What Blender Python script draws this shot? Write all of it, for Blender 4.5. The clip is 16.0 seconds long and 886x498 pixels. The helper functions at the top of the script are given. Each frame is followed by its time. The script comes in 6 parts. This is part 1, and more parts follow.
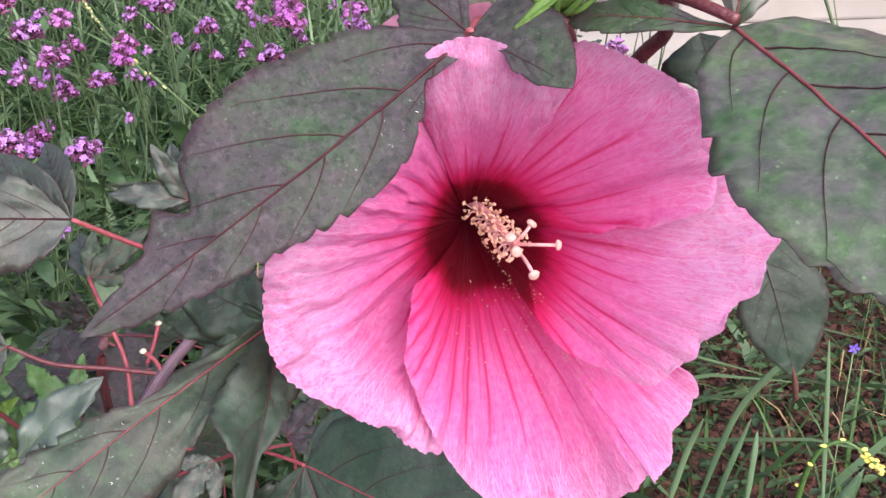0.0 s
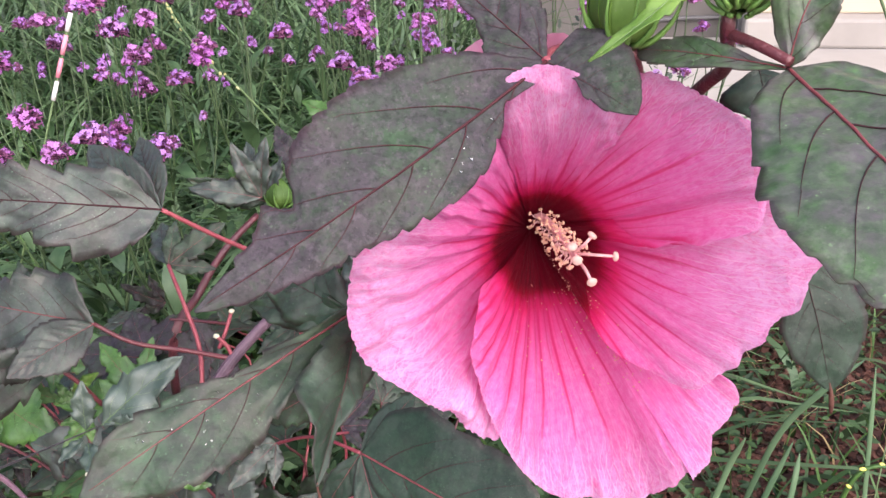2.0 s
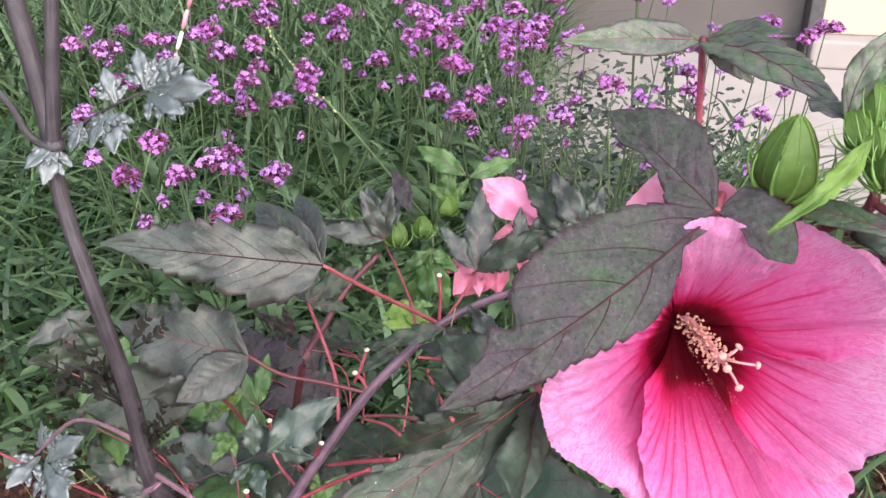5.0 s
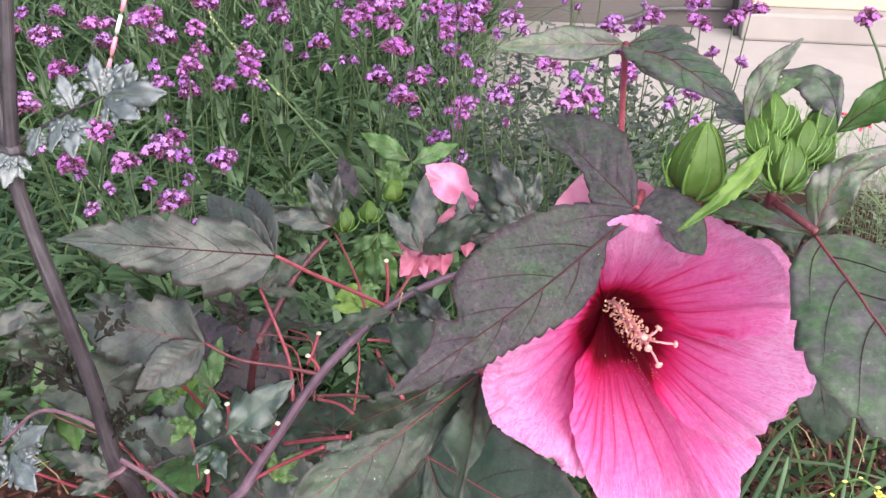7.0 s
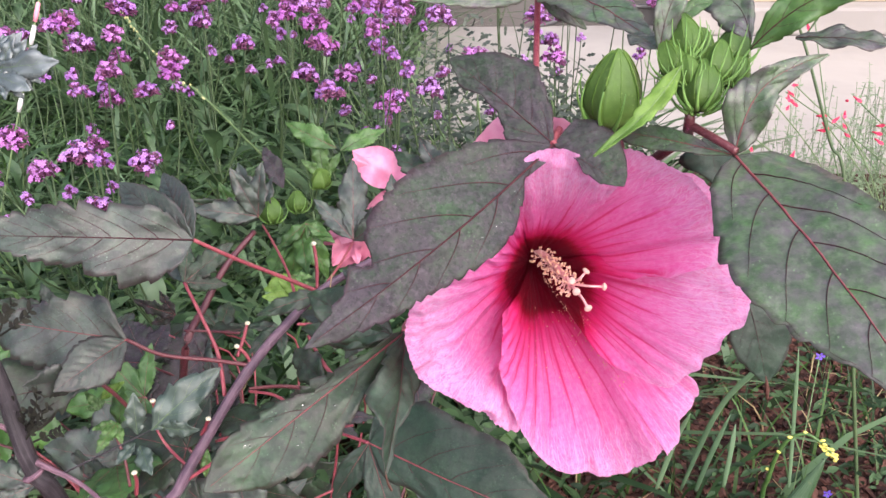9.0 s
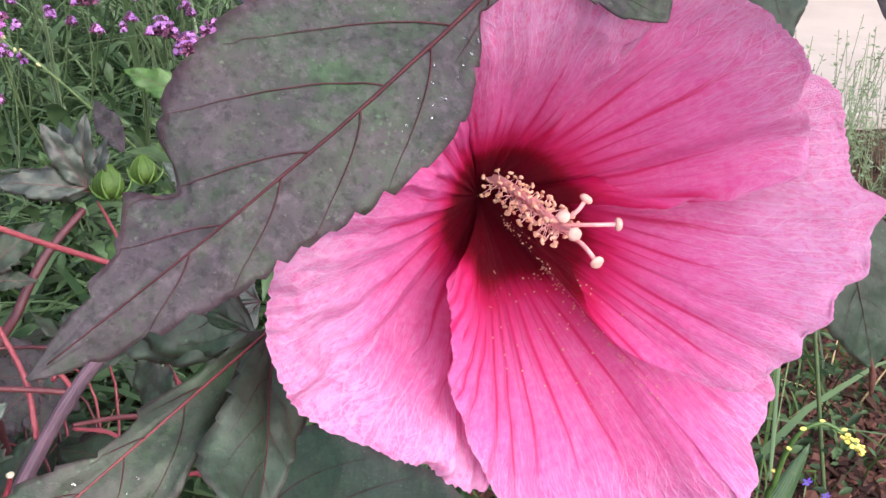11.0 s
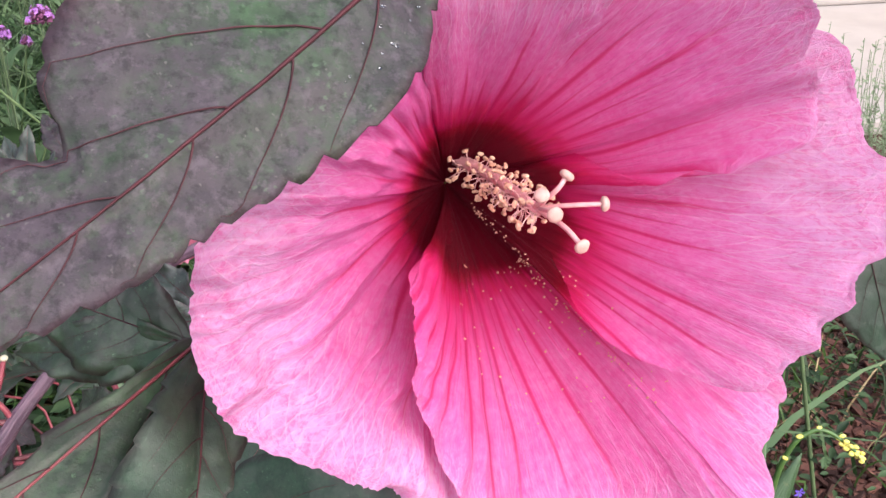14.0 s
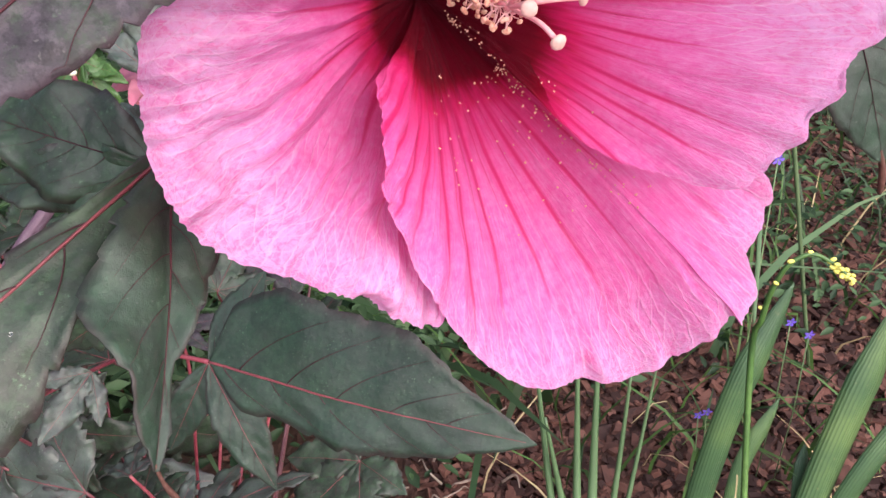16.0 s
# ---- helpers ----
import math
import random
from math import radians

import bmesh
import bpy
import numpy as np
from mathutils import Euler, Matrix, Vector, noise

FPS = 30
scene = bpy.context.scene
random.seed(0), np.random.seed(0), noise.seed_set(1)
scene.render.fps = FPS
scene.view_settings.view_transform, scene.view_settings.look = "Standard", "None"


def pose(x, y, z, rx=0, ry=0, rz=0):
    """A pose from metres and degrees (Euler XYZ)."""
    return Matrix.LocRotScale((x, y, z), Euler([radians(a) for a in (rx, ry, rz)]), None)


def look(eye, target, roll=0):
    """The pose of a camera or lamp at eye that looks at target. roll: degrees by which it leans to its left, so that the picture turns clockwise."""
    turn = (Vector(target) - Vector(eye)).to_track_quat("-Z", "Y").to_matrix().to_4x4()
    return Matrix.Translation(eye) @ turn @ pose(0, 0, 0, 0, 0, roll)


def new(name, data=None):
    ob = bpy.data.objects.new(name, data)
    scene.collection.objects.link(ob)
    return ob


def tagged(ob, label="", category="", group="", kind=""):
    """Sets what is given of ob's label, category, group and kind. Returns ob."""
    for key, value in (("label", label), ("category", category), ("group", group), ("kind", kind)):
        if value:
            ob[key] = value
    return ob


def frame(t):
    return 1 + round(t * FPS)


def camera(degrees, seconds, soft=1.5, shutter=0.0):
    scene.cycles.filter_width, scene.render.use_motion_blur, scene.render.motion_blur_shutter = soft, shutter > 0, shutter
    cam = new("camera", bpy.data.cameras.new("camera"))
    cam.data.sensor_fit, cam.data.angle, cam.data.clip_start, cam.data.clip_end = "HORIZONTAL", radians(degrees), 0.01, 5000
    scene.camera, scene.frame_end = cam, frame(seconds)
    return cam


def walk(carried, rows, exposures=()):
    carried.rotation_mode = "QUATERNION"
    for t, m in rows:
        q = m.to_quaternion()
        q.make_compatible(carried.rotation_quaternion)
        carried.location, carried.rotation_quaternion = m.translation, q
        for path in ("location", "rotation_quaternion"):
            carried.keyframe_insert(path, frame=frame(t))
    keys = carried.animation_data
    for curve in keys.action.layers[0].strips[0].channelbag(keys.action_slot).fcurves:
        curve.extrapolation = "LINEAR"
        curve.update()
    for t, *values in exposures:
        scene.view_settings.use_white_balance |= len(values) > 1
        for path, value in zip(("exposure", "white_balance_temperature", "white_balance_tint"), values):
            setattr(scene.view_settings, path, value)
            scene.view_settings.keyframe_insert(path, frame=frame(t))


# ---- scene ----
cam = camera(53.5, 16.0)
PATH = [
    (0, (0.032, 0.007, 0.999), (-0.158, 1.778, 0.089), -3.4),
    (0.5, (0.035, -0.002, 0.998), (-0.195, 1.768, 0.097), -3.3),
    (1, (0.032, -0.01, 1.003), (-0.242, 1.758, 0.108), -3.4),
    (1.5, (0.029, -0.02, 1.009), (-0.262, 1.747, 0.118), -2.8),
    (2, (0.028, -0.026, 1.013), (-0.274, 1.741, 0.126), -1.8),
    (2.5, (0.019, -0.039, 1.023), (-0.3, 1.722, 0.13), -1.2),
    (3, (0.016, -0.052, 1.036), (-0.324, 1.707, 0.146), -0.7),
    (3.5, (0.007, -0.062, 1.047), (-0.345, 1.699, 0.167), -0.9),
    (4, (-0.001, -0.074, 1.058), (-0.382, 1.685, 0.184), -0.6),
    (4.2, (-0.009, -0.076, 1.067), (-0.401, 1.679, 0.191), -0.3),
    (6.3, (-0.037, -0.103, 1.129), (-0.402, 1.617, 0.175), 0.4),
    (6.5, (-0.032, -0.105, 1.131), (-0.365, 1.619, 0.175), 0.5),
    (7, (-0.025, -0.115, 1.13), (-0.289, 1.619, 0.169), 0.4),
    (7.5, (-0.008, -0.121, 1.121), (-0.237, 1.618, 0.16), -0.2),
    (8, (-0.013, -0.129, 1.115), (-0.193, 1.614, 0.151), 0.0),
    (8.2, (-0.008, -0.135, 1.111), (-0.178, 1.611, 0.151), -0.2),
    (10.3, (-0.02, 0.01, 1.01), (-0.125, 1.794, 0.112), -3.4),
    (10.5, (-0.023, 0.033, 0.993), (-0.083, 1.814, 0.084), -2.9),
    (11, (-0.022, 0.069, 0.969), (0.053, 1.827, 0.017), -1.3),
    (11.5, (-0.018, 0.082, 0.943), (0.101, 1.848, 0.012), -1.5),
    (12, (-0.017, 0.091, 0.94), (0.118, 1.854, 0.005), -1.8),
    (12.5, (-0.011, 0.096, 0.932), (0.111, 1.865, 0.005), -2.3),
    (13, (-0.014, 0.097, 0.933), (0.107, 1.863, 0.002), -2.5),
    (13.5, (-0.016, 0.099, 0.939), (0.101, 1.873, 0.024), -2.6),
    (14, (-0.017, 0.097, 0.943), (0.114, 1.874, 0.034), -2.1),
    (14.5, (-0.01, 0.099, 0.94), (0.129, 1.871, 0.025), -2.4),
    (15, (-0.008, 0.103, 0.937), (0.136, 1.855, -0.016), -2.5),
    (15.5, (-0.01, 0.103, 0.931), (0.115, 1.801, -0.118), -3.1),
    (16, (-0.011, 0.097, 0.927), (0.092, 1.706, -0.256), -4.5),
]
walk(cam, [(t, look(eye, target, roll)) for t, eye, target, roll in PATH], exposures=[(0, 1.32, 6280, 17), (16, 1.32, 6280, 17)])

# ---- world, sun, exposure ----
world = bpy.data.worlds.new("overcast_sky")
scene.world = world
world.use_nodes = True
_bg = world.node_tree.nodes["Background"]
_sky = world.node_tree.nodes.new("ShaderNodeTexSky")
_sky.sky_type, _sky.sun_disc = "NISHITA", False
_sky.sun_elevation, _sky.sun_rotation = radians(36), radians(148)
_sky.air_density, _sky.dust_density, _sky.ozone_density = 1.0, 4.0, 1.0
world.node_tree.links.new(_sky.outputs[0], _bg.inputs[0])
_bg.inputs[1].default_value = 0.10
_sun = new("sun", bpy.data.lights.new("sun", "SUN"))
_sun.data.energy, _sun.data.angle, _sun.data.color = 3.3, radians(112), (1.0, 0.985, 0.965)
_sun.matrix_basis = look((2.1, -3.0, 3.6), (0, 0.3, 0.8))


# ---- materials ----
def material(name, rough=0.6, spec=0.4):
    m = bpy.data.materials.new(name)
    m.use_nodes = True
    b = m.node_tree.nodes["Principled BSDF"]
    b.inputs["Roughness"].default_value = rough
    b.inputs["Specular IOR Level"].default_value = spec
    return m, m.node_tree, b


def node(nt, kind, **values):
    n = nt.nodes.new(kind)
    for key, v in values.items():
        n.inputs[key.replace("_", " ")].default_value = v
    return n


def noise_of(nt, scale, detail=4.0, rough=0.55, vector=None):
    n = node(nt, "ShaderNodeTexNoise", Scale=scale, Detail=detail, Roughness=rough)
    if vector is None:
        vector = nt.nodes.new("ShaderNodeTexCoord").outputs["Object"]
    nt.links.new(vector, n.inputs["Vector"])
    return n.outputs["Fac"]


def ramp(nt, fac, stops):
    r = nt.nodes.new("ShaderNodeValToRGB")
    e = r.color_ramp.elements
    while len(e) < len(stops):
        e.new(0.5)
    for el, (p, c) in zip(e, stops):
        el.position = p
        el.color = (*c, 1) if len(c) == 3 else c
    nt.links.new(fac, r.inputs[0])
    return r.outputs[0]


def mix(nt, fac, a, b, blend="MIX"):
    m = nt.nodes.new("ShaderNodeMix")
    m.data_type, m.blend_type = "RGBA", blend
    for sock, v in ((m.inputs[0], fac), (m.inputs[6], a), (m.inputs[7], b)):
        if isinstance(v, (int, float)):
            sock.default_value = v
        elif isinstance(v, tuple):
            sock.default_value = (*v, 1)
        else:
            nt.links.new(v, sock)
    return m.outputs[2]


def calc(nt, op, a, b=0.0, c=0.0):
    m = nt.nodes.new("ShaderNodeMath")
    m.operation = op
    for sock, v in zip(m.inputs, (a, b, c)):
        if isinstance(v, (int, float)):
            sock.default_value = v
        else:
            nt.links.new(v, sock)
    return m.outputs[0]


def bump(nt, b, height, strength, distance):
    n = node(nt, "ShaderNodeBump", Strength=strength, Distance=distance)
    nt.links.new(height, n.inputs["Height"])
    nt.links.new(n.outputs[0], b.inputs["Normal"])


def translucent(nt, b, colour, amount):
    """Lets a thin sheet pass some light through."""
    t = nt.nodes.new("ShaderNodeBsdfTranslucent")
    if isinstance(colour, tuple):
        t.inputs[0].default_value = (*colour, 1)
    else:
        nt.links.new(colour, t.inputs[0])
    m = nt.nodes.new("ShaderNodeMixShader")
    m.inputs[0].default_value = amount
    nt.links.new(b.outputs[0], m.inputs[1])
    nt.links.new(t.outputs[0], m.inputs[2])
    nt.links.new(m.outputs[0], nt.nodes["Material Output"].inputs[0])


def plain(name, c1, c2, scale=60.0, rough=0.6, spec=0.4, relief=0.3, depth=0.001, through_light=0.0, each=False):
    """A surface that wanders between two colours, with fine grain."""
    m, nt, b = material(name, rough, spec)
    f = noise_of(nt, scale)
    g = noise_of(nt, scale * 6)
    info = nt.nodes.new("ShaderNodeObjectInfo").outputs["Random"]
    if each:  # every blade or chip has a tone of its own
        info = nt.nodes.new("ShaderNodeNewGeometry").outputs["Random Per Island"]
    f = calc(nt, "ADD", calc(nt, "MULTIPLY", f, 0.4 if each else 0.75), calc(nt, "MULTIPLY", info, 0.6 if each else 0.25))
    col = mix(nt, calc(nt, "MULTIPLY", g, 0.3), ramp(nt, f, [(0.36, c1), (0.64, c2)]), c1)
    nt.links.new(col, b.inputs["Base Color"])
    if relief:
        bump(nt, b, g, relief, depth)
    if through_light:
        translucent(nt, b, col, through_light)
    return m


def line_pattern(nt, u, v, count, wander, width):
    """1 on thin lines that run along v, count of them over u, each wandering sideways; else 0."""
    comb = nt.nodes.new("ShaderNodeCombineXYZ")
    nt.links.new(calc(nt, "MULTIPLY", u, count * 0.6), comb.inputs[0])
    nt.links.new(calc(nt, "MULTIPLY", v, 3.2), comb.inputs[1])
    n = noise_of(nt, 1.0, 3.0, 0.6, comb.outputs[0])
    x = calc(nt, "ADD", calc(nt, "MULTIPLY", u, count), calc(nt, "MULTIPLY", calc(nt, "SUBTRACT", n, 0.5), wander))
    d = calc(nt, "ABSOLUTE", calc(nt, "SUBTRACT", calc(nt, "FRACT", x), 0.5))
    s = nt.nodes.new("ShaderNodeMapRange")
    s.interpolation_type = "SMOOTHSTEP"
    s.inputs[1].default_value, s.inputs[2].default_value = 0.0, width
    s.inputs[3].default_value, s.inputs[4].default_value = 1.0, 0.0
    nt.links.new(d, s.inputs[0])
    return s.outputs[0]


def petal_material():
    m, nt, b = material("petal_skin", 0.55, 0.22)
    uv = nt.nodes.new("ShaderNodeUVMap")
    sep = nt.nodes.new("ShaderNodeSeparateXYZ")
    nt.links.new(uv.outputs[0], sep.inputs[0])
    u, v = sep.outputs[0], sep.outputs[1]

    def drawn(along, across, scale, detail=5.0, rough=0.65):
        """Noise drawn out along the petal."""
        comb = nt.nodes.new("ShaderNodeCombineXYZ")
        nt.links.new(calc(nt, "MULTIPLY", u, across), comb.inputs[0])
        nt.links.new(calc(nt, "MULTIPLY", v, along), comb.inputs[1])
        return noise_of(nt, scale, detail, rough, comb.outputs[0])

    def eased(value, lo, hi, a, z):
        n = nt.nodes.new("ShaderNodeMapRange")
        n.interpolation_type = "SMOOTHSTEP"
        for k, x in zip((1, 2, 3, 4), (lo, hi, a, z)):
            n.inputs[k].default_value = x
        nt.links.new(value, n.inputs[0])
        return n.outputs[0]

    def between(lo, hi, a, z):
        return eased(v, lo, hi, a, z)

    def veins(count, shift, thick, short, long):
        """Veins that start broad at the throat and thin out, each at a length of its own; and a soft stain along them."""
        x = calc(nt, "ADD", calc(nt, "MULTIPLY", u, count), shift)
        white = nt.nodes.new("ShaderNodeTexWhiteNoise")
        white.noise_dimensions = "1D"
        nt.links.new(calc(nt, "FLOOR", x), white.inputs["W"])
        reach = calc(nt, "ADD", calc(nt, "MULTIPLY", white.outputs["Value"], long - short), short)
        t = calc(nt, "DIVIDE", calc(nt, "SUBTRACT", v, 0.22), calc(nt, "SUBTRACT", reach, 0.22))
        left = calc(nt, "MAXIMUM", calc(nt, "SUBTRACT", 1.0, calc(nt, "MAXIMUM", t, 0.0)), 0.0)
        d = calc(nt, "ABSOLUTE", calc(nt, "SUBTRACT", calc(nt, "FRACT", x), 0.5))
        w = calc(nt, "ADD", calc(nt, "MULTIPLY", left, thick), 0.004)
        core = eased(calc(nt, "DIVIDE", d, w), 0.15, 1.0, 1.0, 0.0)
        stain = eased(calc(nt, "DIVIDE", d, calc(nt, "MULTIPLY", w, 3.0)), 0.0, 1.0, 1.0, 0.0)
        fade = calc(nt, "MINIMUM", calc(nt, "MULTIPLY", left, 2.6), 1.0)
        return calc(nt, "MULTIPLY", core, fade), calc(nt, "MULTIPLY", stain, calc(nt, "POWER", left, 0.8))

    blot = noise_of(nt, 38.0, 5.0)
    mottle = noise_of(nt, 230.0, 5.0, 0.65)
    fine = noise_of(nt, 800.0, 4.0)
    streak = drawn(1.2, 5.5, 9.0)
    hairs = drawn(9.0, 52.0, 2.2, 6.0, 0.75)
    fibres = drawn(26.0, 95.0, 1.6, 5.0, 0.7)
    reach = calc(nt, "ADD", v, calc(nt, "MULTIPLY", calc(nt, "SUBTRACT", streak, 0.5), 0.07))
    reach = calc(nt, "ADD", reach, calc(nt, "MULTIPLY", calc(nt, "SUBTRACT", blot, 0.5), 0.10))
    base = ramp(nt, reach, [(0.0, (0.12, 0.0004, 0.010)), (0.225, (0.15, 0.0006, 0.012)), (0.275, (0.30, 0.0015, 0.022)), (0.312, (0.54, 0.010, 0.075)), (0.342, (0.66, 0.045, 0.205)),
                            (0.40, (0.725, 0.100, 0.325)), (0.55, (0.735, 0.138, 0.400)), (0.75, (0.735, 0.220, 0.500)), (1.0, (0.725, 0.365, 0.630))])
    come = between(0.25, 0.31, 0.0, 1.0)
    far = between(0.46, 0.80, 0.0, 1.0)
    third = line_pattern(nt, u, v, 34.0, 1.7, 0.13)
    fourth = line_pattern(nt, u, v, 74.0, 2.6, 0.16)
    # side branches that leave the strong veins like the barbs of a feather
    cell = calc(nt, "MULTIPLY", u, 7.0)
    off = calc(nt, "ABSOLUTE", calc(nt, "SUBTRACT", calc(nt, "FRACT", cell), 0.5))
    run = calc(nt, "ADD", calc(nt, "MULTIPLY", v, 10.0), calc(nt, "MULTIPLY", off, -4.6))
    run = calc(nt, "ADD", run, calc(nt, "MULTIPLY", calc(nt, "SUBTRACT", blot, 0.5), 0.9))
    barb = calc(nt, "ABSOLUTE", calc(nt, "SUBTRACT", calc(nt, "FRACT", run), 0.5))
    barb = ramp(nt, barb, [(0.0, (1, 1, 1)), (0.085, (0, 0, 0))])
    broken = ramp(nt, noise_of(nt, 70.0, 2.0), [(0.36, (0, 0, 0)), (0.52, (1, 1, 1))])
    barb = calc(nt, "MULTIPLY", barb, broken)
    col = base
    lighter = calc(nt, "MULTIPLY", ramp(nt, hairs, [(0.46, (0, 0, 0)), (0.70, (1, 1, 1))]), between(0.28, 0.6, 0.0, 0.58))
    col = mix(nt, lighter, col, (0.75, 0.38, 0.62))
    veil = calc(nt, "MULTIPLY", ramp(nt, noise_of(nt, 430.0, 4.0, 0.7), [(0.44, (0, 0, 0)), (0.64, (1, 1, 1))]), between(0.30, 0.50, 0.0, 0.32))
    col = mix(nt, veil, col, (0.75, 0.30, 0.57))
    deeper = calc(nt, "MULTIPLY", ramp(nt, mottle, [(0.47, (0, 0, 0)), (0.66, (1, 1, 1))]), between(0.28, 0.5, 0.0, 0.40))
    col = mix(nt, deeper, col, (0.68, 0.075, 0.29))
    col = mix(nt, calc(nt, "MULTIPLY", ramp(nt, fibres, [(0.52, (0, 0, 0)), (0.70, (1, 1, 1))]), between(0.30, 0.5, 0.0, 0.42)), col, (0.64, 0.07, 0.27))
    # creases drawn in colour only, as thin lines of deeper pink
    crease = drawn(3.2, 14.0, 1.5, 3.0, 0.6)
    crease = ramp(nt, calc(nt, "ABSOLUTE", calc(nt, "SUBTRACT", crease, 0.5)), [(0.0, (1, 1, 1)), (0.035, (0, 0, 0))])
    col = mix(nt, calc(nt, "MULTIPLY", crease, between(0.42, 0.60, 0.0, 0.42)), col, (0.70, 0.075, 0.30))
    tone = ramp(nt, calc(nt, "ADD", calc(nt, "MULTIPLY", blot, 0.6), calc(nt, "MULTIPLY", streak, 0.4)), [(0.36, (0.92, 0.78, 0.88)), (0.62, (1.0, 1.0, 1.0))])
    col = mix(nt, 0.8, col, tone, "MULTIPLY")
    for count, shift, thick, short, long, deep in ((7.0, 0.0, 0.21, 0.52, 0.88, 0.92), (7.0, 0.42, 0.11, 0.38, 0.66, 0.75), (21.0, 0.3, 0.16, 0.34, 0.50, 0.55)):
        core, stain = veins(count, shift, thick, short, long)
        col = mix(nt, calc(nt, "MULTIPLY", calc(nt, "MULTIPLY", stain, come), 0.54 * deep), col, (0.70, 0.022, 0.185))
        col = mix(nt, calc(nt, "MULTIPLY", calc(nt, "MULTIPLY", core, come), 0.85 * deep), col, (0.54, 0.008, 0.100))
    col = mix(nt, calc(nt, "MULTIPLY", calc(nt, "MULTIPLY", barb, far), 0.40), col, (0.78, 0.52, 0.70))
    col = mix(nt, calc(nt, "MULTIPLY", calc(nt, "MULTIPLY", third, between(0.50, 0.86, 0.0, 1.0)), 0.40), col, (0.78, 0.50, 0.69))
    col = mix(nt, calc(nt, "MULTIPLY", calc(nt, "MULTIPLY", fourth, between(0.62, 0.95, 0.0, 1.0)), 0.28), col, (0.78, 0.50, 0.69))
    nt.links.new(col, b.inputs["Base Color"])
    h = calc(nt, "ADD", calc(nt, "MULTIPLY", calc(nt, "MULTIPLY", barb, far), 0.25), calc(nt, "MULTIPLY", third, 0.3))
    h = calc(nt, "ADD", h, calc(nt, "ADD", calc(nt, "MULTIPLY", hairs, 1.3), calc(nt, "ADD", calc(nt, "MULTIPLY", mottle, 1.0), calc(nt, "MULTIPLY", fine, 0.35))))
    bump(nt, b, h, 0.7, 0.0013)
    translucent(nt, b, mix(nt, calc(nt, "MULTIPLY", come, 0.25), col, (1.0, 0.12, 0.38)), 0.36)
    return m


def leaf_material(name, dark, mid, bright, rough=0.5, patches=18.0, purple=(0.075, 0.05, 0.062), amount=0.5, shine=0.25, margin=0.6, crisp=0.20, flecks=0.45, relief=0.55, soft=0.5, cloud=0.0):
    """Leaf skin: a mottled ground, patches of a second tone, a net of fine veins and speckles."""
    m, nt, b = material(name, rough, shine)
    f = noise_of(nt, patches, 3.0)
    g = noise_of(nt, patches * 3.1, 5.0)
    fine = noise_of(nt, 420.0, 3.0)
    vor = node(nt, "ShaderNodeTexVoronoi", Scale=620.0)
    vor.feature = "DISTANCE_TO_EDGE"
    nt.links.new(nt.nodes.new("ShaderNodeTexCoord").outputs["Object"], vor.inputs["Vector"])
    net = ramp(nt, vor.outputs["Distance"], [(0.0, (1, 1, 1)), (0.09, (0, 0, 0))])
    info = nt.nodes.new("ShaderNodeObjectInfo").outputs["Random"]
    f2 = calc(nt, "ADD", calc(nt, "MULTIPLY", f, 0.9), calc(nt, "MULTIPLY", info, 0.12))
    col = ramp(nt, f2, [(0.36, dark), (0.52, mid), (0.72, bright)])
    col = mix(nt, calc(nt, "MULTIPLY", ramp(nt, g, [(0.50 - crisp, (0, 0, 0)), (0.50 + crisp, (1, 1, 1))]), amount), col, purple)
    small = ramp(nt, noise_of(nt, patches * 9.0, 6.0, 0.62), [(0.42, (0, 0, 0)), (0.66, (1, 1, 1))])
    col = mix(nt, calc(nt, "MULTIPLY", small, soft), col, dark)
    col = mix(nt, calc(nt, "MULTIPLY", ramp(nt, noise_of(nt, patches * 5.0, 5.0, 0.7), [(0.48, (0, 0, 0)), (0.72, (1, 1, 1))]), 0.60 * min(1.0, amount + 0.3)), col, bright)
    spots = ramp(nt, noise_of(nt, 800.0, 1.0), [(0.72, (0, 0, 0)), (0.78, (1, 1, 1))])
    col = mix(nt, calc(nt, "MULTIPLY", spots, 0.30), col, (0.16, 0.155, 0.14))
    col = mix(nt, calc(nt, "MULTIPLY", net, 0.06), col, dark)
    uv = nt.nodes.new("ShaderNodeUVMap")
    sep = nt.nodes.new("ShaderNodeSeparateXYZ")
    nt.links.new(uv.outputs[0], sep.inputs[0])
    rim = calc(nt, "ABSOLUTE", calc(nt, "SUBTRACT", sep.outputs[0], 0.5))
    rim = ramp(nt, calc(nt, "ADD", rim, calc(nt, "MULTIPLY", calc(nt, "SUBTRACT", g, 0.5), 0.10)), [(0.44, (0, 0, 0)), (0.50, (1, 1, 1))])
    col = mix(nt, calc(nt, "MULTIPLY", rim, margin), col, (0.045, 0.022, 0.028))
    nt.links.new(col, b.inputs["Base Color"])
    r = calc(nt, "ADD", calc(nt, "MULTIPLY", g, 0.25), rough - 0.12)
    nt.links.new(r, b.inputs["Roughness"])
    warp = nt.nodes.new("ShaderNodeVectorMath")
    warp.operation = "ADD"
    drift = node(nt, "ShaderNodeTexNoise", Scale=120.0, Detail=3.0)
    shrink = nt.nodes.new("ShaderNodeVectorMath")
    shrink.operation = "SCALE"
    shrink.inputs["Scale"].default_value = 0.0022
    nt.links.new(drift.outputs["Color"], shrink.inputs[0])
    nt.links.new(nt.nodes.new("ShaderNodeTexCoord").outputs["Object"], warp.inputs[0])
    nt.links.new(shrink.outputs[0], warp.inputs[1])
    dome = node(nt, "ShaderNodeTexVoronoi", Scale=270.0)
    dome.feature = "SMOOTH_F1"
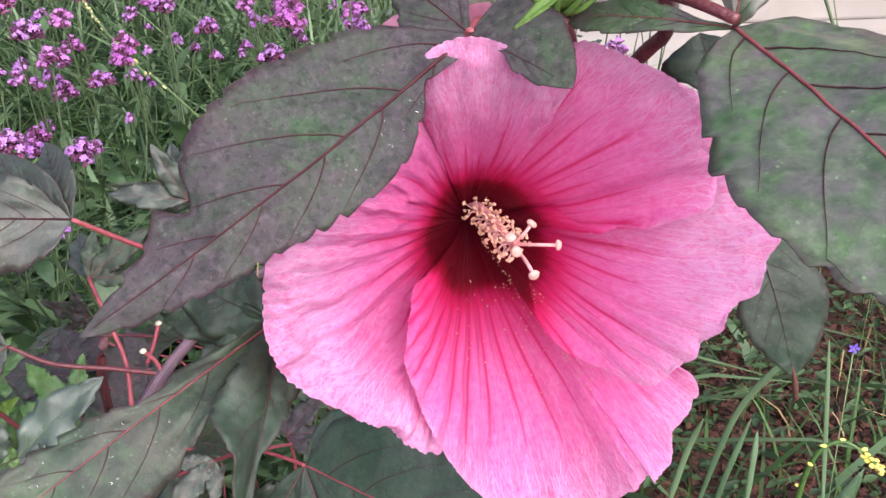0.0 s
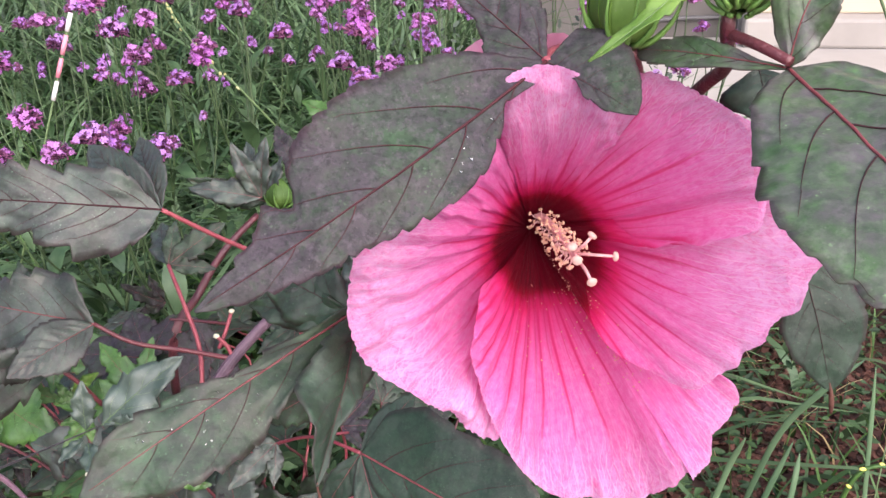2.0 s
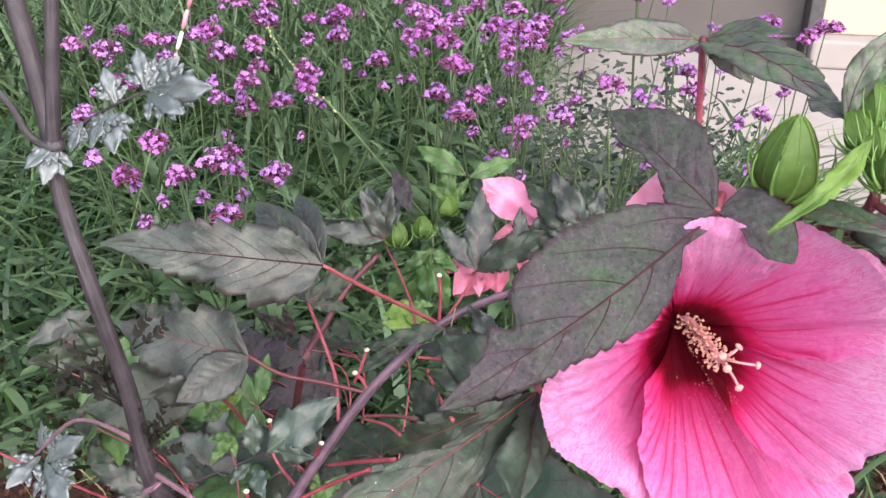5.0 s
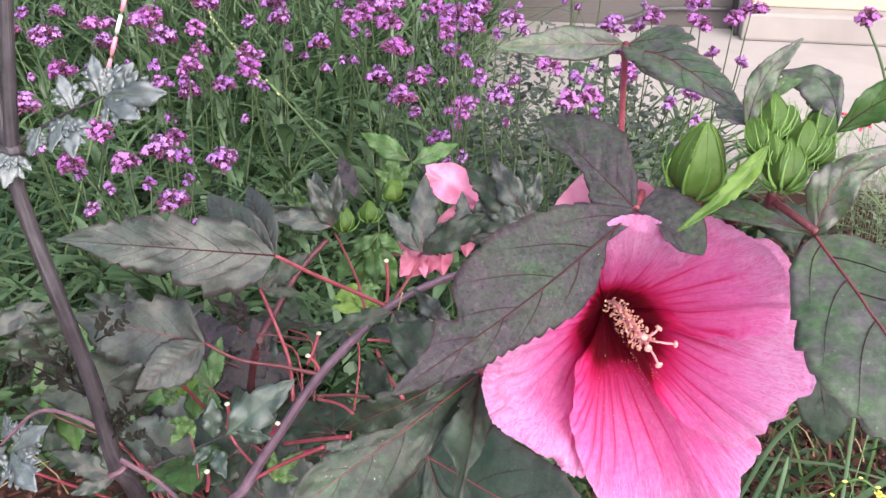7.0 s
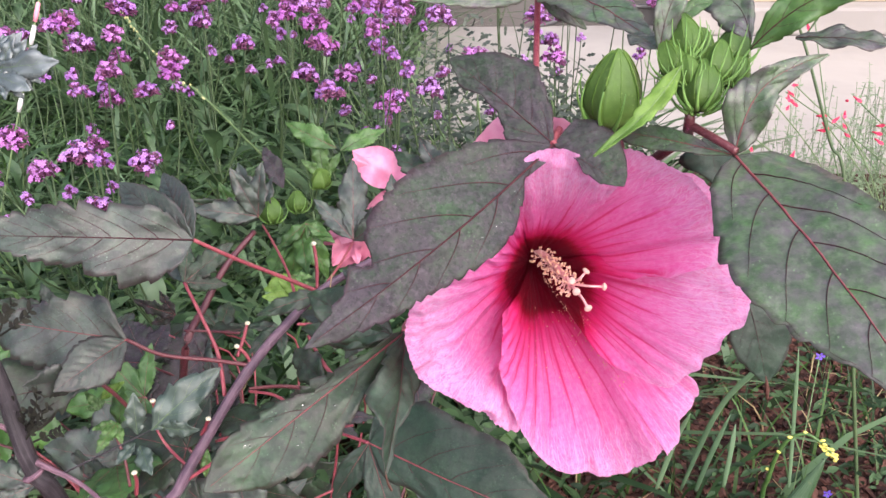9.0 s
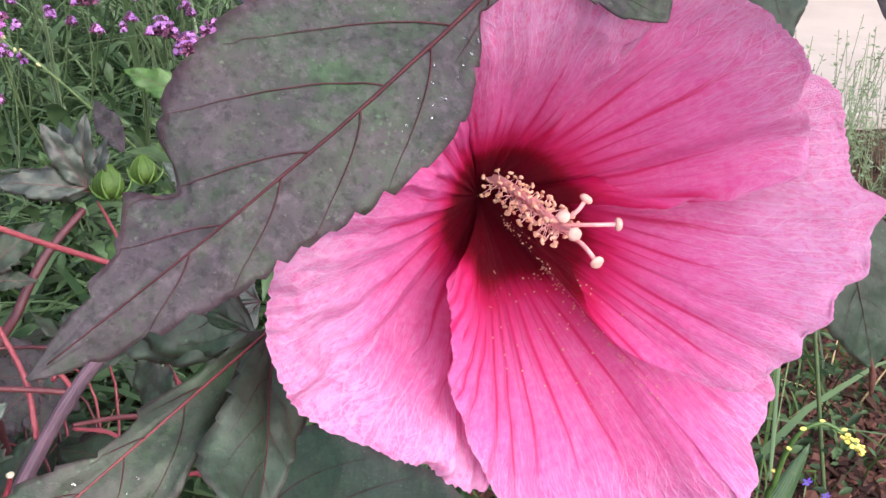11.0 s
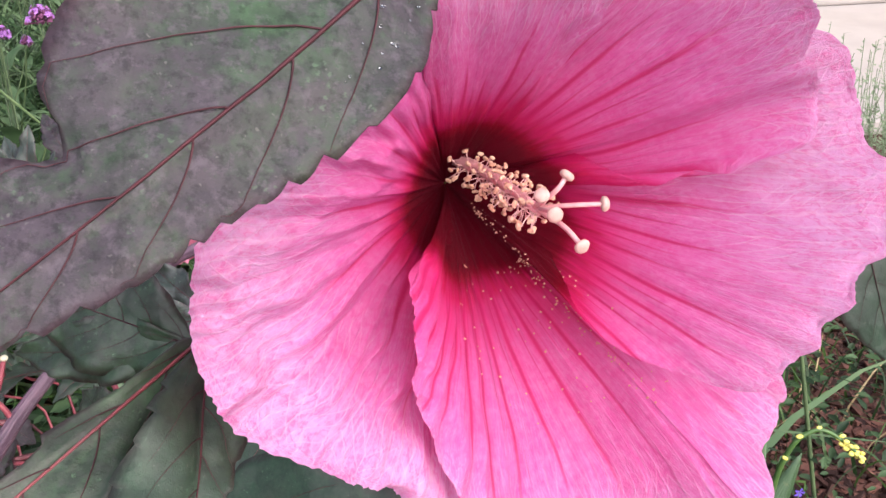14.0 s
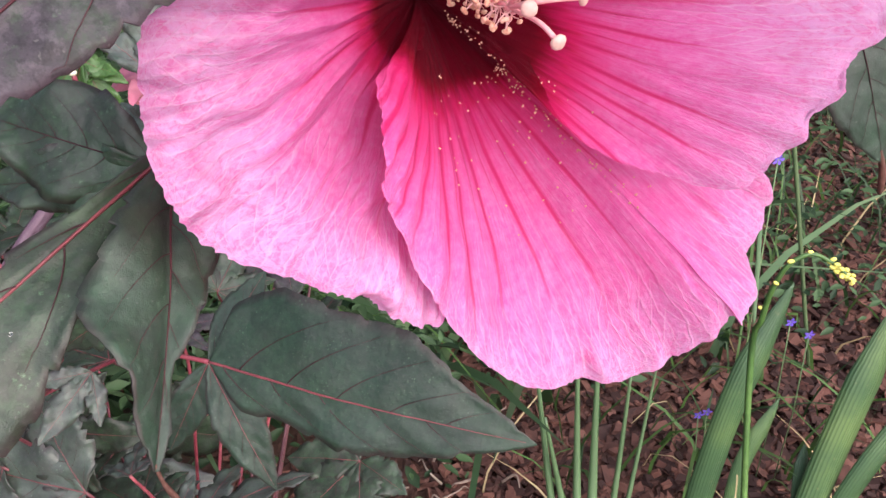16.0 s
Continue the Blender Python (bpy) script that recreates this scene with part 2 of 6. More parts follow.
    nt.links.new(warp.outputs[0], dome.inputs["Vector"])
    cell = dome.outputs["Distance"]
    # the dips between the raised cells are darkened in the colour as well
    seam = ramp(nt, cell, [(0.42, (0, 0, 0)), (0.75, (1, 1, 1))])
    col = mix(nt, calc(nt, "MULTIPLY", seam, 0.38), col, dark)
    nt.links.new(col, b.inputs["Base Color"])
    mesh_of = node(nt, "ShaderNodeTexVoronoi", Scale=105.0)
    mesh_of.feature = "DISTANCE_TO_EDGE"
    nt.links.new(warp.outputs[0], mesh_of.inputs["Vector"])
    threads = ramp(nt, mesh_of.outputs["Distance"], [(0.0, (1, 1, 1)), (0.045, (0, 0, 0))])
    col = mix(nt, calc(nt, "MULTIPLY", threads, 0.12), col, tuple(0.6 * x + 0.4 * y for x, y in zip(dark, purple)))
    nt.links.new(col, b.inputs["Base Color"])
    # fine grey and green clouding
    if cloud:
        for size, lo, hi, much, tone in ((130.0, 0.46, 0.62, 1.0, purple), (170.0, 0.54, 0.68, 0.7, bright), (300.0, 0.52, 0.66, 0.8, tuple(1.5 * x + 0.012 for x in purple)),
                                         (420.0, 0.50, 0.66, 0.9, tuple(0.45 * x for x in dark))):
            haze = ramp(nt, noise_of(nt, size, 5.0, 0.68), [(lo, (0, 0, 0)), (hi, (1, 1, 1))])
            col = mix(nt, calc(nt, "MULTIPLY", haze, cloud * much), col, tone)
    # small pale flecks, in some places only
    fleck = node(nt, "ShaderNodeTexVoronoi", Scale=420.0)
    nt.links.new(warp.outputs[0], fleck.inputs["Vector"])
    dots = ramp(nt, fleck.outputs["Distance"], [(0.10, (1, 1, 1)), (0.26, (0, 0, 0))])
    some = ramp(nt, noise_of(nt, 95.0, 2.0), [(0.52, (0, 0, 0)), (0.64, (1, 1, 1))])
    col = mix(nt, calc(nt, "MULTIPLY", calc(nt, "MULTIPLY", dots, some), flecks), col, tuple(min(0.4, 2.2 * x + 0.03) for x in bright))
    nt.links.new(col, b.inputs["Base Color"])
    h = calc(nt, "ADD", calc(nt, "MULTIPLY", cell, -0.7), calc(nt, "ADD", g, calc(nt, "MULTIPLY", fine, 0.5)))
    bump(nt, b, h, relief, 0.0008)
    return m


PETAL = petal_material()
LEAF_DARK = leaf_material("leaf_bronze", (0.013, 0.012, 0.013), (0.029, 0.026, 0.029), (0.030, 0.062, 0.029), purple=(0.048, 0.037, 0.047), amount=0.75, shine=0.13, rough=0.42, flecks=0.22, cloud=0.55)
LEAF_MIX = leaf_material("leaf_green_bronze", (0.020, 0.038, 0.018), (0.050, 0.098, 0.038), (0.080, 0.155, 0.058), patches=30.0, purple=(0.086, 0.066, 0.082), amount=0.95, shine=0.40, rough=0.36, crisp=0.16, relief=0.35, cloud=0.3)
LEAF_GREY = leaf_material("leaf_grey_green", (0.012, 0.023, 0.012), (0.024, 0.047, 0.025), (0.042, 0.084, 0.042), purple=(0.030, 0.027, 0.027), amount=0.8, rough=0.38, shine=0.28, relief=0.5, soft=0.45, cloud=0.35)
LEAF_ASH = leaf_material("leaf_ash_green", (0.021, 0.032, 0.024), (0.038, 0.058, 0.043), (0.064, 0.098, 0.068), purple=(0.044, 0.038, 0.042), amount=0.6, rough=0.36, shine=0.38, relief=0.28, soft=0.3, cloud=0.35)
LEAF_SAGE = leaf_material("leaf_sage", (0.032, 0.050, 0.040), (0.054, 0.080, 0.064), (0.090, 0.122, 0.098), amount=0.1, margin=0.1, shine=0.48, rough=0.36, relief=0.34)
# deep green, darkened further for the shade below the flower
LEAF_DEEP_SHADED = leaf_material("leaf_deep_green_shaded", (0.010, 0.022, 0.014), (0.016, 0.038, 0.023), (0.027, 0.054, 0.031), purple=(0.022, 0.027, 0.023), amount=0.5, rough=0.5, shine=0.3, cloud=0.35)
LEAF_SILVER = leaf_material("leaf_silver", (0.046, 0.060, 0.062), (0.080, 0.098, 0.100), (0.140, 0.165, 0.168), amount=0.3, purple=(0.046, 0.048, 0.054), margin=0.1, shine=0.8, rough=0.28, relief=0.2)
LEAF_GREEN = leaf_material("leaf_fresh_green", (0.024, 0.064, 0.015), (0.047, 0.112, 0.023), (0.086, 0.170, 0.038), amount=0.1, margin=0.1, shine=0.4, rough=0.42)
LEAF_LIME = leaf_material("leaf_lime", (0.055, 0.115, 0.016), (0.090, 0.165, 0.024), (0.138, 0.215, 0.044), amount=0.1, purple=(0.065, 0.107, 0.027), margin=0.15)
VEIN_DUSK = plain("vein_dusky_red", (0.030, 0.011, 0.014), (0.060, 0.021, 0.026), 120, 0.6, 0.15)
FERN = plain("leaflet_dark", (0.009, 0.008, 0.008), (0.022, 0.022, 0.016), 60, 0.8, 0.1)
RIB_RED = plain("rib_red", (0.128, 0.030, 0.037), (0.188, 0.040, 0.047), 120, 0.5)
RIB_DARK = plain("rib_dark_red", (0.030, 0.009, 0.012), (0.062, 0.018, 0.023), 120, 0.6, 0.15)
STEM_RED = plain("stem_red", (0.185, 0.025, 0.042), (0.302, 0.071, 0.084), 90, 0.42, 0.5, relief=0.8, depth=0.0012)
STEM_MAROON = plain("stem_maroon", (0.071, 0.018, 0.025), (0.118, 0.029, 0.035), 70, 0.42, 0.5, relief=0.8, depth=0.0012)
def striped(name, c1, c2, pale):
    """Stem skin with fine ridges along it, highlights painted on them as paler streaks, and a few scars."""
    m, nt, b = material(name, 0.40, 0.45)
    sep = nt.nodes.new("ShaderNodeSeparateXYZ")
    nt.links.new(nt.nodes.new("ShaderNodeUVMap").outputs[0], sep.inputs[0])
    turn = calc(nt, "ABSOLUTE", calc(nt, "SUBTRACT", sep.outputs[0], 0.5))
    comb = nt.nodes.new("ShaderNodeCombineXYZ")
    nt.links.new(calc(nt, "MULTIPLY", turn, 26.0), comb.inputs[0])
    nt.links.new(calc(nt, "MULTIPLY", sep.outputs[1], 9.0), comb.inputs[1])
    lines = noise_of(nt, 1.0, 4.0, 0.6, comb.outputs[0])
    blot = noise_of(nt, 60.0, 4.0)
    col = ramp(nt, blot, [(0.38, c1), (0.62, c2)])
    col = mix(nt, calc(nt, "MULTIPLY", ramp(nt, lines, [(0.50, (0, 0, 0)), (0.68, (1, 1, 1))]), 0.55), col, pale)
    col = mix(nt, calc(nt, "MULTIPLY", ramp(nt, noise_of(nt, 420.0, 2.0), [(0.66, (0, 0, 0)), (0.74, (1, 1, 1))]), 0.5), col, pale)
    nt.links.new(col, b.inputs["Base Color"])
    bump(nt, b, calc(nt, "ADD", lines, calc(nt, "MULTIPLY", blot, 0.4)), 0.8, 0.0014)
    return m


STEM_PURPLE = striped("stem_purple", (0.060, 0.032, 0.052), (0.110, 0.060, 0.088), (0.190, 0.120, 0.150))
STEM_BLACK = striped("stem_black", (0.018, 0.015, 0.018), (0.040, 0.033, 0.039), (0.105, 0.090, 0.102))
STEM_PINK = striped("stem_pink", (0.105, 0.052, 0.078), (0.185, 0.098, 0.128), (0.260, 0.170, 0.190))
STEM_LEAN = plain("stem_dark_green", (0.029, 0.050, 0.021), (0.067, 0.105, 0.042), 60, 0.55)
STEM_GREEN = plain("stem_green", (0.076, 0.126, 0.050), (0.134, 0.193, 0.084), 60, 0.55, relief=0.8, depth=0.0012)
CUT_END = plain("cut_end", (0.45, 0.42, 0.30), (0.62, 0.58, 0.45), 200, 0.7)
BUD_GREEN = leaf_material("bud_skin", (0.042, 0.090, 0.015), (0.072, 0.142, 0.024), (0.125, 0.210, 0.046), amount=0.0, margin=0.1)
BRACT = plain("bract_green", (0.085, 0.180, 0.036), (0.150, 0.270, 0.070), 90, 0.5)
COLUMN = plain("column_pink", (0.58, 0.20, 0.23), (0.66, 0.31, 0.32), 300, 0.5)
FILAMENT = plain("filament_rose", (0.62, 0.30, 0.30), (0.74, 0.46, 0.42), 300, 0.5)
ANTHER = plain("anther_peach", (0.58, 0.30, 0.20), (0.70, 0.45, 0.33), 900, 0.8)
STIGMA = plain("stigma_cream", (0.50, 0.305, 0.265), (0.58, 0.39, 0.335), 500, 0.8, 0.2)
STYLE = plain("style_rose", (0.62, 0.30, 0.31), (0.70, 0.42, 0.41), 300, 0.5)
POLLEN = plain("pollen", (0.62, 0.27, 0.20), (0.72, 0.40, 0.34), 900, 0.8)
PINK_OLD = plain("faded_petal", (0.521, 0.134, 0.227), (0.655, 0.252, 0.353), 60, 0.6, through_light=0.2)
PINK_PALE = plain("pale_petal", (0.560, 0.175, 0.300), (0.700, 0.350, 0.470), 50, 0.6, through_light=0.2)
VERB_A = plain("verbena_floret", (0.290, 0.100, 0.385), (0.500, 0.265, 0.590), 220, 0.7, through_light=0.15)
VERB_B = plain("verbena_floret_rose", (0.330, 0.085, 0.350), (0.500, 0.215, 0.510), 220, 0.7, through_light=0.15)
VERB_LEAF = plain("verbena_leaf", (0.030, 0.064, 0.026), (0.085, 0.145, 0.062), 30, 0.45, 0.45, through_light=0.15)
VERB_CALYX = plain("verbena_calyx", (0.110, 0.026, 0.080), (0.210, 0.066, 0.140), 220, 0.7)
GRASS = plain("grass_blade", (0.013, 0.037, 0.009), (0.064, 0.131, 0.029), 4.0, 0.55, through_light=0.2, each=True)
GRASS_GREY = plain("grass_grey", (0.016, 0.040, 0.014), (0.098, 0.160, 0.074), 5.0, 0.42, each=True)
def strap_material():
    m, nt, b = material("strap_leaf", 0.42, 0.5)
    sep = nt.nodes.new("ShaderNodeSeparateXYZ")
    nt.links.new(nt.nodes.new("ShaderNodeUVMap").outputs[0], sep.inputs[0])
    f = noise_of(nt, 14.0, 4.0)
    info = nt.nodes.new("ShaderNodeObjectInfo").outputs["Random"]
    f = calc(nt, "ADD", calc(nt, "MULTIPLY", f, 0.7), calc(nt, "MULTIPLY", info, 0.3))
    col = ramp(nt, f, [(0.32, (0.022, 0.052, 0.024)), (0.52, (0.040, 0.085, 0.032)), (0.70, (0.085, 0.140, 0.045))])
    rib = line_pattern(nt, sep.outputs[0], sep.outputs[1], 11.0, 0.3, 0.35)
    col = mix(nt, calc(nt, "MULTIPLY", rib, 0.45), col, (0.018, 0.045, 0.020))
    spots = ramp(nt, noise_of(nt, 160.0, 2.0), [(0.66, (0, 0, 0)), (0.74, (1, 1, 1))])
    col = mix(nt, calc(nt, "MULTIPLY", spots, 0.35), col, (0.16, 0.15, 0.07))
    nt.links.new(col, b.inputs["Base Color"])
    bump(nt, b, rib, 0.5, 0.0008)
    return m


STRAP = strap_material()
UNDER = plain("undergrowth_leaf", (0.010, 0.024, 0.009), (0.046, 0.086, 0.034), 12.0, 0.55, 0.2, each=True)
SAGE = plain("sage_leaf", (0.105, 0.154, 0.081), (0.178, 0.235, 0.138), 9.0, 0.65)
DRY = plain("dry_root", (0.150, 0.105, 0.085), (0.280, 0.215, 0.175), 60, 0.8)
BLADE = plain("blue_green_blade", (0.055, 0.105, 0.055), (0.105, 0.170, 0.090), 9.0, 0.5)
STRAW = plain("straw", (0.30, 0.22, 0.11), (0.46, 0.36, 0.20), 20, 0.7)
RED = plain("salvia_red", (0.50, 0.015, 0.06), (0.62, 0.04, 0.10), 200, 0.6)
BLUE = plain("lobelia_blue", (0.09, 0.05, 0.36), (0.16, 0.09, 0.48), 200, 0.6)
YELLOW = plain("yellow_floret", (0.50, 0.46, 0.08), (0.66, 0.60, 0.16), 150, 0.6)
BUSH = plain("bush_leaf", (0.012, 0.020, 0.012), (0.046, 0.062, 0.042), 18, 0.45, each=True)
SOIL = plain("soil", (0.032, 0.017, 0.013), (0.071, 0.035, 0.026), 14, 0.9, 0.2, 0.9, 0.01)
BARK = plain("bark_chip", (0.026, 0.010, 0.008), (0.125, 0.052, 0.038), 60, 0.8, 0.3, 0.6, 0.002, each=True)
PAVING = plain("paving_concrete", (0.250, 0.228, 0.212), (0.325, 0.298, 0.278), 3.0, 0.85, 0.3, 0.3, 0.002)
WALL = plain("wall_render", (0.433, 0.360, 0.269), (0.485, 0.407, 0.314), 2.0, 0.85, 0.3, 0.3, 0.002)
PANEL = plain("panel_grey", (0.071, 0.065, 0.060), (0.100, 0.089, 0.084), 3.0, 0.7)
DARK_METAL = plain("dark_metal", (0.05, 0.048, 0.05), (0.085, 0.08, 0.082), 40, 0.5)
TAPE_PINK = plain("tape_pink", (0.630, 0.185, 0.252), (0.689, 0.269, 0.336), 60, 0.5)
TAPE_WHITE = plain("tape_white", (0.605, 0.571, 0.571), (0.672, 0.647, 0.638), 60, 0.5)
CORD = plain("cord_yellow", (0.357, 0.340, 0.136), (0.476, 0.451, 0.238), 30, 0.6)


# ---- mesh tools ----
class Geo:
    """Vertices, faces and texture places of one mesh."""

    def __init__(self):
        self.v, self.f, self.uv, self.n = [], [], [], 0

    def grid(self, pts, uv=None, closed=False):
        """A sheet from an array rows x columns x 3; closed joins the last column to the first."""
        r, c = pts.shape[:2]
        i = np.arange(r * c).reshape(r, c) + self.n
        j = np.roll(i, -1, 1) if closed else i[:, 1:]
        k = i if closed else i[:, :-1]
        q = np.stack([k[:-1], j[:-1], j[1:], k[1:]], -1).reshape(-1, 4)
        self.v.append(pts.reshape(-1, 3))
        self.uv.append(np.zeros((r * c, 2)) if uv is None else uv.reshape(-1, 2))
        self.f += q.tolist()
        self.n += r * c
        return self

    def tube(self, pts, radii, sides=8, cap=True):
        pts = np.asarray(pts, float)
        radii = np.broadcast_to(np.asarray(radii, float), (len(pts),))
        tan = np.gradient(pts, axis=0)
        tan /= np.linalg.norm(tan, axis=1)[:, None] + 1e-12
        ref = np.array([0.31, 0.2, 0.93]) if abs(tan[0] @ np.array([0.31, 0.2, 0.93])) < 0.9 else np.array([1.0, 0.1, 0.0])
        a = np.cross(tan, ref)
        a /= np.linalg.norm(a, axis=1)[:, None] + 1e-12
        b = np.cross(tan, a)
        ang = np.linspace(0, 2 * np.pi, sides, endpoint=False)
        ring = pts[:, None] + radii[:, None, None] * (np.cos(ang)[None, :, None] * a[:, None] + np.sin(ang)[None, :, None] * b[:, None])
        first = self.n
        along = np.concatenate([[0], np.cumsum(np.linalg.norm(np.diff(pts, axis=0), axis=1))])
        self.grid(ring, np.stack(np.meshgrid(np.linspace(0, 1, sides, endpoint=False), along), -1), True)
        if cap:
            self.f.append(list(range(first, first + sides))[::-1])
            self.f.append(list(range(self.n - sides, self.n)))
        return self

    def ball(self, centre, radius, axis=(0, 0, 1), stretch=1.0, rings=6, sides=8):
        th = np.linspace(0.06, np.pi - 0.06, rings)
        ax = Vector(axis).normalized()
        c = np.asarray(centre, float)
        pts = [c + np.array(ax) * (-math.cos(x)) * radius * stretch for x in th]
        return self.tube(pts, radius * np.sin(th), sides)

    def put(self, verts, faces, uv=None):
        self.v.append(np.asarray(verts, float))
        self.uv.append(np.zeros((len(verts), 2)) if uv is None else uv)
        self.f += [[i + self.n for i in f] for f in faces]
        self.n += len(verts)
        return self

    def mesh(self, name, *mats):
        me = bpy.data.meshes.new(name)
        me.from_pydata(np.concatenate(self.v).tolist(), [], self.f)
        uv = np.concatenate(self.uv)
        layer = me.uv_layers.new(name="UVMap")
        idx = np.empty(len(me.loops), int)
        me.loops.foreach_get("vertex_index", idx)
        layer.data.foreach_set("uv", uv[idx].ravel())
        me.polygons.foreach_set("use_smooth", [True] * len(me.polygons))
        for m in mats:
            me.materials.append(m)
        me.validate()
        return me


def place_of(o):
    up = place_of(o.parent) @ o.matrix_parent_inverse if o.parent else Matrix()
    return up @ o.matrix_basis


def part(name, geo, mat, parent, label="", at=None, thick=0.0, kind=""):
    """One mesh object under a thing or a part; at: its own pose in the world."""
    me = geo if isinstance(geo, bpy.types.Mesh) else geo.mesh(name, mat)
    ob = new(name, me)
    ob.parent = parent
    ob.matrix_parent_inverse = place_of(parent).inverted()
    if at is not None:
        ob.matrix_basis = at
    if thick:
        s = ob.modifiers.new("thickness", "SOLIDIFY")
        s.thickness, s.offset = thick, 1.0
    return tagged(ob, label, kind=kind)


def thing(name, place, label, category, group="", kind=""):
    ob = new(name)
    ob.location = place
    ob.empty_display_size = 0.05
    return tagged(ob, label, category, group, kind)


def solid(name, geo, mat, label, category, kind="", group=""):
    return tagged(new(name, geo.mesh(name, mat)), label, category, group, kind)


def curve(points, steps=8):
    """A smooth line through the points."""
    p = np.asarray(points, float)
    p = np.vstack([2 * p[0] - p[1], p, 2 * p[-1] - p[-2]])
    out = []
    for i in range(1, len(p) - 2):
        for t in np.linspace(0, 1, steps, endpoint=False):
            a, b, c, d = p[i - 1:i + 3]
            out.append(0.5 * (2 * b + (c - a) * t + (2 * a - 5 * b + 4 * c - d) * t * t + (3 * b - a - 3 * c + d) * t ** 3))
    out.append(p[-2])
    return np.array(out)


def wobble(p, scale, seed=0.0):
    return noise.noise(Vector((p[0] * scale + seed, p[1] * scale + seed * 0.7, p[2] * scale - seed)))


VIEW = np.array(Vector((0.05, -0.86, 0.50)).normalized())  # the side on which one stands


# ---- leaves ----
class Lobe:
    """One lobe of a leaf, from its base to its tip, its upper side turned to face. wide_a lies on the side of face x length, wide_b on the other;
    both are widths at eleven even steps, as shares of the length. bow bends the midrib sideways, arch towards face, fold lifts the edges."""

    def __init__(self, base, tip, face=VIEW, wide_a=(), wide_b=(), bow=0.0, arch=0.05, fold=0.12, teeth=9, bite=0.10, wave=0.012, seed=0.0, twist=0.0, droop=0.0, quilt=0.011):
        self.b, self.c = np.asarray(base, float), np.asarray(tip, float) - np.asarray(base, float)
        self.len = np.linalg.norm(self.c)
        t = self.c / self.len
        n = np.asarray(face, float)
        n = n - t * (n @ t)
        self.n = n / np.linalg.norm(n)
        self.s = np.cross(self.n, t)
        self.wa, self.wb = np.array(wide_a), np.array(wide_b)
        self.count, self.quilt = 5, quilt
        self.par = (bow, arch, fold, teeth, bite, wave, seed, twist, droop)

    def width(self, tau, side):
        w = self.wa if side > 0 else self.wb
        x = np.linspace(0, 1, len(w))
        i = min(int(tau * (len(w) - 1)), len(w) - 2)
        f = tau * (len(w) - 1) - i
        g = f * f * (3 - 2 * f) * 0.5 + f * 0.5
        return float((w[i] * (1 - g) + w[i + 1] * g) * self.len)

    def edge(self, tau, side):
        bow, arch, fold, teeth, bite, wave, seed, twist, droop = self.par
        w = self.width(tau, side)
        ph = (tau + 0.05 * math.sin(9 * tau + seed)) * teeth + (0.3 if side > 0 else 0.0) + seed
        saw = ph % 1.0
        cut = min(0.20 * bite * self.len, 0.45 * w) * (1.0 - saw) ** 1.7 * (0.65 + 0.35 * math.sin(ph * 1.7))
        return w + (0.5 * min(0.20 * bite * self.len, 0.45 * w) - cut) * min(1.0, 5 * tau) + 0.0006

    def at(self, tau, x):
        """The point at tau along and x from -1 to 1 across."""
        bow, arch, fold, teeth, bite, wave, seed, twist, droop = self.par
        L = self.len
        side = 1 if x >= 0 else -1
        w = self.edge(tau, side)
        h = math.sin(math.pi * min(max(tau, 0), 1))
        p = self.b + self.c * tau + self.s * (bow * L * h) + self.n * (arch * L * h - droop * L * tau * tau)
        w = self.width(tau, side) + (w - self.width(tau, side)) * abs(x) ** 6
        d = abs(x) * w
        ang = twist * tau
        across = self.s * math.cos(ang) + self.n * math.sin(ang)
        up = self.n * math.cos(ang) - self.s * math.sin(ang)
        lift = fold * d - 0.9 * fold * d * d / (0.25 * L)
        lift += wave * L * min(1.0, w / (0.12 * L)) * abs(x) ** 1.5 * math.sin(tau * 17 + seed + side * 1.3) + min(1.0, w / (0.1 * L)) * 0.008 * L * noise.noise(Vector((tau * 5 + seed, x * 3, seed))) + min(1.0, w / (0.1 * L)) * 0.004 * L * noise.noise(Vector((tau * 16 + seed, x * 8, seed)))
        # the blade quilts a little between its side veins
        run = min(0.30, 1.1 * w / L + 0.07)
        q = abs(x) ** 1.11
        ph = (tau - run * (0.55 * q + 0.45 * q * q) - 0.05) / 0.80 * self.count - (0.35 if side > 0 else 0.0)
        lift += self.quilt * L * min(1.0, w / (0.12 * L)) * min(1.0, 5 * abs(x)) * (1 - 0.5 * abs(x)) * (abs(math.sin(math.pi * ph)) - 0.6)
        return p + across * (x * w) + up * lift

    def fill(self, geo, rows=44, cols=6):
        xs = np.concatenate([np.linspace(-1, 0, cols + 1), np.linspace(0, 1, cols + 1)[1:]])
        ts = np.linspace(0.0, 1.0, rows)
        pts = np.array([[self.at(t, x) for x in xs] for t in ts])
        uv = np.array([[(x * 0.5 + 0.5, t) for x in xs] for t in ts])
        geo.grid(pts, uv)

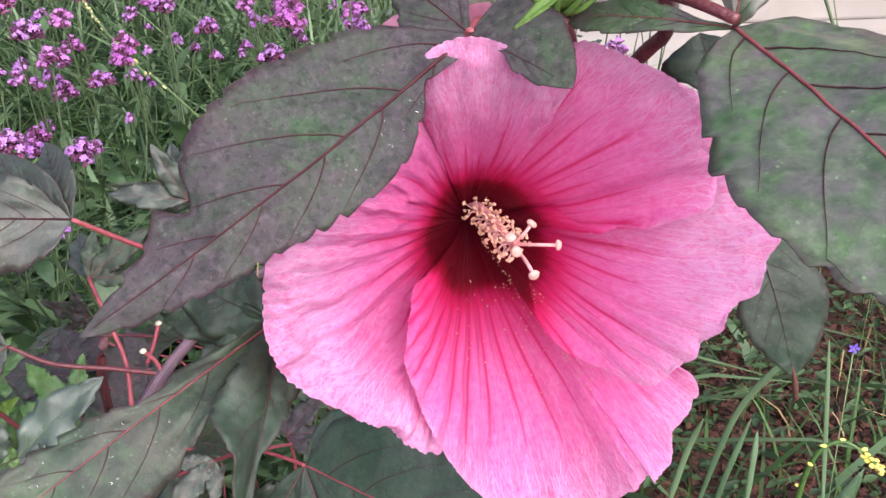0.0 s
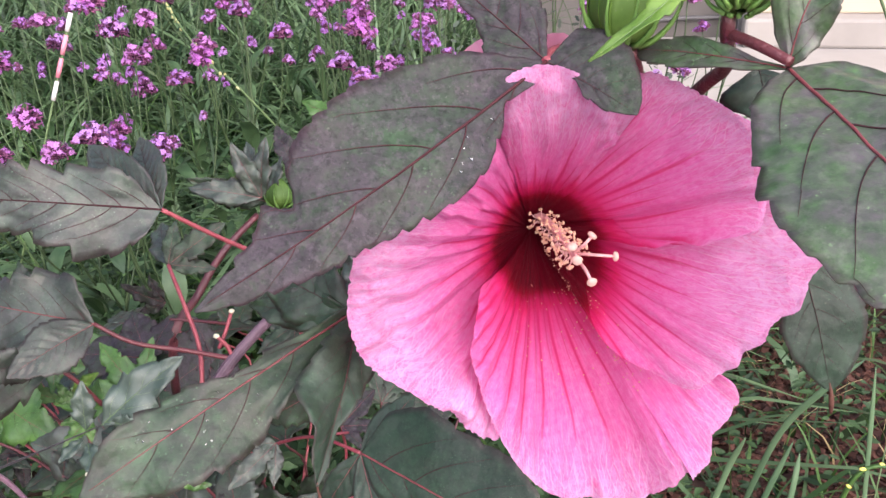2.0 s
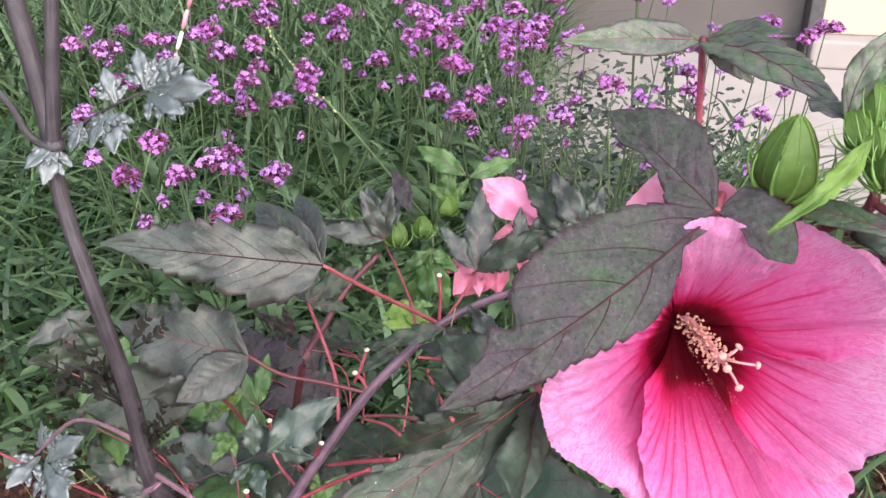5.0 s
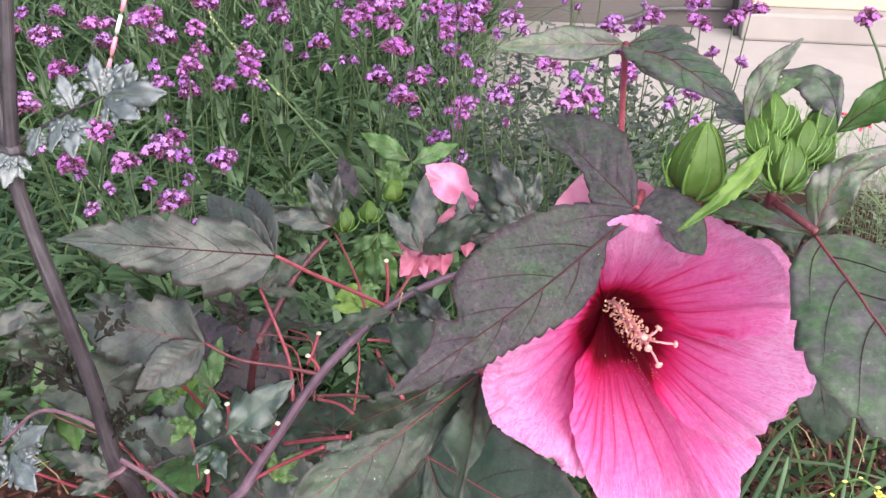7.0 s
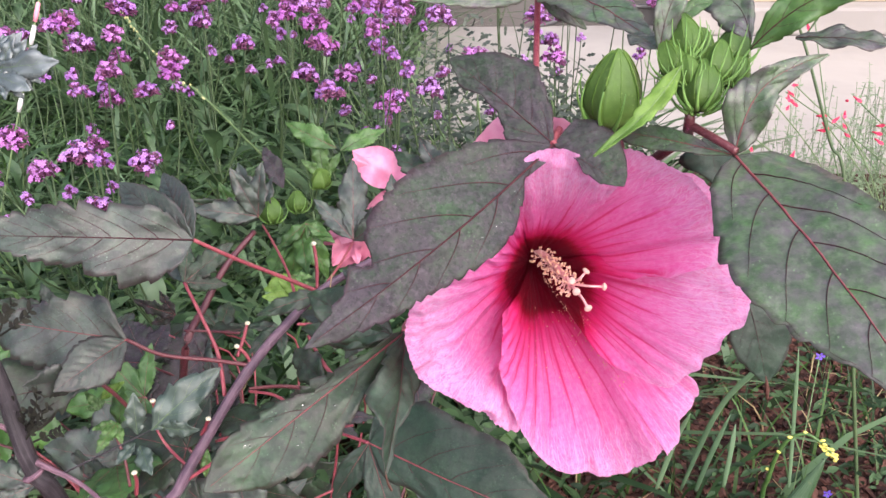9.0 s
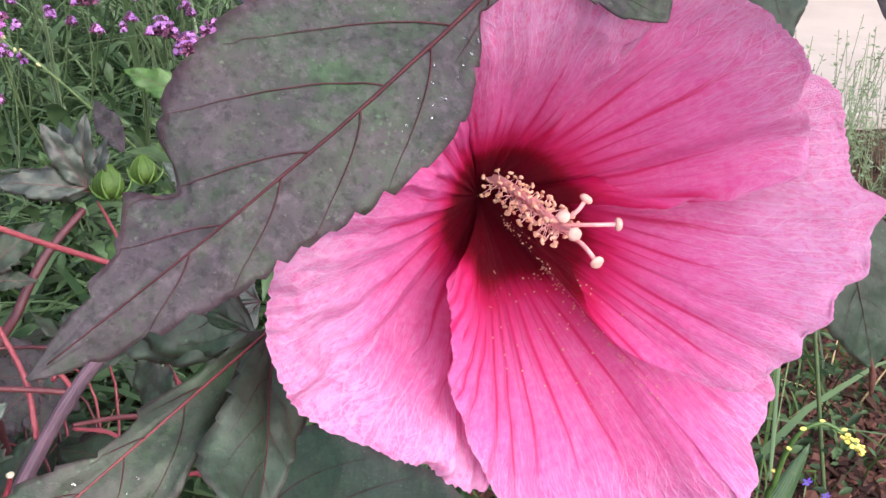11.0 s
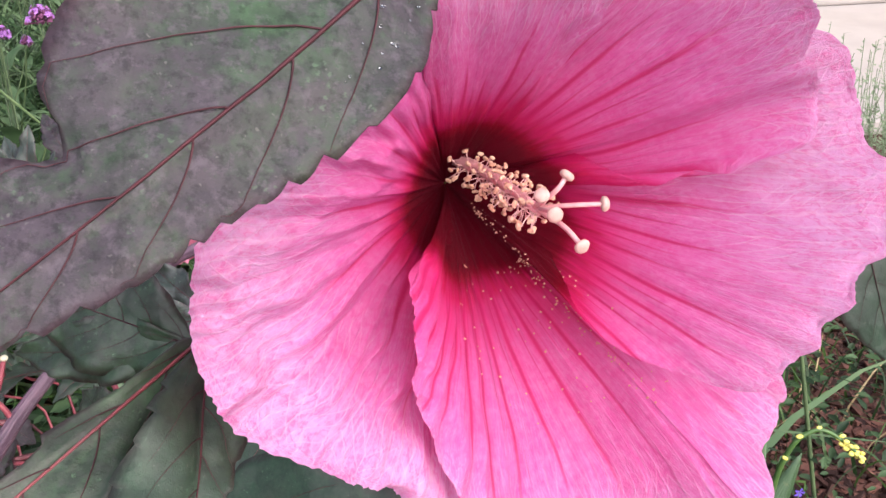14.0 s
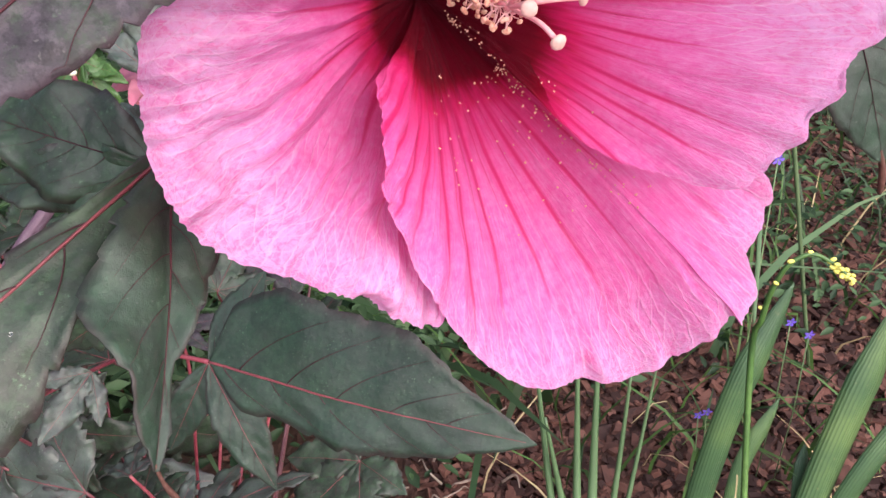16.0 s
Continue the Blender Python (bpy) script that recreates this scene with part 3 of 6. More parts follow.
    def veins(self, geo, side_geo, count=5, thick=0.0065, end=0.97):
        n = self.n
        L = self.len
        ts = np.linspace(0.0, end, 60)
        pts = np.array([self.at(t, 0.0) for t in ts]) + n * 0.00025
        geo.tube(pts, thick * 0.8 * L * (1 - 0.85 * ts), 6)
        for side in (-1, 1):
            for i in range(count):
                t0 = 0.05 + 0.80 * (i + (0.35 if side > 0 else 0.0)) / count
                k = np.linspace(0, 1, 34)
                ww = self.edge(min(t0 + 0.1, 0.95), side)
                run = min(0.30, 1.1 * ww / L + 0.07, 0.97 - t0)
                even = np.mean([self.width(t0 + run * f, side) for f in (0.2, 0.4, 0.6, 0.8, 1.0)])
                taus = t0 + run * (0.55 * k + 0.45 * k * k)
                pts = np.array([self.at(t, side * min(0.95, 0.93 * q ** 0.9 * even / max(self.width(t, side), 0.001))) for t, q in zip(taus, k)]) + n * 0.00036
                side_geo.tube(pts, thick * L * 0.38 * (1 - 0.8 * k) * (1 - 0.5 * t0), 5)


def leaf(parent, mat, lobes, label="", rib=None, count=5, thick=0.0004, name="leaf", rows=70, cols=6, rib_thick=0.0054):
    g, v, w = Geo(), Geo(), Geo()
    for lo in lobes:
        lo.count = count
        lo.fill(g, rows, cols)
        lo.veins(v, w, count, rib_thick)
    ob = part(name, g, mat, parent, label, thick=thick)
    part("midrib", v, rib or RIB_RED, ob)
    part("venation", w, VEIN_DUSK if rib in (None, RIB_RED, RIB_DARK) else rib, ob)
    return ob


OVAL = [0.0, 0.10, 0.19, 0.25, 0.28, 0.28, 0.25, 0.20, 0.14, 0.07, 0.0]
LANCE = [0.0, 0.06, 0.11, 0.14, 0.155, 0.155, 0.14, 0.115, 0.08, 0.04, 0.0]
SLIM = [0.0, 0.03, 0.05, 0.06, 0.058, 0.052, 0.045, 0.035, 0.022, 0.012, 0.0]
TAPER = [0.0, 0.05, 0.09, 0.115, 0.12, 0.115, 0.10, 0.08, 0.055, 0.027, 0.0]


def simple(base, tip, wide=OVAL, face=VIEW, **k):
    return Lobe(base, tip, face, wide, wide, **k)


def palmate(base, tip, side=0.75, spread=52, wide=LANCE, face=VIEW, lobes=3, **k):
    """The lobes of a hand-shaped leaf round its base; the middle one ends at tip."""
    b, c = Vector(base), Vector(tip) - Vector(base)
    n = Vector(face)
    n = (n - c.normalized() * n.dot(c.normalized())).normalized()
    out = []
    angles = [0] + [s * spread * (j + 1) for j in range((lobes - 1) // 2) for s in (1, -1)]
    for j, a in enumerate(angles):
        d = Matrix.Rotation(radians(a), 3, n) @ c * (1.0 if j == 0 else side ** ((j + 1) // 2))
        out.append(Lobe(base, b + d, n, wide, wide, seed=j * 1.7 + b.x * 9, **k))
    return out


def pinnate(base, tip, pairs=3, face=VIEW, seed=0.0, side_wide=LANCE):
    """A deeply cut leaf: a middle lobe with pairs of toothed side lobes."""
    b, c = Vector(base), Vector(tip) - Vector(base)
    n = Vector(face)
    n = (n - c.normalized() * n.dot(c.normalized())).normalized()
    wide = [0.0, 0.04, 0.06, 0.07, 0.09, 0.13, 0.16, 0.15, 0.11, 0.05, 0.0]
    out = [Lobe(b, b + c, n, wide, wide, teeth=7, bite=0.30, fold=0.2, wave=0.02, seed=seed)]
    for i in range(pairs):
        for s in (1, -1):
            p = b + c * (0.12 + 0.46 * i / pairs + (0.05 if s > 0 else 0))
            d = Matrix.Rotation(radians(s * (58 - 7 * i)), 3, n) @ c * (0.50 - 0.07 * i)
            out.append(Lobe(p, p + d, n, side_wide, side_wide, teeth=4, bite=0.30, fold=0.28, wave=0.05, seed=seed + i * 1.3 + s))
    return out


def sprig(parent, a, b, count, size, mat, seed, name="leaflet"):
    """A thin twig with narrow leaflets on both sides, each an object of its own."""
    rng = random.Random(seed)
    a, b = Vector(a), Vector(b)
    line = curve([a, (a + b) / 2 + Vector((rng.uniform(-1, 1), 0, rng.uniform(0, 1))) * 0.004, b], 6)
    twig = part("twig", Geo().tube(line, np.linspace(0.0009, 0.0004, len(line)), 5), mat, parent)
    for i in range(count):
        p = Vector(line[int((0.25 + 0.75 * i / count) * (len(line) - 1))])
        for s in (1, -1):
            d = Matrix.Rotation(s * rng.uniform(0.5, 1.0), 3, Vector(VIEW)) @ (b - a).normalized() * size * rng.uniform(0.6, 1.1)
            g = Geo()
            simple(p, p + d + Vector((0, rng.uniform(-0.3, 0.3) * size, 0)), LANCE, VIEW + np.array((rng.uniform(-0.8, 0.8), 0, rng.uniform(-0.6, 0.6))), teeth=2, bite=0.3, fold=0.3, wave=0.03, seed=i).fill(g, 7, 2)
            part(name, g, mat, twig)


# ---- ground, paving, wall ----
def ground():
    nx, ny = 90, 90
    xs = np.sign(np.linspace(-1, 1, nx)) * np.abs(np.linspace(-1, 1, nx)) ** 3 * 60
    ys = 1.2 + np.sign(np.linspace(-1, 1, ny)) * np.abs(np.linspace(-1, 1, ny)) ** 3 * 60
    pts = np.array([[(x, y, 0.025 * wobble((x, y, 0), 2.1) + 0.012 * wobble((x, y, 0), 9.0) if abs(x) < 5 and y < 2.3 else -0.02) for x in xs] for y in ys])
    solid("ground", Geo().grid(pts), SOIL, "dark reddish garden soil under bark mulch", "soil", "structure")


ground()


def box(geo, x0, x1, y0, y1, z0, z1):
    v = [(x, y, z) for z in (z0, z1) for y in (y0, y1) for x in (x0, x1)]
    geo.put(v, [[0, 2, 3, 1], [4, 5, 7, 6], [0, 1, 5, 4], [2, 6, 7, 3], [0, 4, 6, 2], [1, 3, 7, 5]])
    return geo


def block(name, x0, x1, y0, y1, z0, z1, mat, label, category, bevel=0.01, parent=None):
    me = box(Geo(), x0, x1, y0, y1, z0, z1).mesh(name, mat)
    me.polygons.foreach_set("use_smooth", [False] * len(me.polygons))
    ob = new(name, me)
    if bevel:
        m = ob.modifiers.new("edge", "BEVEL")
        m.width, m.segments = bevel, 2
    if parent:
        ob.parent = parent
        ob.matrix_parent_inverse = place_of(parent).inverted()
        return tagged(ob, label)
    return tagged(ob, label, category, kind="structure")


block("pavement", 0.10, 7.0, 2.55, 4.30, -0.05, 0.03, PAVING, "pale beige concrete path beside the flower bed", "path", 0.012)
block("pavement_2", -0.45, 0.095, 2.75, 4.30, -0.05, 0.025, PAVING, "pale beige concrete path behind the verbena", "path", 0.012)
block("wall_ledge", 0.72, 7.0, 4.08, 4.30, 0.03, 0.16, PAVING, "pale concrete ledge at the foot of the wall", "ledge", 0.015)
block("wall_north", 0.76, 7.0, 4.20, 4.45, 0.16, 3.2, WALL, "smooth cream rendered wall", "wall", 0.01)
block("wall_panel", -7.0, 0.70, 4.30, 4.45, 0.0, 3.2, PANEL, "dull grey-brown panelled wall", "wall", 0.01)
block("wall_post", 0.70, 0.76, 4.16, 4.30, 0.03, 3.2, DARK_METAL, "dark metal corner post of the wall", "post", 0.006)

pipe = Geo().tube(curve([(0.0, 4.27, 0.002), (0.20, 4.27, 0.055), (0.36, 4.27, 0.113), (0.68, 4.27, 0.130)], 6), 0.011, 8)
solid("wall_pipe", pipe, DARK_METAL, "dark pipe along the foot of the grey wall", "pipe", "structure")

# ---- the large hibiscus ----
hibiscus = thing("hibiscus_plant", (-0.05, 0.60, 0.0), "bronze-leaved hibiscus shrub with one wide pink flower", "shrub")
FLOWER = look((0.0196, 0.2888, 0.8621), (-0.0754, 1.1743, 0.4072), -3.4)
BASE = np.array([-0.007, 0.007, -0.088])


def polar(rows):
    return np.array([(r * 0.01 * math.cos(radians(a)), r * 0.01 * math.sin(radians(a)), z * 0.01) for a, r, z in rows])


def petal(rim, seed, bowl=1.25, pleat=1.0, crumple=1.0, pale=1.0):
    """A petal from the throat to its rim: rim rows are bearing in degrees, reach and lift in centimetres.
    pleat: how deep the veins lie; crumple: how creased the blade is between them; pale: how early it pales outwards."""
    line = curve(polar(rim), 14)
    axis = np.array((0.22, -0.29, 0.93))
    rel = line - BASE
    high = rel @ axis
    flat = rel - high[:, None] * axis
    cols, rows = len(line), 96
    bear = np.unwrap(np.arctan2(flat[:, 1], flat[:, 0]))
    s = np.linspace(0.004, 1, rows)
    pts, uvs = np.zeros((rows, cols, 3)), np.zeros((rows, cols, 2))
    for i, q in enumerate(s):
        rise = 1 - (1 - q) ** bowl
        p = BASE + flat * q + high[:, None] * rise * axis
        for j in range(cols):
            r = np.linalg.norm(flat[j])
            w = bear[j]
            k = q * r
            u = w / 1.25 + seed * 0.37 + 0.045 * noise.noise(Vector((w * 2.4, q * 2.2, seed))) + 0.010 * noise.noise(Vector((w * 7, q * 6, seed)))
            # the blade lies in pleats, a vein in each valley
            f = abs(2 * ((u * 7.0) % 1.0) - 1)
            deep = q * max(0.0, 1 - 0.75 * q) * (0.7 + 0.6 * noise.noise(Vector((w * 3, 0.3, seed))))
            lift = pleat * 0.0052 * deep * (f ** 1.1 - 0.5)
            lift += 0.0034 * noise.noise(Vector((w * 2.6 + seed, q * 2.6, seed))) * q
            lift += 0.0022 * crumple * noise.noise(Vector((w * 8 + seed, q * 6.0, seed * 2))) * q
            ridge = 0.35 - abs(noise.noise(Vector((w * 6 + 2.5 * q + seed, q * 5.0 - w, seed * 2))))
            lift += 0.0026 * crumple * ridge * q * max(0.0, min(1.0, 3 * q - 0.9))
            lift += 0.0010 * crumple * noise.noise(Vector((w * 24 + seed, q * 9.0, seed * 3))) * q
            lift += 0.0011 * math.sin(w * 30 + seed * 3 + 5 * noise.noise(Vector((w * 5, seed, 0.3)))) * max(0.0, q - 0.84) * 5.0
            p[j] = p[j] + axis * lift
            # a finely notched rim
            if q > 0.985:
                p[j] = p[j] - flat[j] / r * 0.0018 * abs(noise.noise(Vector((w * 40, seed, 1.0))))
            v = k / 0.092
            rim_pale = min(1.0, max(0.0, (v - 0.42) / 0.3))
            uvs[i, j] = (u, v if v < 0.34 else 0.34 + (v - 0.34) * pale + rim_pale * (4.0 * max(0.0, q - 0.965) + 0.22 * max(0.0, (q - 0.72) / 0.28) ** 2))
        pts[i] = p
    return Geo().grid(pts, uvs)


RIM_TOP = [(126.0, 3.32, -6.30), (119.9, 4.57, -4.10), (121.1, 5.37, -1.70), (118.2, 6.03, 0.10), (112.9, 6.40, 1.10), (104.2, 6.57, 1.40), (95.7, 6.59, 1.40),
           (85.3, 6.31, 1.10), (73.3, 6.09, 0.50), (61.8, 5.87, 0.30), (63.3, 5.26, -0.40), (72.1, 4.56, -2.10), (80.8, 3.72, -4.50)]
RIM_UPPER = [(81.3, 4.31, -7.30), (75.6, 5.76, -4.90), (68.5, 7.14, -2.30), (66.2, 7.50, -0.70), (59.9, 7.70, -0.20), (49.1, 8.02, -0.10), (38.2, 8.49, -0.10), (28.1, 8.60, -0.20),
             (20.6, 8.33, -0.50), (14.1, 8.82, -1.50), (8.2, 8.50, -1.70), (5.2, 7.95, -1.90), (3.4, 6.91, -2.30), (1.1, 6.06, -2.30), (3.3, 5.42, -2.90), (2.7, 5.01, -2.90), (-0.6, 4.30, -3.30), (6.5, 3.65, -4.20), (18.9, 3.16, -5.20), (31.0, 3.22, -7.30)]
RIM_RIGHT = [(37.3, 3.49, -8.50), (38.8, 7.11, -6.90), (39.0, 9.24, -3.70), (34.0, 9.85, -3.20), (27.3, 9.99, -3.00), (20.3, 10.63, -2.80), (11.7, 10.46, -2.50), (3.2, 10.30, -2.00),
             (-0.2, 10.75, -1.50), (-5.0, 10.51, -1.30), (-12.1, 10.05, -0.90), (-18.6, 9.41, -0.50), (-26.4, 8.93, -0.50), (-35.4, 8.62, -0.80), (-45.2, 8.16, -1.40), (-50.2, 6.98, -2.40), (-58.4, 5.34, -2.90), (-59.5, 3.95, -3.70), (-46.1, 2.60, -5.10)]
RIM_LOWER = [(-38.5, 2.71, -7.10), (-37.3, 5.99, -6.70), (-38.0, 8.86, -5.70), (-34.6, 9.95, -4.50), (-38.4, 10.95, -4.40), (-46.8, 10.99, -3.70), (-53.3, 11.29, -2.70), (-56.6, 11.48, -2.20), (-56.9, 11.14, -2.40),
             (-60.5, 11.40, -2.70), (-67.7, 11.82, -3.70), (-76.4, 11.64, -4.20), (-85.4, 11.04, -3.70), (-92.8, 10.13, -2.90), (-99.6, 8.96, -2.00), (-108.0, 7.57, -1.30), (-117.0, 6.37, -0.90), (-125.1, 5.59, -0.70),
             (-130.8, 4.60, -0.70), (-143.0, 3.69, -2.40), (-143.4, 2.69, -3.90), (-135.4, 1.74, -5.40)]
RIM_LEFT = [(-128.4, 1.53, -7.70), (-118.8, 4.04, -5.50), (-103.8, 6.70, -3.40), (-101.4, 8.67, -2.40), (-104.6, 8.89, -2.10), (-112.7, 8.62, -1.40), (-116.2, 8.37, -1.20), (-123.9, 8.41, -0.70), (-129.6, 8.53, -0.40),
            (-138.2, 9.00, -0.40), (-144.9, 9.15, -0.20), (-154.7, 8.86, 0.40), (-162.9, 8.37, 0.90), (-172.6, 7.68, 1.70), (179.4, 6.37, 1.10), (166.6, 5.52, 0.50), (149.2, 4.93, -0.10), (129.2, 5.47, -0.70),
            (117.2, 6.04, -1.30), (116.1, 4.95, -5.10), (113.5, 3.34, -7.70)]


def in_flower(p):
    return np.array(FLOWER @ Vector(p))


def main_flower():
    core = Geo()
    back = [in_flower(BASE + np.array((0.22, -0.29, 0.93)) * d) for d in (-0.050, -0.036, -0.020, -0.012, -0.007)]
    core.tube(back, [0.0035, 0.006, 0.010, 0.008, 0.003], 12)
    flower = part("flower", core, BUD_GREEN, hibiscus, "wide open pink hibiscus flower with dark red eye")
    dust, dust_rng = Geo(), random.Random(77)
    # pale carries each petal's own pink and part of the shade it lies in
    for rim, seed, bowl, pleat, crumple, pale in ((RIM_LEFT, 0.3, 1.35, 2.8, 2.8, 1.2), (RIM_LOWER, 1.1, 1.35, 1.7, 1.5, 0.58), (RIM_RIGHT, 2.3, 1.15, 1.0, 1.0, 1.45), (RIM_UPPER, 3.4, 1.15, 1.0, 1.1, 0.78), (RIM_TOP, 4.2, 1.35, 1.8, 1.2, 1.6)):
        sheet = petal(rim, seed, bowl, pleat, crumple, pale)
        part("petal", sheet, PETAL, flower, "crinkled bright pink petal with red veins", at=FLOWER)
        if rim in (RIM_LOWER, RIM_RIGHT):
            cloth = sheet.v[0].reshape(96, -1, 3)
            n = cloth.shape[1]
            for k in range(230 if rim is RIM_LOWER else 90):
                i = int(96 * (0.24 + 0.42 * dust_rng.random() ** 1.6))
                j = int(n * (dust_rng.triangular(0.02, 0.75, 0.22) if rim is RIM_LOWER else dust_rng.uniform(0.80, 0.99)))
                q = cloth[i, min(j, n - 1)] + np.array((dust_rng.uniform(-1, 1), dust_rng.uniform(-1, 1), 0.6)) * 0.0005
                dust.ball(q, dust_rng.uniform(0.00018, 0.00038), (dust_rng.uniform(-1, 1), 0.4, 0.3), 1.3, 4, 5)
    part("pollen", dust, POLLEN, flower, "grains of fallen orange pollen", at=FLOWER, kind="stuff")
    # the column with its stamens
    lo, hi = polar([(113.5, 1.67, -8.10)])[0], polar([(-30.7, 1.29, -3.70)])[0]
    rng = random.Random(5)
    k = np.linspace(0, 1, 12)
    spine = lo + (hi - lo) * k[:, None] + np.array((0.0012, 0.0012, 0))[None] * np.sin(k * 3.1)[:, None]
    part("column", Geo().tube(spine, 0.0024 - 0.0010 * k, 10), COLUMN, flower, "pink tube of joined stamens", at=FLOWER)
    g = Geo()
    g.tube([(0, 0, 0), (0.0006, 0, 0.003), (0.0, 0.0006, 0.0052)], [0.00024, 0.00017, 0.00014], 5)
    g2 = Geo().ball((0, 0, 0.0056), 0.00062, (1, 0.3, 0.2), 1.4, 6, 7)
    g2.ball((0.0005, 0.0004, 0.0058), 0.00055, (0.2, 1, 0.1), 1.3, 5, 6)
    fil, ant = g.mesh("filament", FILAMENT), g2.mesh("anther", ANTHER)
    ax = Vector(hi - lo).normalized()
    for i in range(112):
        f = 0.16 + 0.84 * (i / 112) ** 0.9
        a = i * 2.39996 + rng.uniform(-0.2, 0.2)
        side = ax.orthogonal().normalized()
        out = (Matrix.Rotation(a, 3, ax) @ side + ax * rng.uniform(-0.1, 0.35 + 0.5 * f)).normalized()
        p = Vector(lo + (hi - lo) * f)
        m = FLOWER @ Matrix.Translation(p) @ out.to_track_quat("Z", "Y").to_matrix().to_4x4() @ Matrix.Rotation(rng.uniform(0, 6), 4, "Z") @ Matrix.Scale(rng.uniform(0.85, 1.25) * (1 + 0.35 * max(0.0, f - 0.6)), 4)
        part("filament", fil, None, flower, at=m)
        part("anther", ant, None, flower, at=m)
    for tip in polar([(-45.0, 2.41, -1.90), (-11.7, 2.81, -2.90), (8.8, 1.74, -2.90), (-17.4, 0.90, -2.50), (-38.3, 1.34, -2.00)]):
        mid = (hi + tip) / 2 + np.array((0.0, 0.0006, 0.003))
        line = curve([hi - (hi - lo) * 0.06, mid, tip], 8)
        ob = part("style", Geo().tube(line, 0.00072, 8), STYLE, flower, at=FLOWER)
        d = tip - mid
        d = d / np.linalg.norm(d)
        # a cap, flat below and domed above, downy all over
        cap = [(-0.0011, 0.0007), (-0.0010, 0.0014), (-0.0006, 0.00205), (0.0000, 0.00225), (0.0006, 0.0020), (0.0011, 0.0014), (0.0013, 0.0006)]
        head = Geo().tube([tip + d * h for h, _ in cap], [r for _, r in cap], 16)
        head.v[-1] = head.v[-1] + np.array([[0.00016 * noise.noise(Vector(q) * 2600 + Vector((k, 3, 1))) for k in range(3)] for q in head.v[-1]])
        part("stigma", head, STIGMA, ob, "round cream stigma", at=FLOWER)
    return flower


flower = main_flower()


def stem(points, r0, r1, mat, parent=None, name="stem", label="", sides=10, steps=8, knots=0.0):
    line = curve(points, steps)
    k = np.linspace(0, 1, len(line))
    rad = r0 + (r1 - r0) * k
    if knots:
        rad = rad * (1 + knots * np.array([max(0.0, math.sin(x * 40)) ** 8 for x in k]))
    return part(name, Geo().tube(line, rad, sides), mat, parent or hibiscus, label)


# bronze three-lobed leaf over the flower
A0 = (0.013, 0.313, 0.926)
LOBE_A = Lobe(A0, (-0.101, 0.218, 0.862), VIEW, [0.000, 0.021, 0.017, 0.013, 0.052, 0.086, 0.105, 0.116, 0.117, 0.115, 0.111, 0.100, 0.088, 0.084, 0.081, 0.072, 0.062, 0.050, 0.036, 0.020, 0.000],
         [0.000, 0.049, 0.096, 0.131, 0.162, 0.181, 0.199, 0.210, 0.220, 0.221, 0.216, 0.208, 0.196, 0.168, 0.068, 0.112, 0.065, 0.045, 0.028, 0.014, 0.000], bow=0.02, arch=0.03, fold=-0.20, teeth=17, bite=0.085, seed=0.4, quilt=0.004)
leaf_a = leaf(hibiscus, LEAF_DARK, [
    LOBE_A,
    Lobe(A0, (0.048, 0.296, 0.911), VIEW, [0.000, 0.400, 0.422, 0.444, 0.466, 0.488, 0.497, 0.493, 0.490, 0.487, 0.483, 0.480, 0.469, 0.429, 0.389, 0.349, 0.308, 0.261, 0.190, 0.120, 0.000], [0.000, 0.002, 0.005, 0.007, 0.009, 0.010, 0.011, 0.012, 0.034, 0.071, 0.101, 0.103, 0.106, 0.108, 0.111, 0.113, 0.095, 0.071, 0.047, 0.024, 0.000], fold=0.1, teeth=5, seed=2.0),
    Lobe(A0, (-0.042, 0.353, 0.959), VIEW, [0.000, 0.043, 0.086, 0.129, 0.172, 0.182, 0.153, 0.123, 0.094, 0.070, 0.067, 0.063, 0.059, 0.069, 0.081, 0.094, 0.093, 0.070, 0.046, 0.023, 0.000], [0.000, 0.049, 0.098, 0.147, 0.182, 0.209, 0.237, 0.264, 0.292, 0.319, 0.316, 0.300, 0.283, 0.267, 0.251, 0.220, 0.183, 0.147, 0.111, 0.057, 0.000], fold=0.15, teeth=6, seed=3.0),
], "dark bronze-green hibiscus leaf with red midrib over the flower", RIB_DARK, rows=130, cols=10)

# dew on the leaf
DEW, _, _b = material("dew", 0.08, 0.2)
_b.inputs["Transmission Weight"].default_value, _b.inputs["IOR"].default_value = 1.0, 1.33


def dew(leaf_ob, lobe, spots, seed):
    rng = random.Random(seed)
    for t, x in spots:
        for _ in range(2):
            p = lobe.at(t + rng.uniform(-0.02, 0.02), max(-0.95, min(0.95, x + rng.uniform(-0.12, 0.12)))) + lobe.n * 0.0005
            part("dew_drop", Geo().ball(p, rng.uniform(0.00025, 0.0005), lobe.n, 0.5, 7, 9), DEW, leaf_ob)


dew(leaf_a, LOBE_A, [(0.22, 0.45), (0.26, 0.6), (0.30, 0.75), (0.33, 0.5), (0.36, 0.7), (0.40, 0.6), (0.20, 0.8), (0.30, 0.3)], 1)

# green and bronze leaf beside the flower
R0 = (0.097, 0.288, 0.931)
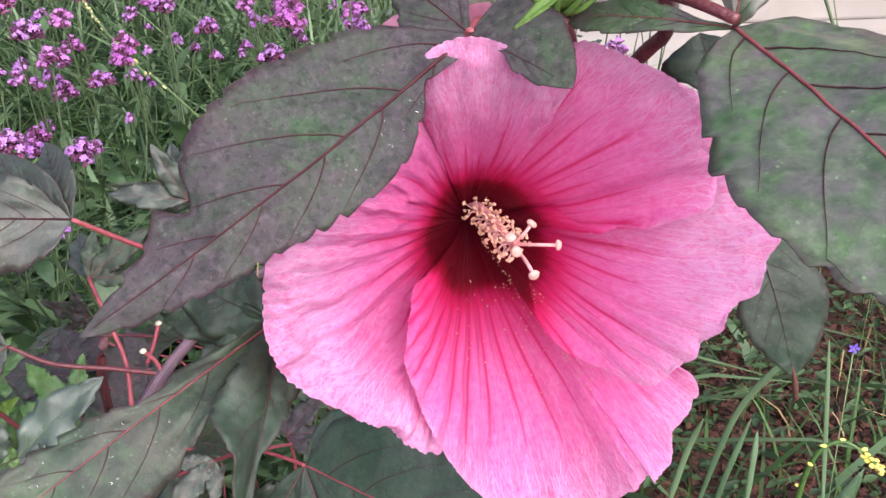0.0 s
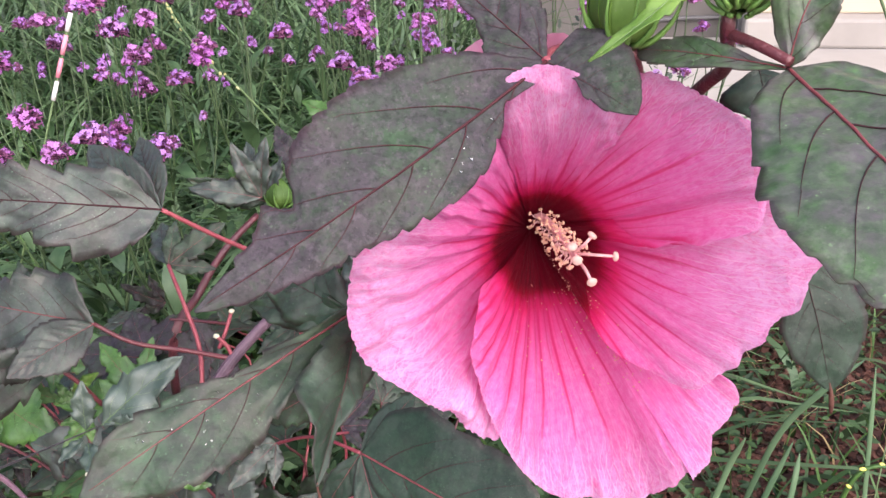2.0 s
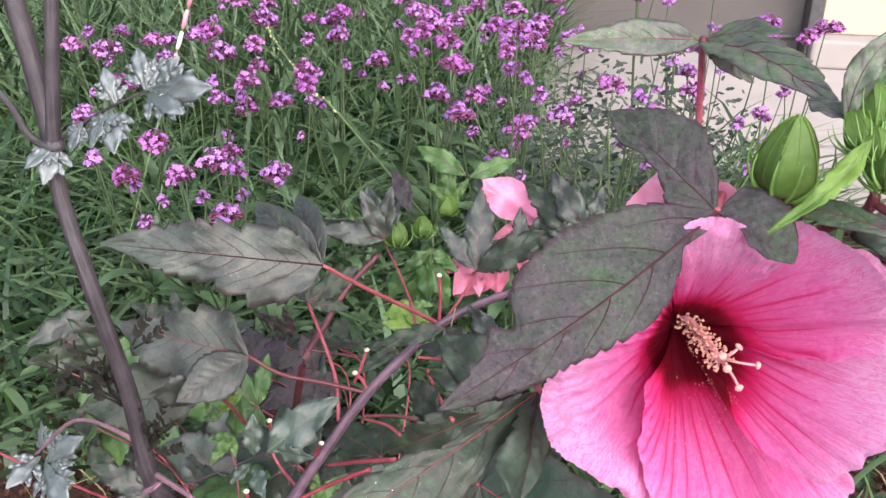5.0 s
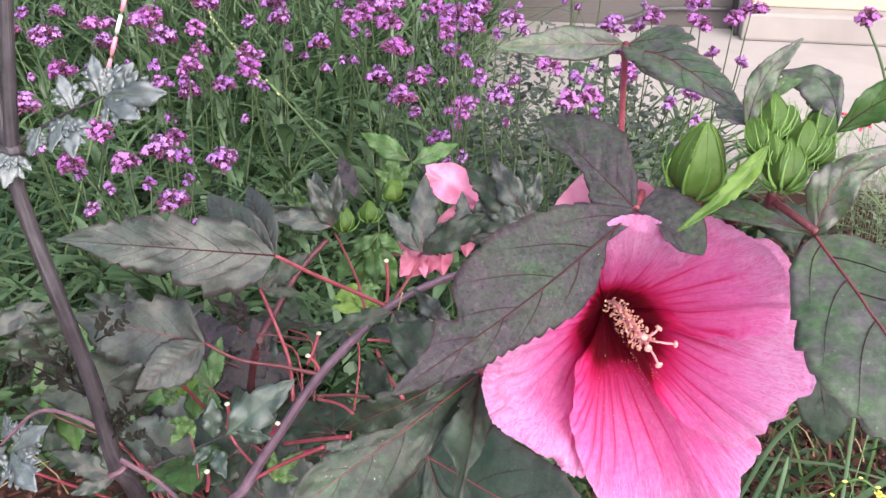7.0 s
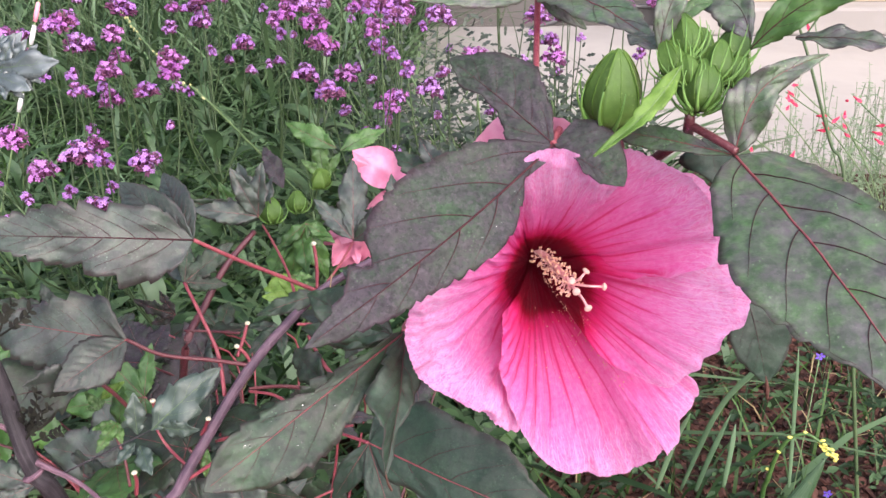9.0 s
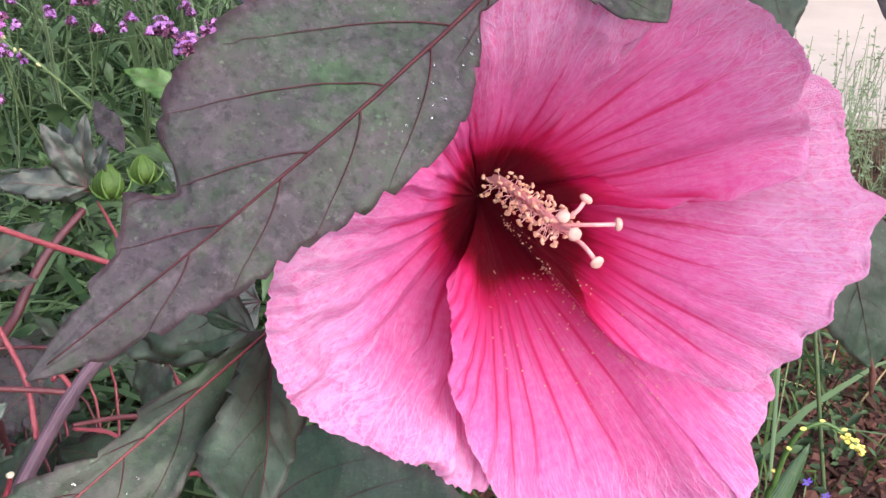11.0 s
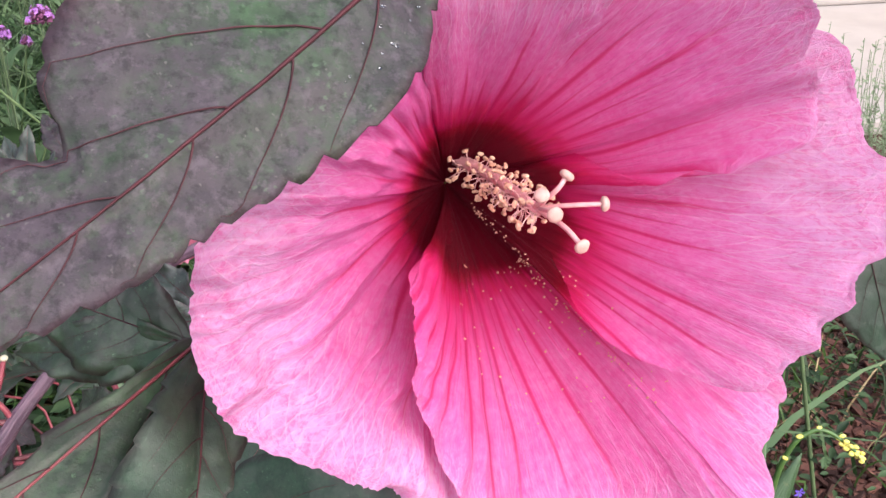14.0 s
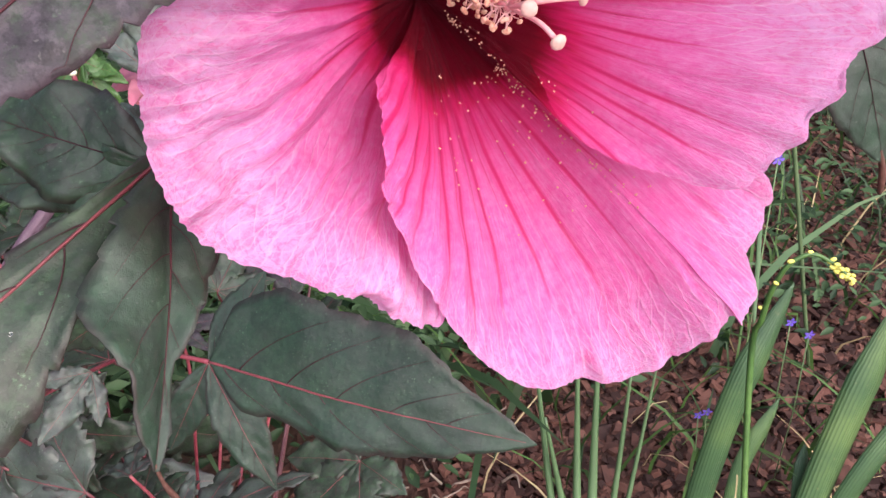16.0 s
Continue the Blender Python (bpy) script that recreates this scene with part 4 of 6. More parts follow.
LOBE_R = Lobe(R0, (0.141, 0.130, 0.891), VIEW, [0.000, 0.093, 0.125, 0.155, 0.161, 0.166, 0.174, 0.183, 0.193, 0.199, 0.201, 0.203, 0.205, 0.202, 0.191, 0.180, 0.169, 0.158, 0.105, 0.053, 0.000],
         [0.000, 0.061, 0.097, 0.128, 0.144, 0.160, 0.178, 0.197, 0.212, 0.209, 0.206, 0.194, 0.179, 0.162, 0.138, 0.109, 0.077, 0.053, 0.035, 0.018, 0.000], arch=0.04, fold=0.10, teeth=11, seed=1.0, quilt=0.005)
leaf(hibiscus, LEAF_MIX, [
    LOBE_R,
    Lobe(R0, (0.136, 0.300, 0.976), VIEW, [0.0, 0.13, 0.20, 0.20, 0.17, 0.13, 0.10, 0.08, 0.06, 0.03, 0.0], [0.0, 0.08, 0.14, 0.16, 0.15, 0.12, 0.10, 0.08, 0.06, 0.03, 0.0], bow=0.20, fold=0.3, teeth=5, wave=0.04, seed=2.2, arch=0.10),
    Lobe(R0, (0.047, 0.330, 0.927), VIEW, [0.000, 0.010, 0.021, 0.031, 0.038, 0.044, 0.049, 0.055, 0.060, 0.066, 0.072, 0.078, 0.084, 0.089, 0.088, 0.084, 0.080, 0.076, 0.070, 0.035, 0.000], [0.000, 0.003, 0.005, 0.008, 0.017, 0.029, 0.041, 0.053, 0.065, 0.069, 0.072, 0.075, 0.078, 0.081, 0.076, 0.066, 0.056, 0.046, 0.032, 0.016, 0.000], fold=0.25, teeth=5, seed=0.2),
], "mottled green and purple hibiscus leaf beside the flower", RIB_RED, rows=130, cols=10)

# leaf behind the flower's edge
leaf(hibiscus, LEAF_DEEP_SHADED, [
    Lobe((0.123, 0.339, 0.840), (0.142, 0.318, 0.778), VIEW, [0.000, 0.044, 0.089, 0.133, 0.177, 0.222, 0.250, 0.264, 0.277, 0.291, 0.304, 0.310, 0.293, 0.275, 0.257, 0.232, 0.193, 0.154, 0.115, 0.067, 0.000], [0.000, 0.026, 0.052, 0.077, 0.103, 0.129, 0.151, 0.169, 0.187, 0.205, 0.223, 0.232, 0.220, 0.207, 0.195, 0.172, 0.139, 0.106, 0.073, 0.037, 0.000], fold=0.1, seed=4.0, teeth=7),
], "dark green hibiscus leaf behind the pink petals", RIB_DARK)
part("withered_tip", Geo().tube(curve([(0.141, 0.319, 0.782), (0.143, 0.318, 0.774), (0.144, 0.318, 0.766)], 5), [0.0006, 0.0007, 0.0009, 0.0010, 0.0011, 0.0012, 0.0012, 0.0012, 0.0011, 0.0009, 0.0005], 6), BARK, hibiscus, "withered brown leaf tip")

# pair of lobes below the flower
E0 = (-0.066, 0.301, 0.818)
LOBE_E = Lobe(E0, (-0.158, 0.210, 0.780), VIEW, [0.000, 0.025, 0.044, 0.060, 0.071, 0.081, 0.092, 0.106, 0.120, 0.141, 0.162, 0.168, 0.170, 0.172, 0.162, 0.147, 0.131, 0.106, 0.071, 0.035, 0.000],
         [0.000, 0.021, 0.021, 0.019, 0.023, 0.031, 0.038, 0.042, 0.030, 0.029, 0.046, 0.063, 0.080, 0.086, 0.091, 0.097, 0.091, 0.080, 0.066, 0.033, 0.000], fold=0.12, teeth=10, bite=0.12, wave=0.030, seed=0.9, quilt=0.007)
leaf_e = leaf(hibiscus, LEAF_GREY, [
    LOBE_E,
], "grey-green hibiscus leaf with red midrib and dew", RIB_RED, rows=120, cols=9)
leaf(hibiscus, LEAF_DEEP_SHADED, [
    Lobe(E0, (-0.070, 0.232, 0.776), VIEW + np.array((0.5, 0, -0.1)), [0.000, 0.024, 0.049, 0.073, 0.097, 0.122, 0.146, 0.136, 0.115, 0.095, 0.074, 0.058, 0.045, 0.031, 0.018, 0.014, 0.015, 0.016, 0.015, 0.007, 0.000], [0.000, 0.029, 0.057, 0.086, 0.117, 0.150, 0.183, 0.202, 0.213, 0.224, 0.235, 0.247, 0.258, 0.242, 0.213, 0.184, 0.153, 0.114, 0.075, 0.037, 0.000], fold=0.75, teeth=7, bite=0.14, wave=0.035, seed=2.7, twist=-0.4),
], "dark folded hibiscus leaf with a withered tip", RIB_DARK, rows=100, cols=8)
part("withered_tip", Geo().tube(curve([(-0.070, 0.233, 0.777), (-0.069, 0.232, 0.771), (-0.067, 0.232, 0.765)], 5), [0.0005, 0.0005, 0.0005, 0.0005, 0.0005, 0.0006, 0.0007, 0.0008, 0.0008, 0.0007, 0.0006], 6), BARK, hibiscus, "withered brown leaf tip")
dew(leaf_e, LOBE_E, [(0.45, 0.3), (0.52, -0.4), (0.60, 0.2), (0.66, -0.5), (0.70, -0.2), (0.74, -0.6), (0.76, -0.35), (0.80, -0.5), (0.62, 0.5)], 2)
leaf(hibiscus, LEAF_GREY, [
    Lobe((-0.077, 0.329, 0.797), (-0.133, 0.352, 0.811), VIEW, OVAL, OVAL, fold=0.2, teeth=7, wave=0.03, seed=5.0),
    Lobe((-0.077, 0.329, 0.797), (-0.137, 0.344, 0.790), VIEW, LANCE, LANCE, fold=0.25, teeth=6, wave=0.04, seed=6.0),
], "wavy grey-green hibiscus leaf behind the flower", RIB_DARK)

# broad leaf under the flower, the flower's shade partly put into its colour
F0 = (-0.129, 0.490, 0.576)
leaf(hibiscus, LEAF_DEEP_SHADED, [
    Lobe(F0, (0.052, 0.415, 0.554), VIEW, [0.000, 0.189, 0.217, 0.246, 0.268, 0.261, 0.255, 0.248, 0.242, 0.238, 0.234, 0.231, 0.227, 0.202, 0.169, 0.136, 0.102, 0.077, 0.051, 0.026, 0.000], [0.000, 0.040, 0.080, 0.104, 0.103, 0.101, 0.103, 0.114, 0.125, 0.136, 0.134, 0.126, 0.118, 0.110, 0.100, 0.085, 0.069, 0.054, 0.036, 0.018, 0.000], fold=0.06, teeth=8, bite=0.08, seed=1.4),
    Lobe(F0, (-0.100, 0.450, 0.503), VIEW, LANCE, LANCE, fold=0.1, teeth=6, seed=2.4),
    Lobe(F0, (-0.164, 0.478, 0.518), VIEW, LANCE, LANCE, fold=0.1, teeth=6, seed=3.4),
    Lobe(F0, (-0.096, 0.553, 0.591), VIEW, LANCE, LANCE, fold=0.1, teeth=6, seed=3.9),
], "broad deep green hibiscus leaf below the flower", RIB_RED)

# leaves on long red stalks towards the other side
B0 = (-0.261, 0.500, 0.770)
leaf(hibiscus, LEAF_ASH, [
    Lobe(B0, (-0.429, 0.457, 0.793), VIEW, [0.000, 0.108, 0.134, 0.160, 0.173, 0.181, 0.190, 0.177, 0.156, 0.134, 0.113, 0.108, 0.103, 0.098, 0.088, 0.071, 0.054, 0.036, 0.023, 0.011, 0.000], [0.000, 0.048, 0.096, 0.126, 0.126, 0.127, 0.128, 0.130, 0.132, 0.134, 0.135, 0.127, 0.119, 0.111, 0.103, 0.094, 0.076, 0.058, 0.040, 0.020, 0.000], fold=0.1, teeth=11, bite=0.36, wave=0.03, seed=0.1, quilt=0.005),
    Lobe(B0, (-0.336, 0.547, 0.799), VIEW, OVAL, LANCE, fold=0.15, teeth=6, seed=1.1),
    Lobe(B0, (-0.308, 0.573, 0.797), VIEW, LANCE, LANCE, fold=0.15, teeth=6, seed=1.9),
], "long grey-bronze hibiscus leaf on a red stalk", RIB_DARK, count=8, rows=110, cols=9)
C0 = (-0.340, 0.509, 0.666)
leaf(hibiscus, LEAF_ASH, [
    Lobe(C0, (-0.465, 0.509, 0.685), VIEW, [0.000, 0.126, 0.170, 0.193, 0.217, 0.240, 0.263, 0.277, 0.274, 0.271, 0.267, 0.264, 0.248, 0.232, 0.216, 0.199, 0.174, 0.131, 0.087, 0.044, 0.000], [0.000, 0.080, 0.159, 0.238, 0.239, 0.240, 0.241, 0.242, 0.243, 0.222, 0.197, 0.171, 0.146, 0.122, 0.103, 0.084, 0.065, 0.046, 0.031, 0.015, 0.000], fold=0.1, teeth=9, bite=0.36, wave=0.03, seed=0.6, quilt=0.006),
    Lobe(C0, (-0.385, 0.456, 0.648), VIEW, OVAL, OVAL, fold=0.1, teeth=8, bite=0.2, seed=1.6),
], "grey-green hibiscus leaf on a red stalk", RIB_RED, count=7, rows=90, cols=8)

# ---- stems of the hibiscus ----
stem([(-0.40, 0.60, -0.02), (-0.330, 0.433, 0.475), (-0.298, 0.465, 0.539), (-0.269, 0.495, 0.586), (-0.238, 0.525, 0.630), (-0.205, 0.558, 0.661), (-0.182, 0.581, 0.677), (-0.148, 0.605, 0.690), (-0.108, 0.618, 0.703), (-0.055, 0.565, 0.754), (0.003, 0.457, 0.824), (0.019, 0.375, 0.874)],
     0.0056, 0.0027, STEM_PURPLE, label="purple woody main stem", knots=0.12)
stem([(-0.084, 0.615, 0.715), (0.015, 0.478, 0.776), (0.051, 0.417, 0.848), (0.079, 0.370, 0.900), (0.086, 0.351, 0.915), (0.079, 0.311, 0.938), (0.079, 0.311, 0.947)], 0.0037, 0.0026, STEM_MAROON, label="maroon flowering stem")
stem([(0.079, 0.311, 0.938), (0.088, 0.295, 0.937), (0.097, 0.285, 0.934)], 0.0022, 0.0019, STEM_MAROON, name="leaf_stalk")
stem([in_flower(BASE + np.array((0.22, -0.29, 0.93)) * -0.045), (0.029, 0.415, 0.822), (0.03, 0.49, 0.81)], 0.0032, 0.004, STEM_GREEN, name="flower_stalk")
stem([A0, (0.006, 0.336, 0.928), (0.005, 0.376, 0.939), (0.006, 0.429, 0.955), (0.007, 0.471, 0.971)], 0.0016, 0.0021, STEM_RED, name="leaf_stalk", label="bright red upright leaf stalk")
stem([A0, (0.016, 0.331, 0.926), (0.025, 0.369, 0.912), (0.062, 0.45, 0.84)], 0.0020, 0.0022, STEM_RED, name="leaf_stalk")
LONG_STALKS = [
    [B0, (-0.236, 0.528, 0.737), (-0.209, 0.558, 0.704), (-0.186, 0.581, 0.677)],
    [C0, (-0.312, 0.512, 0.649), (-0.273, 0.523, 0.637), (-0.238, 0.525, 0.631)],
    [(-0.316, 0.594, 0.675), (-0.292, 0.564, 0.655), (-0.273, 0.541, 0.630), (-0.262, 0.513, 0.605)],
    [(-0.190, 0.552, 0.646), (-0.174, 0.527, 0.638), (-0.152, 0.489, 0.642)],
    [(-0.374, 0.489, 0.643), (-0.360, 0.499, 0.618), (-0.354, 0.515, 0.584)],
    [(-0.270, 0.496, 0.567), (-0.229, 0.474, 0.597), (-0.194, 0.458, 0.619)],
    [(-0.294, 0.468, 0.543), (-0.263, 0.473, 0.564), (-0.221, 0.472, 0.592)],
]
SHORT_STALKS = [
    [(-0.242, 0.522, 0.607), (-0.220, 0.542, 0.596), (-0.201, 0.559, 0.582)],
    [(-0.242, 0.521, 0.605), (-0.216, 0.507, 0.613), (-0.198, 0.490, 0.618)],
    [(-0.287, 0.764, 0.653), (-0.258, 0.705, 0.659), (-0.226, 0.635, 0.664), (-0.203, 0.573, 0.668)],
    [(-0.325, 0.595, 0.620), (-0.299, 0.598, 0.618), (-0.269, 0.593, 0.620)],
    [(-0.176, 0.716, 0.657), (-0.180, 0.662, 0.660), (-0.183, 0.590, 0.673)],
    [(-0.332, 0.510, 0.569), (-0.319, 0.502, 0.552), (-0.292, 0.481, 0.546)],
    [(-0.377, 0.518, 0.556), (-0.367, 0.507, 0.534), (-0.361, 0.495, 0.509)],
]
LOW_STALKS = [
    [(-0.170, 0.515, 0.568), (-0.151, 0.504, 0.572), F0],
    [(-0.151, 0.533, 0.560), (-0.163, 0.524, 0.564), (-0.170, 0.515, 0.568), (-0.203, 0.538, 0.544), (-0.30, 0.60, 0.46)],
    [(-0.230, 0.482, 0.569), (-0.224, 0.502, 0.563), (-0.221, 0.537, 0.542)],
    [(-0.196, 0.532, 0.467), (-0.175, 0.537, 0.476), (-0.159, 0.556, 0.469)],
    [(-0.188, 0.513, 0.684), (-0.174, 0.521, 0.679), (-0.160, 0.528, 0.673)],
]
RED_STALKS = LONG_STALKS + SHORT_STALKS + LOW_STALKS
for k, line in enumerate(RED_STALKS):
    stem(line, 0.0016 if k < 8 else 0.0012, 0.0020 if k < 8 else 0.0015, STEM_RED if k % 3 != 1 else STEM_MAROON, name="leaf_stalk")
stem([E0, (-0.064, 0.339, 0.807), (-0.02, 0.47, 0.80)], 0.002, 0.0024, STEM_RED, name="leaf_stalk")
stem([(-0.285, 0.726, 0.664), (-0.307, 0.688, 0.643), (-0.325, 0.658, 0.612), (-0.342, 0.619, 0.567), (-0.42, 0.75, 0.30), (-0.40, 0.74, -0.02)], 0.003, 0.005, STEM_MAROON, label="thin maroon side stem")
STUBS = [((-0.187, 0.593, 0.720), (-0.185, 0.582, 0.678)), ((-0.245, 0.551, 0.659), (-0.253, 0.535, 0.633)), ((-0.248, 0.524, 0.652), (-0.238, 0.526, 0.632)), ((-0.268, 0.483, 0.603), (-0.280, 0.490, 0.579)),
         ((-0.302, 0.495, 0.614), (-0.304, 0.501, 0.586)), ((-0.306, 0.466, 0.634), (-0.311, 0.471, 0.602)), ((-0.311, 0.420, 0.596), (-0.317, 0.426, 0.567))]
for a, b in STUBS:
    s = stem([a, (np.array(a) + np.array(b)) / 2 + 0.001, b], 0.0015, 0.0017, STEM_RED, name="cut_stub", label="")
    part("cut_end", Geo().ball(a, 0.0026, (0, 0, 1), 0.7, 6, 9), CUT_END, s, "pale dried cut end")
stem([(-0.168, 0.573, 0.699), (-0.172, 0.573, 0.680), (-0.175, 0.567, 0.669)], 0.0006, 0.0005, STRAW, name="dry_thread")

# ---- further leaves of the hibiscus ----
Z0 = (0.007, 0.471, 0.970)
leaf(hibiscus, LEAF_MIX, [
    Lobe(Z0, (-0.076, 0.443, 0.972), VIEW, TAPER, TAPER, fold=0.3, teeth=6, seed=0.2, arch=0.06),
    Lobe(Z0, (0.068, 0.350, 0.966), (0.1, -0.5, 0.85), TAPER, LANCE, fold=0.3, teeth=9, seed=1.2, arch=0.06),
    Lobe(Z0, (0.047, 0.440, 0.984), (0.1, -0.5, 0.85), OVAL, OVAL, fold=0.15, teeth=7, seed=2.2),
    Lobe(Z0, (0.038, 0.454, 0.950), VIEW, LANCE, LANCE, fold=0.15, teeth=6, seed=3.2),
], "upper hibiscus leaf of mottled green and purple", RIB_RED)
UPPER_LEAVES = [
    (LEAF_MIX, (0.133, 0.342, 0.973), (0.178, 0.324, 0.973), LANCE), (LEAF_MIX, (0.063, 0.328, 0.971), (0.051, 0.350, 0.973), OVAL),
    (LEAF_ASH, (-0.288, 0.767, 0.659), (-0.322, 0.812, 0.709), OVAL), (LEAF_GREY, (-0.289, 0.768, 0.660), (-0.356, 0.733, 0.697), LANCE),
    (LEAF_DARK, (-0.270, 0.804, 0.681), (-0.299, 0.843, 0.717), LANCE), (LEAF_GREEN, (-0.214, 0.853, 0.712), (-0.279, 0.877, 0.734), LANCE),
    (LEAF_GREEN, (-0.210, 0.852, 0.709), (-0.160, 0.889, 0.723), LANCE), (LEAF_ASH, (-0.179, 0.735, 0.652), (-0.185, 0.796, 0.722), OVAL),
    (LEAF_GREY, (-0.179, 0.735, 0.650), (-0.100, 0.752, 0.700), LANCE), (LEAF_ASH, (-0.062, 0.736, 0.701), (-0.108, 0.781, 0.754), OVAL),
    (LEAF_GREY, (-0.062, 0.736, 0.701), (-0.137, 0.788, 0.734), OVAL), (LEAF_GREEN, (-0.239, 0.754, 0.660), (-0.221, 0.693, 0.628), OVAL),
]
MIDDLE_LEAVES = [
    (LEAF_LIME, (-0.227, 0.673, 0.634), (-0.263, 0.664, 0.627), OVAL), (LEAF_GREEN, (-0.234, 0.675, 0.639), (-0.211, 0.659, 0.623), OVAL),
    (LEAF_ASH, (-0.113, 0.522, 0.693), (-0.193, 0.544, 0.673), OVAL), (LEAF_GREY, (-0.129, 0.496, 0.649), (-0.214, 0.496, 0.592), LANCE),
    (LEAF_ASH, (-0.374, 0.489, 0.643), (-0.410, 0.455, 0.653), OVAL), (LEAF_LIME, (-0.390, 0.531, 0.583), (-0.369, 0.542, 0.596), LANCE),
    (LEAF_GREEN, (-0.390, 0.527, 0.575), (-0.405, 0.533, 0.590), OVAL), (LEAF_GREEN, (-0.375, 0.522, 0.563), (-0.384, 0.492, 0.551), OVAL),
    (LEAF_GREEN, (-0.376, 0.528, 0.555), (-0.373, 0.546, 0.587), OVAL), (LEAF_GREEN, (-0.281, 0.485, 0.534), (-0.253, 0.501, 0.556), OVAL),
    (LEAF_GREY, (-0.481, 0.526, 0.643), (-0.556, 0.491, 0.641), OVAL), (LEAF_ASH, (-0.522, 0.554, 0.663), (-0.570, 0.512, 0.643), LANCE),
]
LOW_LEAVES = [
    (LEAF_GREY, (-0.390, 0.514, 0.617), (-0.494, 0.472, 0.612), OVAL), (LEAF_ASH, (-0.380, 0.393, 0.604), (-0.433, 0.395, 0.623), OVAL),
    (LEAF_GREY, (-0.444, 0.585, 0.635), (-0.503, 0.587, 0.655), OVAL), (LEAF_ASH, (-0.199, 0.496, 0.574), (-0.227, 0.459, 0.556), OVAL),
    (LEAF_GREY, (-0.168, 0.508, 0.628), (-0.202, 0.542, 0.638), OVAL), (LEAF_GREEN, (-0.329, 0.828, 0.626), (-0.361, 0.847, 0.669), OVAL),
    (LEAF_GREEN, (-0.239, 0.885, 0.662), (-0.250, 0.909, 0.709), OVAL), (LEAF_ASH, (-0.133, 0.744, 0.671), (-0.085, 0.780, 0.721), OVAL),
    (LEAF_GREEN, (-0.260, 0.781, 0.625), (-0.276, 0.732, 0.605), OVAL), (LEAF_GREY, (-0.316, 0.594, 0.675), (-0.277, 0.634, 0.698), OVAL),
    (LEAF_ASH, (-0.316, 0.594, 0.675), (-0.347, 0.651, 0.687), LANCE), (LEAF_DARK, (-0.352, 0.641, 0.609), (-0.395, 0.643, 0.625), OVAL),
]
LEAF_ROWS = UPPER_LEAVES + MIDDLE_LEAVES + LOW_LEAVES
for k, (mat, b, t, wide) in enumerate(LEAF_ROWS):
    face = np.array((0.1, -0.45, 0.9)) if k < 1 else VIEW + np.array((0.35 * math.sin(k * 2.1), 0, 0.40 * math.cos(k)))
    if k > 1 and wide is OVAL and k % 4:
        lobes = palmate(b, t, 0.66, 44, LANCE, face, 3, fold=0.22, teeth=7, bite=0.34, wave=0.045, arch=0.05)
    else:
        lobes = [simple(b, t, wide, face, fold=0.22, teeth=9, bite=0.10 if k < 2 else 0.34, wave=0.035, seed=k * 1.3, arch=0.05)]
    leaf(hibiscus, mat, lobes, rib=RIB_RED if k % 2 else RIB_DARK, rows=56, cols=5)
for mat, b, t, wa, wb, bow in ((LEAF_MIX, (0.063, 0.322, 0.971), (0.085, 0.337, 1.014), TAPER, TAPER, 0.12), (LEAF_MIX, (0.108, 0.329, 0.974), (0.080, 0.360, 0.990), OVAL, LANCE, -0.24),
                               (LEAF_GREEN, (0.105, 0.317, 0.974), (0.160, 0.298, 1.009), TAPER, TAPER, 0.12), (LEAF_GREEN, (0.073, 0.337, 0.982), (0.091, 0.347, 0.990), LANCE, LANCE, 0.1),
                               (LEAF_DEEP_SHADED, (0.104, 0.376, 0.908), (0.109, 0.358, 0.884), [0.0, 0.2, 0.35, 0.42, 0.42, 0.36, 0.28, 0.2, 0.12, 0.05, 0.0], [0.0, 0.2, 0.4, 0.54, 0.58, 0.52, 0.42, 0.3, 0.2, 0.09, 0.0], 0.0)):
    leaf(hibiscus, mat, [Lobe(b, t, VIEW, wa, wb, bow=bow, fold=0.28, teeth=9, bite=0.08, wave=0.035, seed=b[0] * 31)], rib=RIB_DARK, rows=64, cols=6)
leaf(hibiscus, LEAF_LIME, [Lobe((0.071, 0.305, 0.969), (0.029, 0.267, 0.938), VIEW, SLIM, SLIM, fold=0.35, teeth=7, bite=0.26, wave=0.04, seed=1.0, bow=0.05, twist=0.7)], "narrow lime-green young leaf beside the buds", STEM_GREEN)

# low leaves of the same shrub
rng = random.Random(11)
for k in range(66):
    x, y = rng.uniform(-0.78, -0.06), rng.uniform(0.56, 0.92)
    z = rng.uniform(0.22, 0.50) - 0.10 * (y - 0.56)
    a = rng.uniform(0, 6.28)
    L = rng.uniform(0.07, 0.13)
    tip = (x + L * math.cos(a), y + 0.6 * L * math.sin(a), z + L * rng.uniform(-0.5, 0.2))
    face = (rng.uniform(-0.6, 0.6), rng.uniform(-1.0, 0.1), rng.uniform(0.3, 1.0))
    mat = LEAF_GREEN if k % 7 == 3 else LEAF_ASH if k % 3 == 1 else LEAF_GREY if k % 9 else LEAF_DARK
    lob = palmate((x, y, z), tip, 0.78, 50, LANCE if k % 2 else OVAL, face, 3 if k % 3 else 5, fold=0.16, teeth=9, wave=0.03, bite=0.42)
    leaf(hibiscus, mat, lob, rib=RIB_RED, rows=40, cols=4, count=4)
    stem([(x, y, z), (x * 0.8 - 0.05, y + 0.03, z - 0.08), (-0.30 + 0.5 * (x + 0.3), 0.72, max(0.02, z - 0.28))], 0.0014, 0.002, STEM_RED if k % 2 else STEM_MAROON, name="leaf_stalk", sides=6, steps=5)


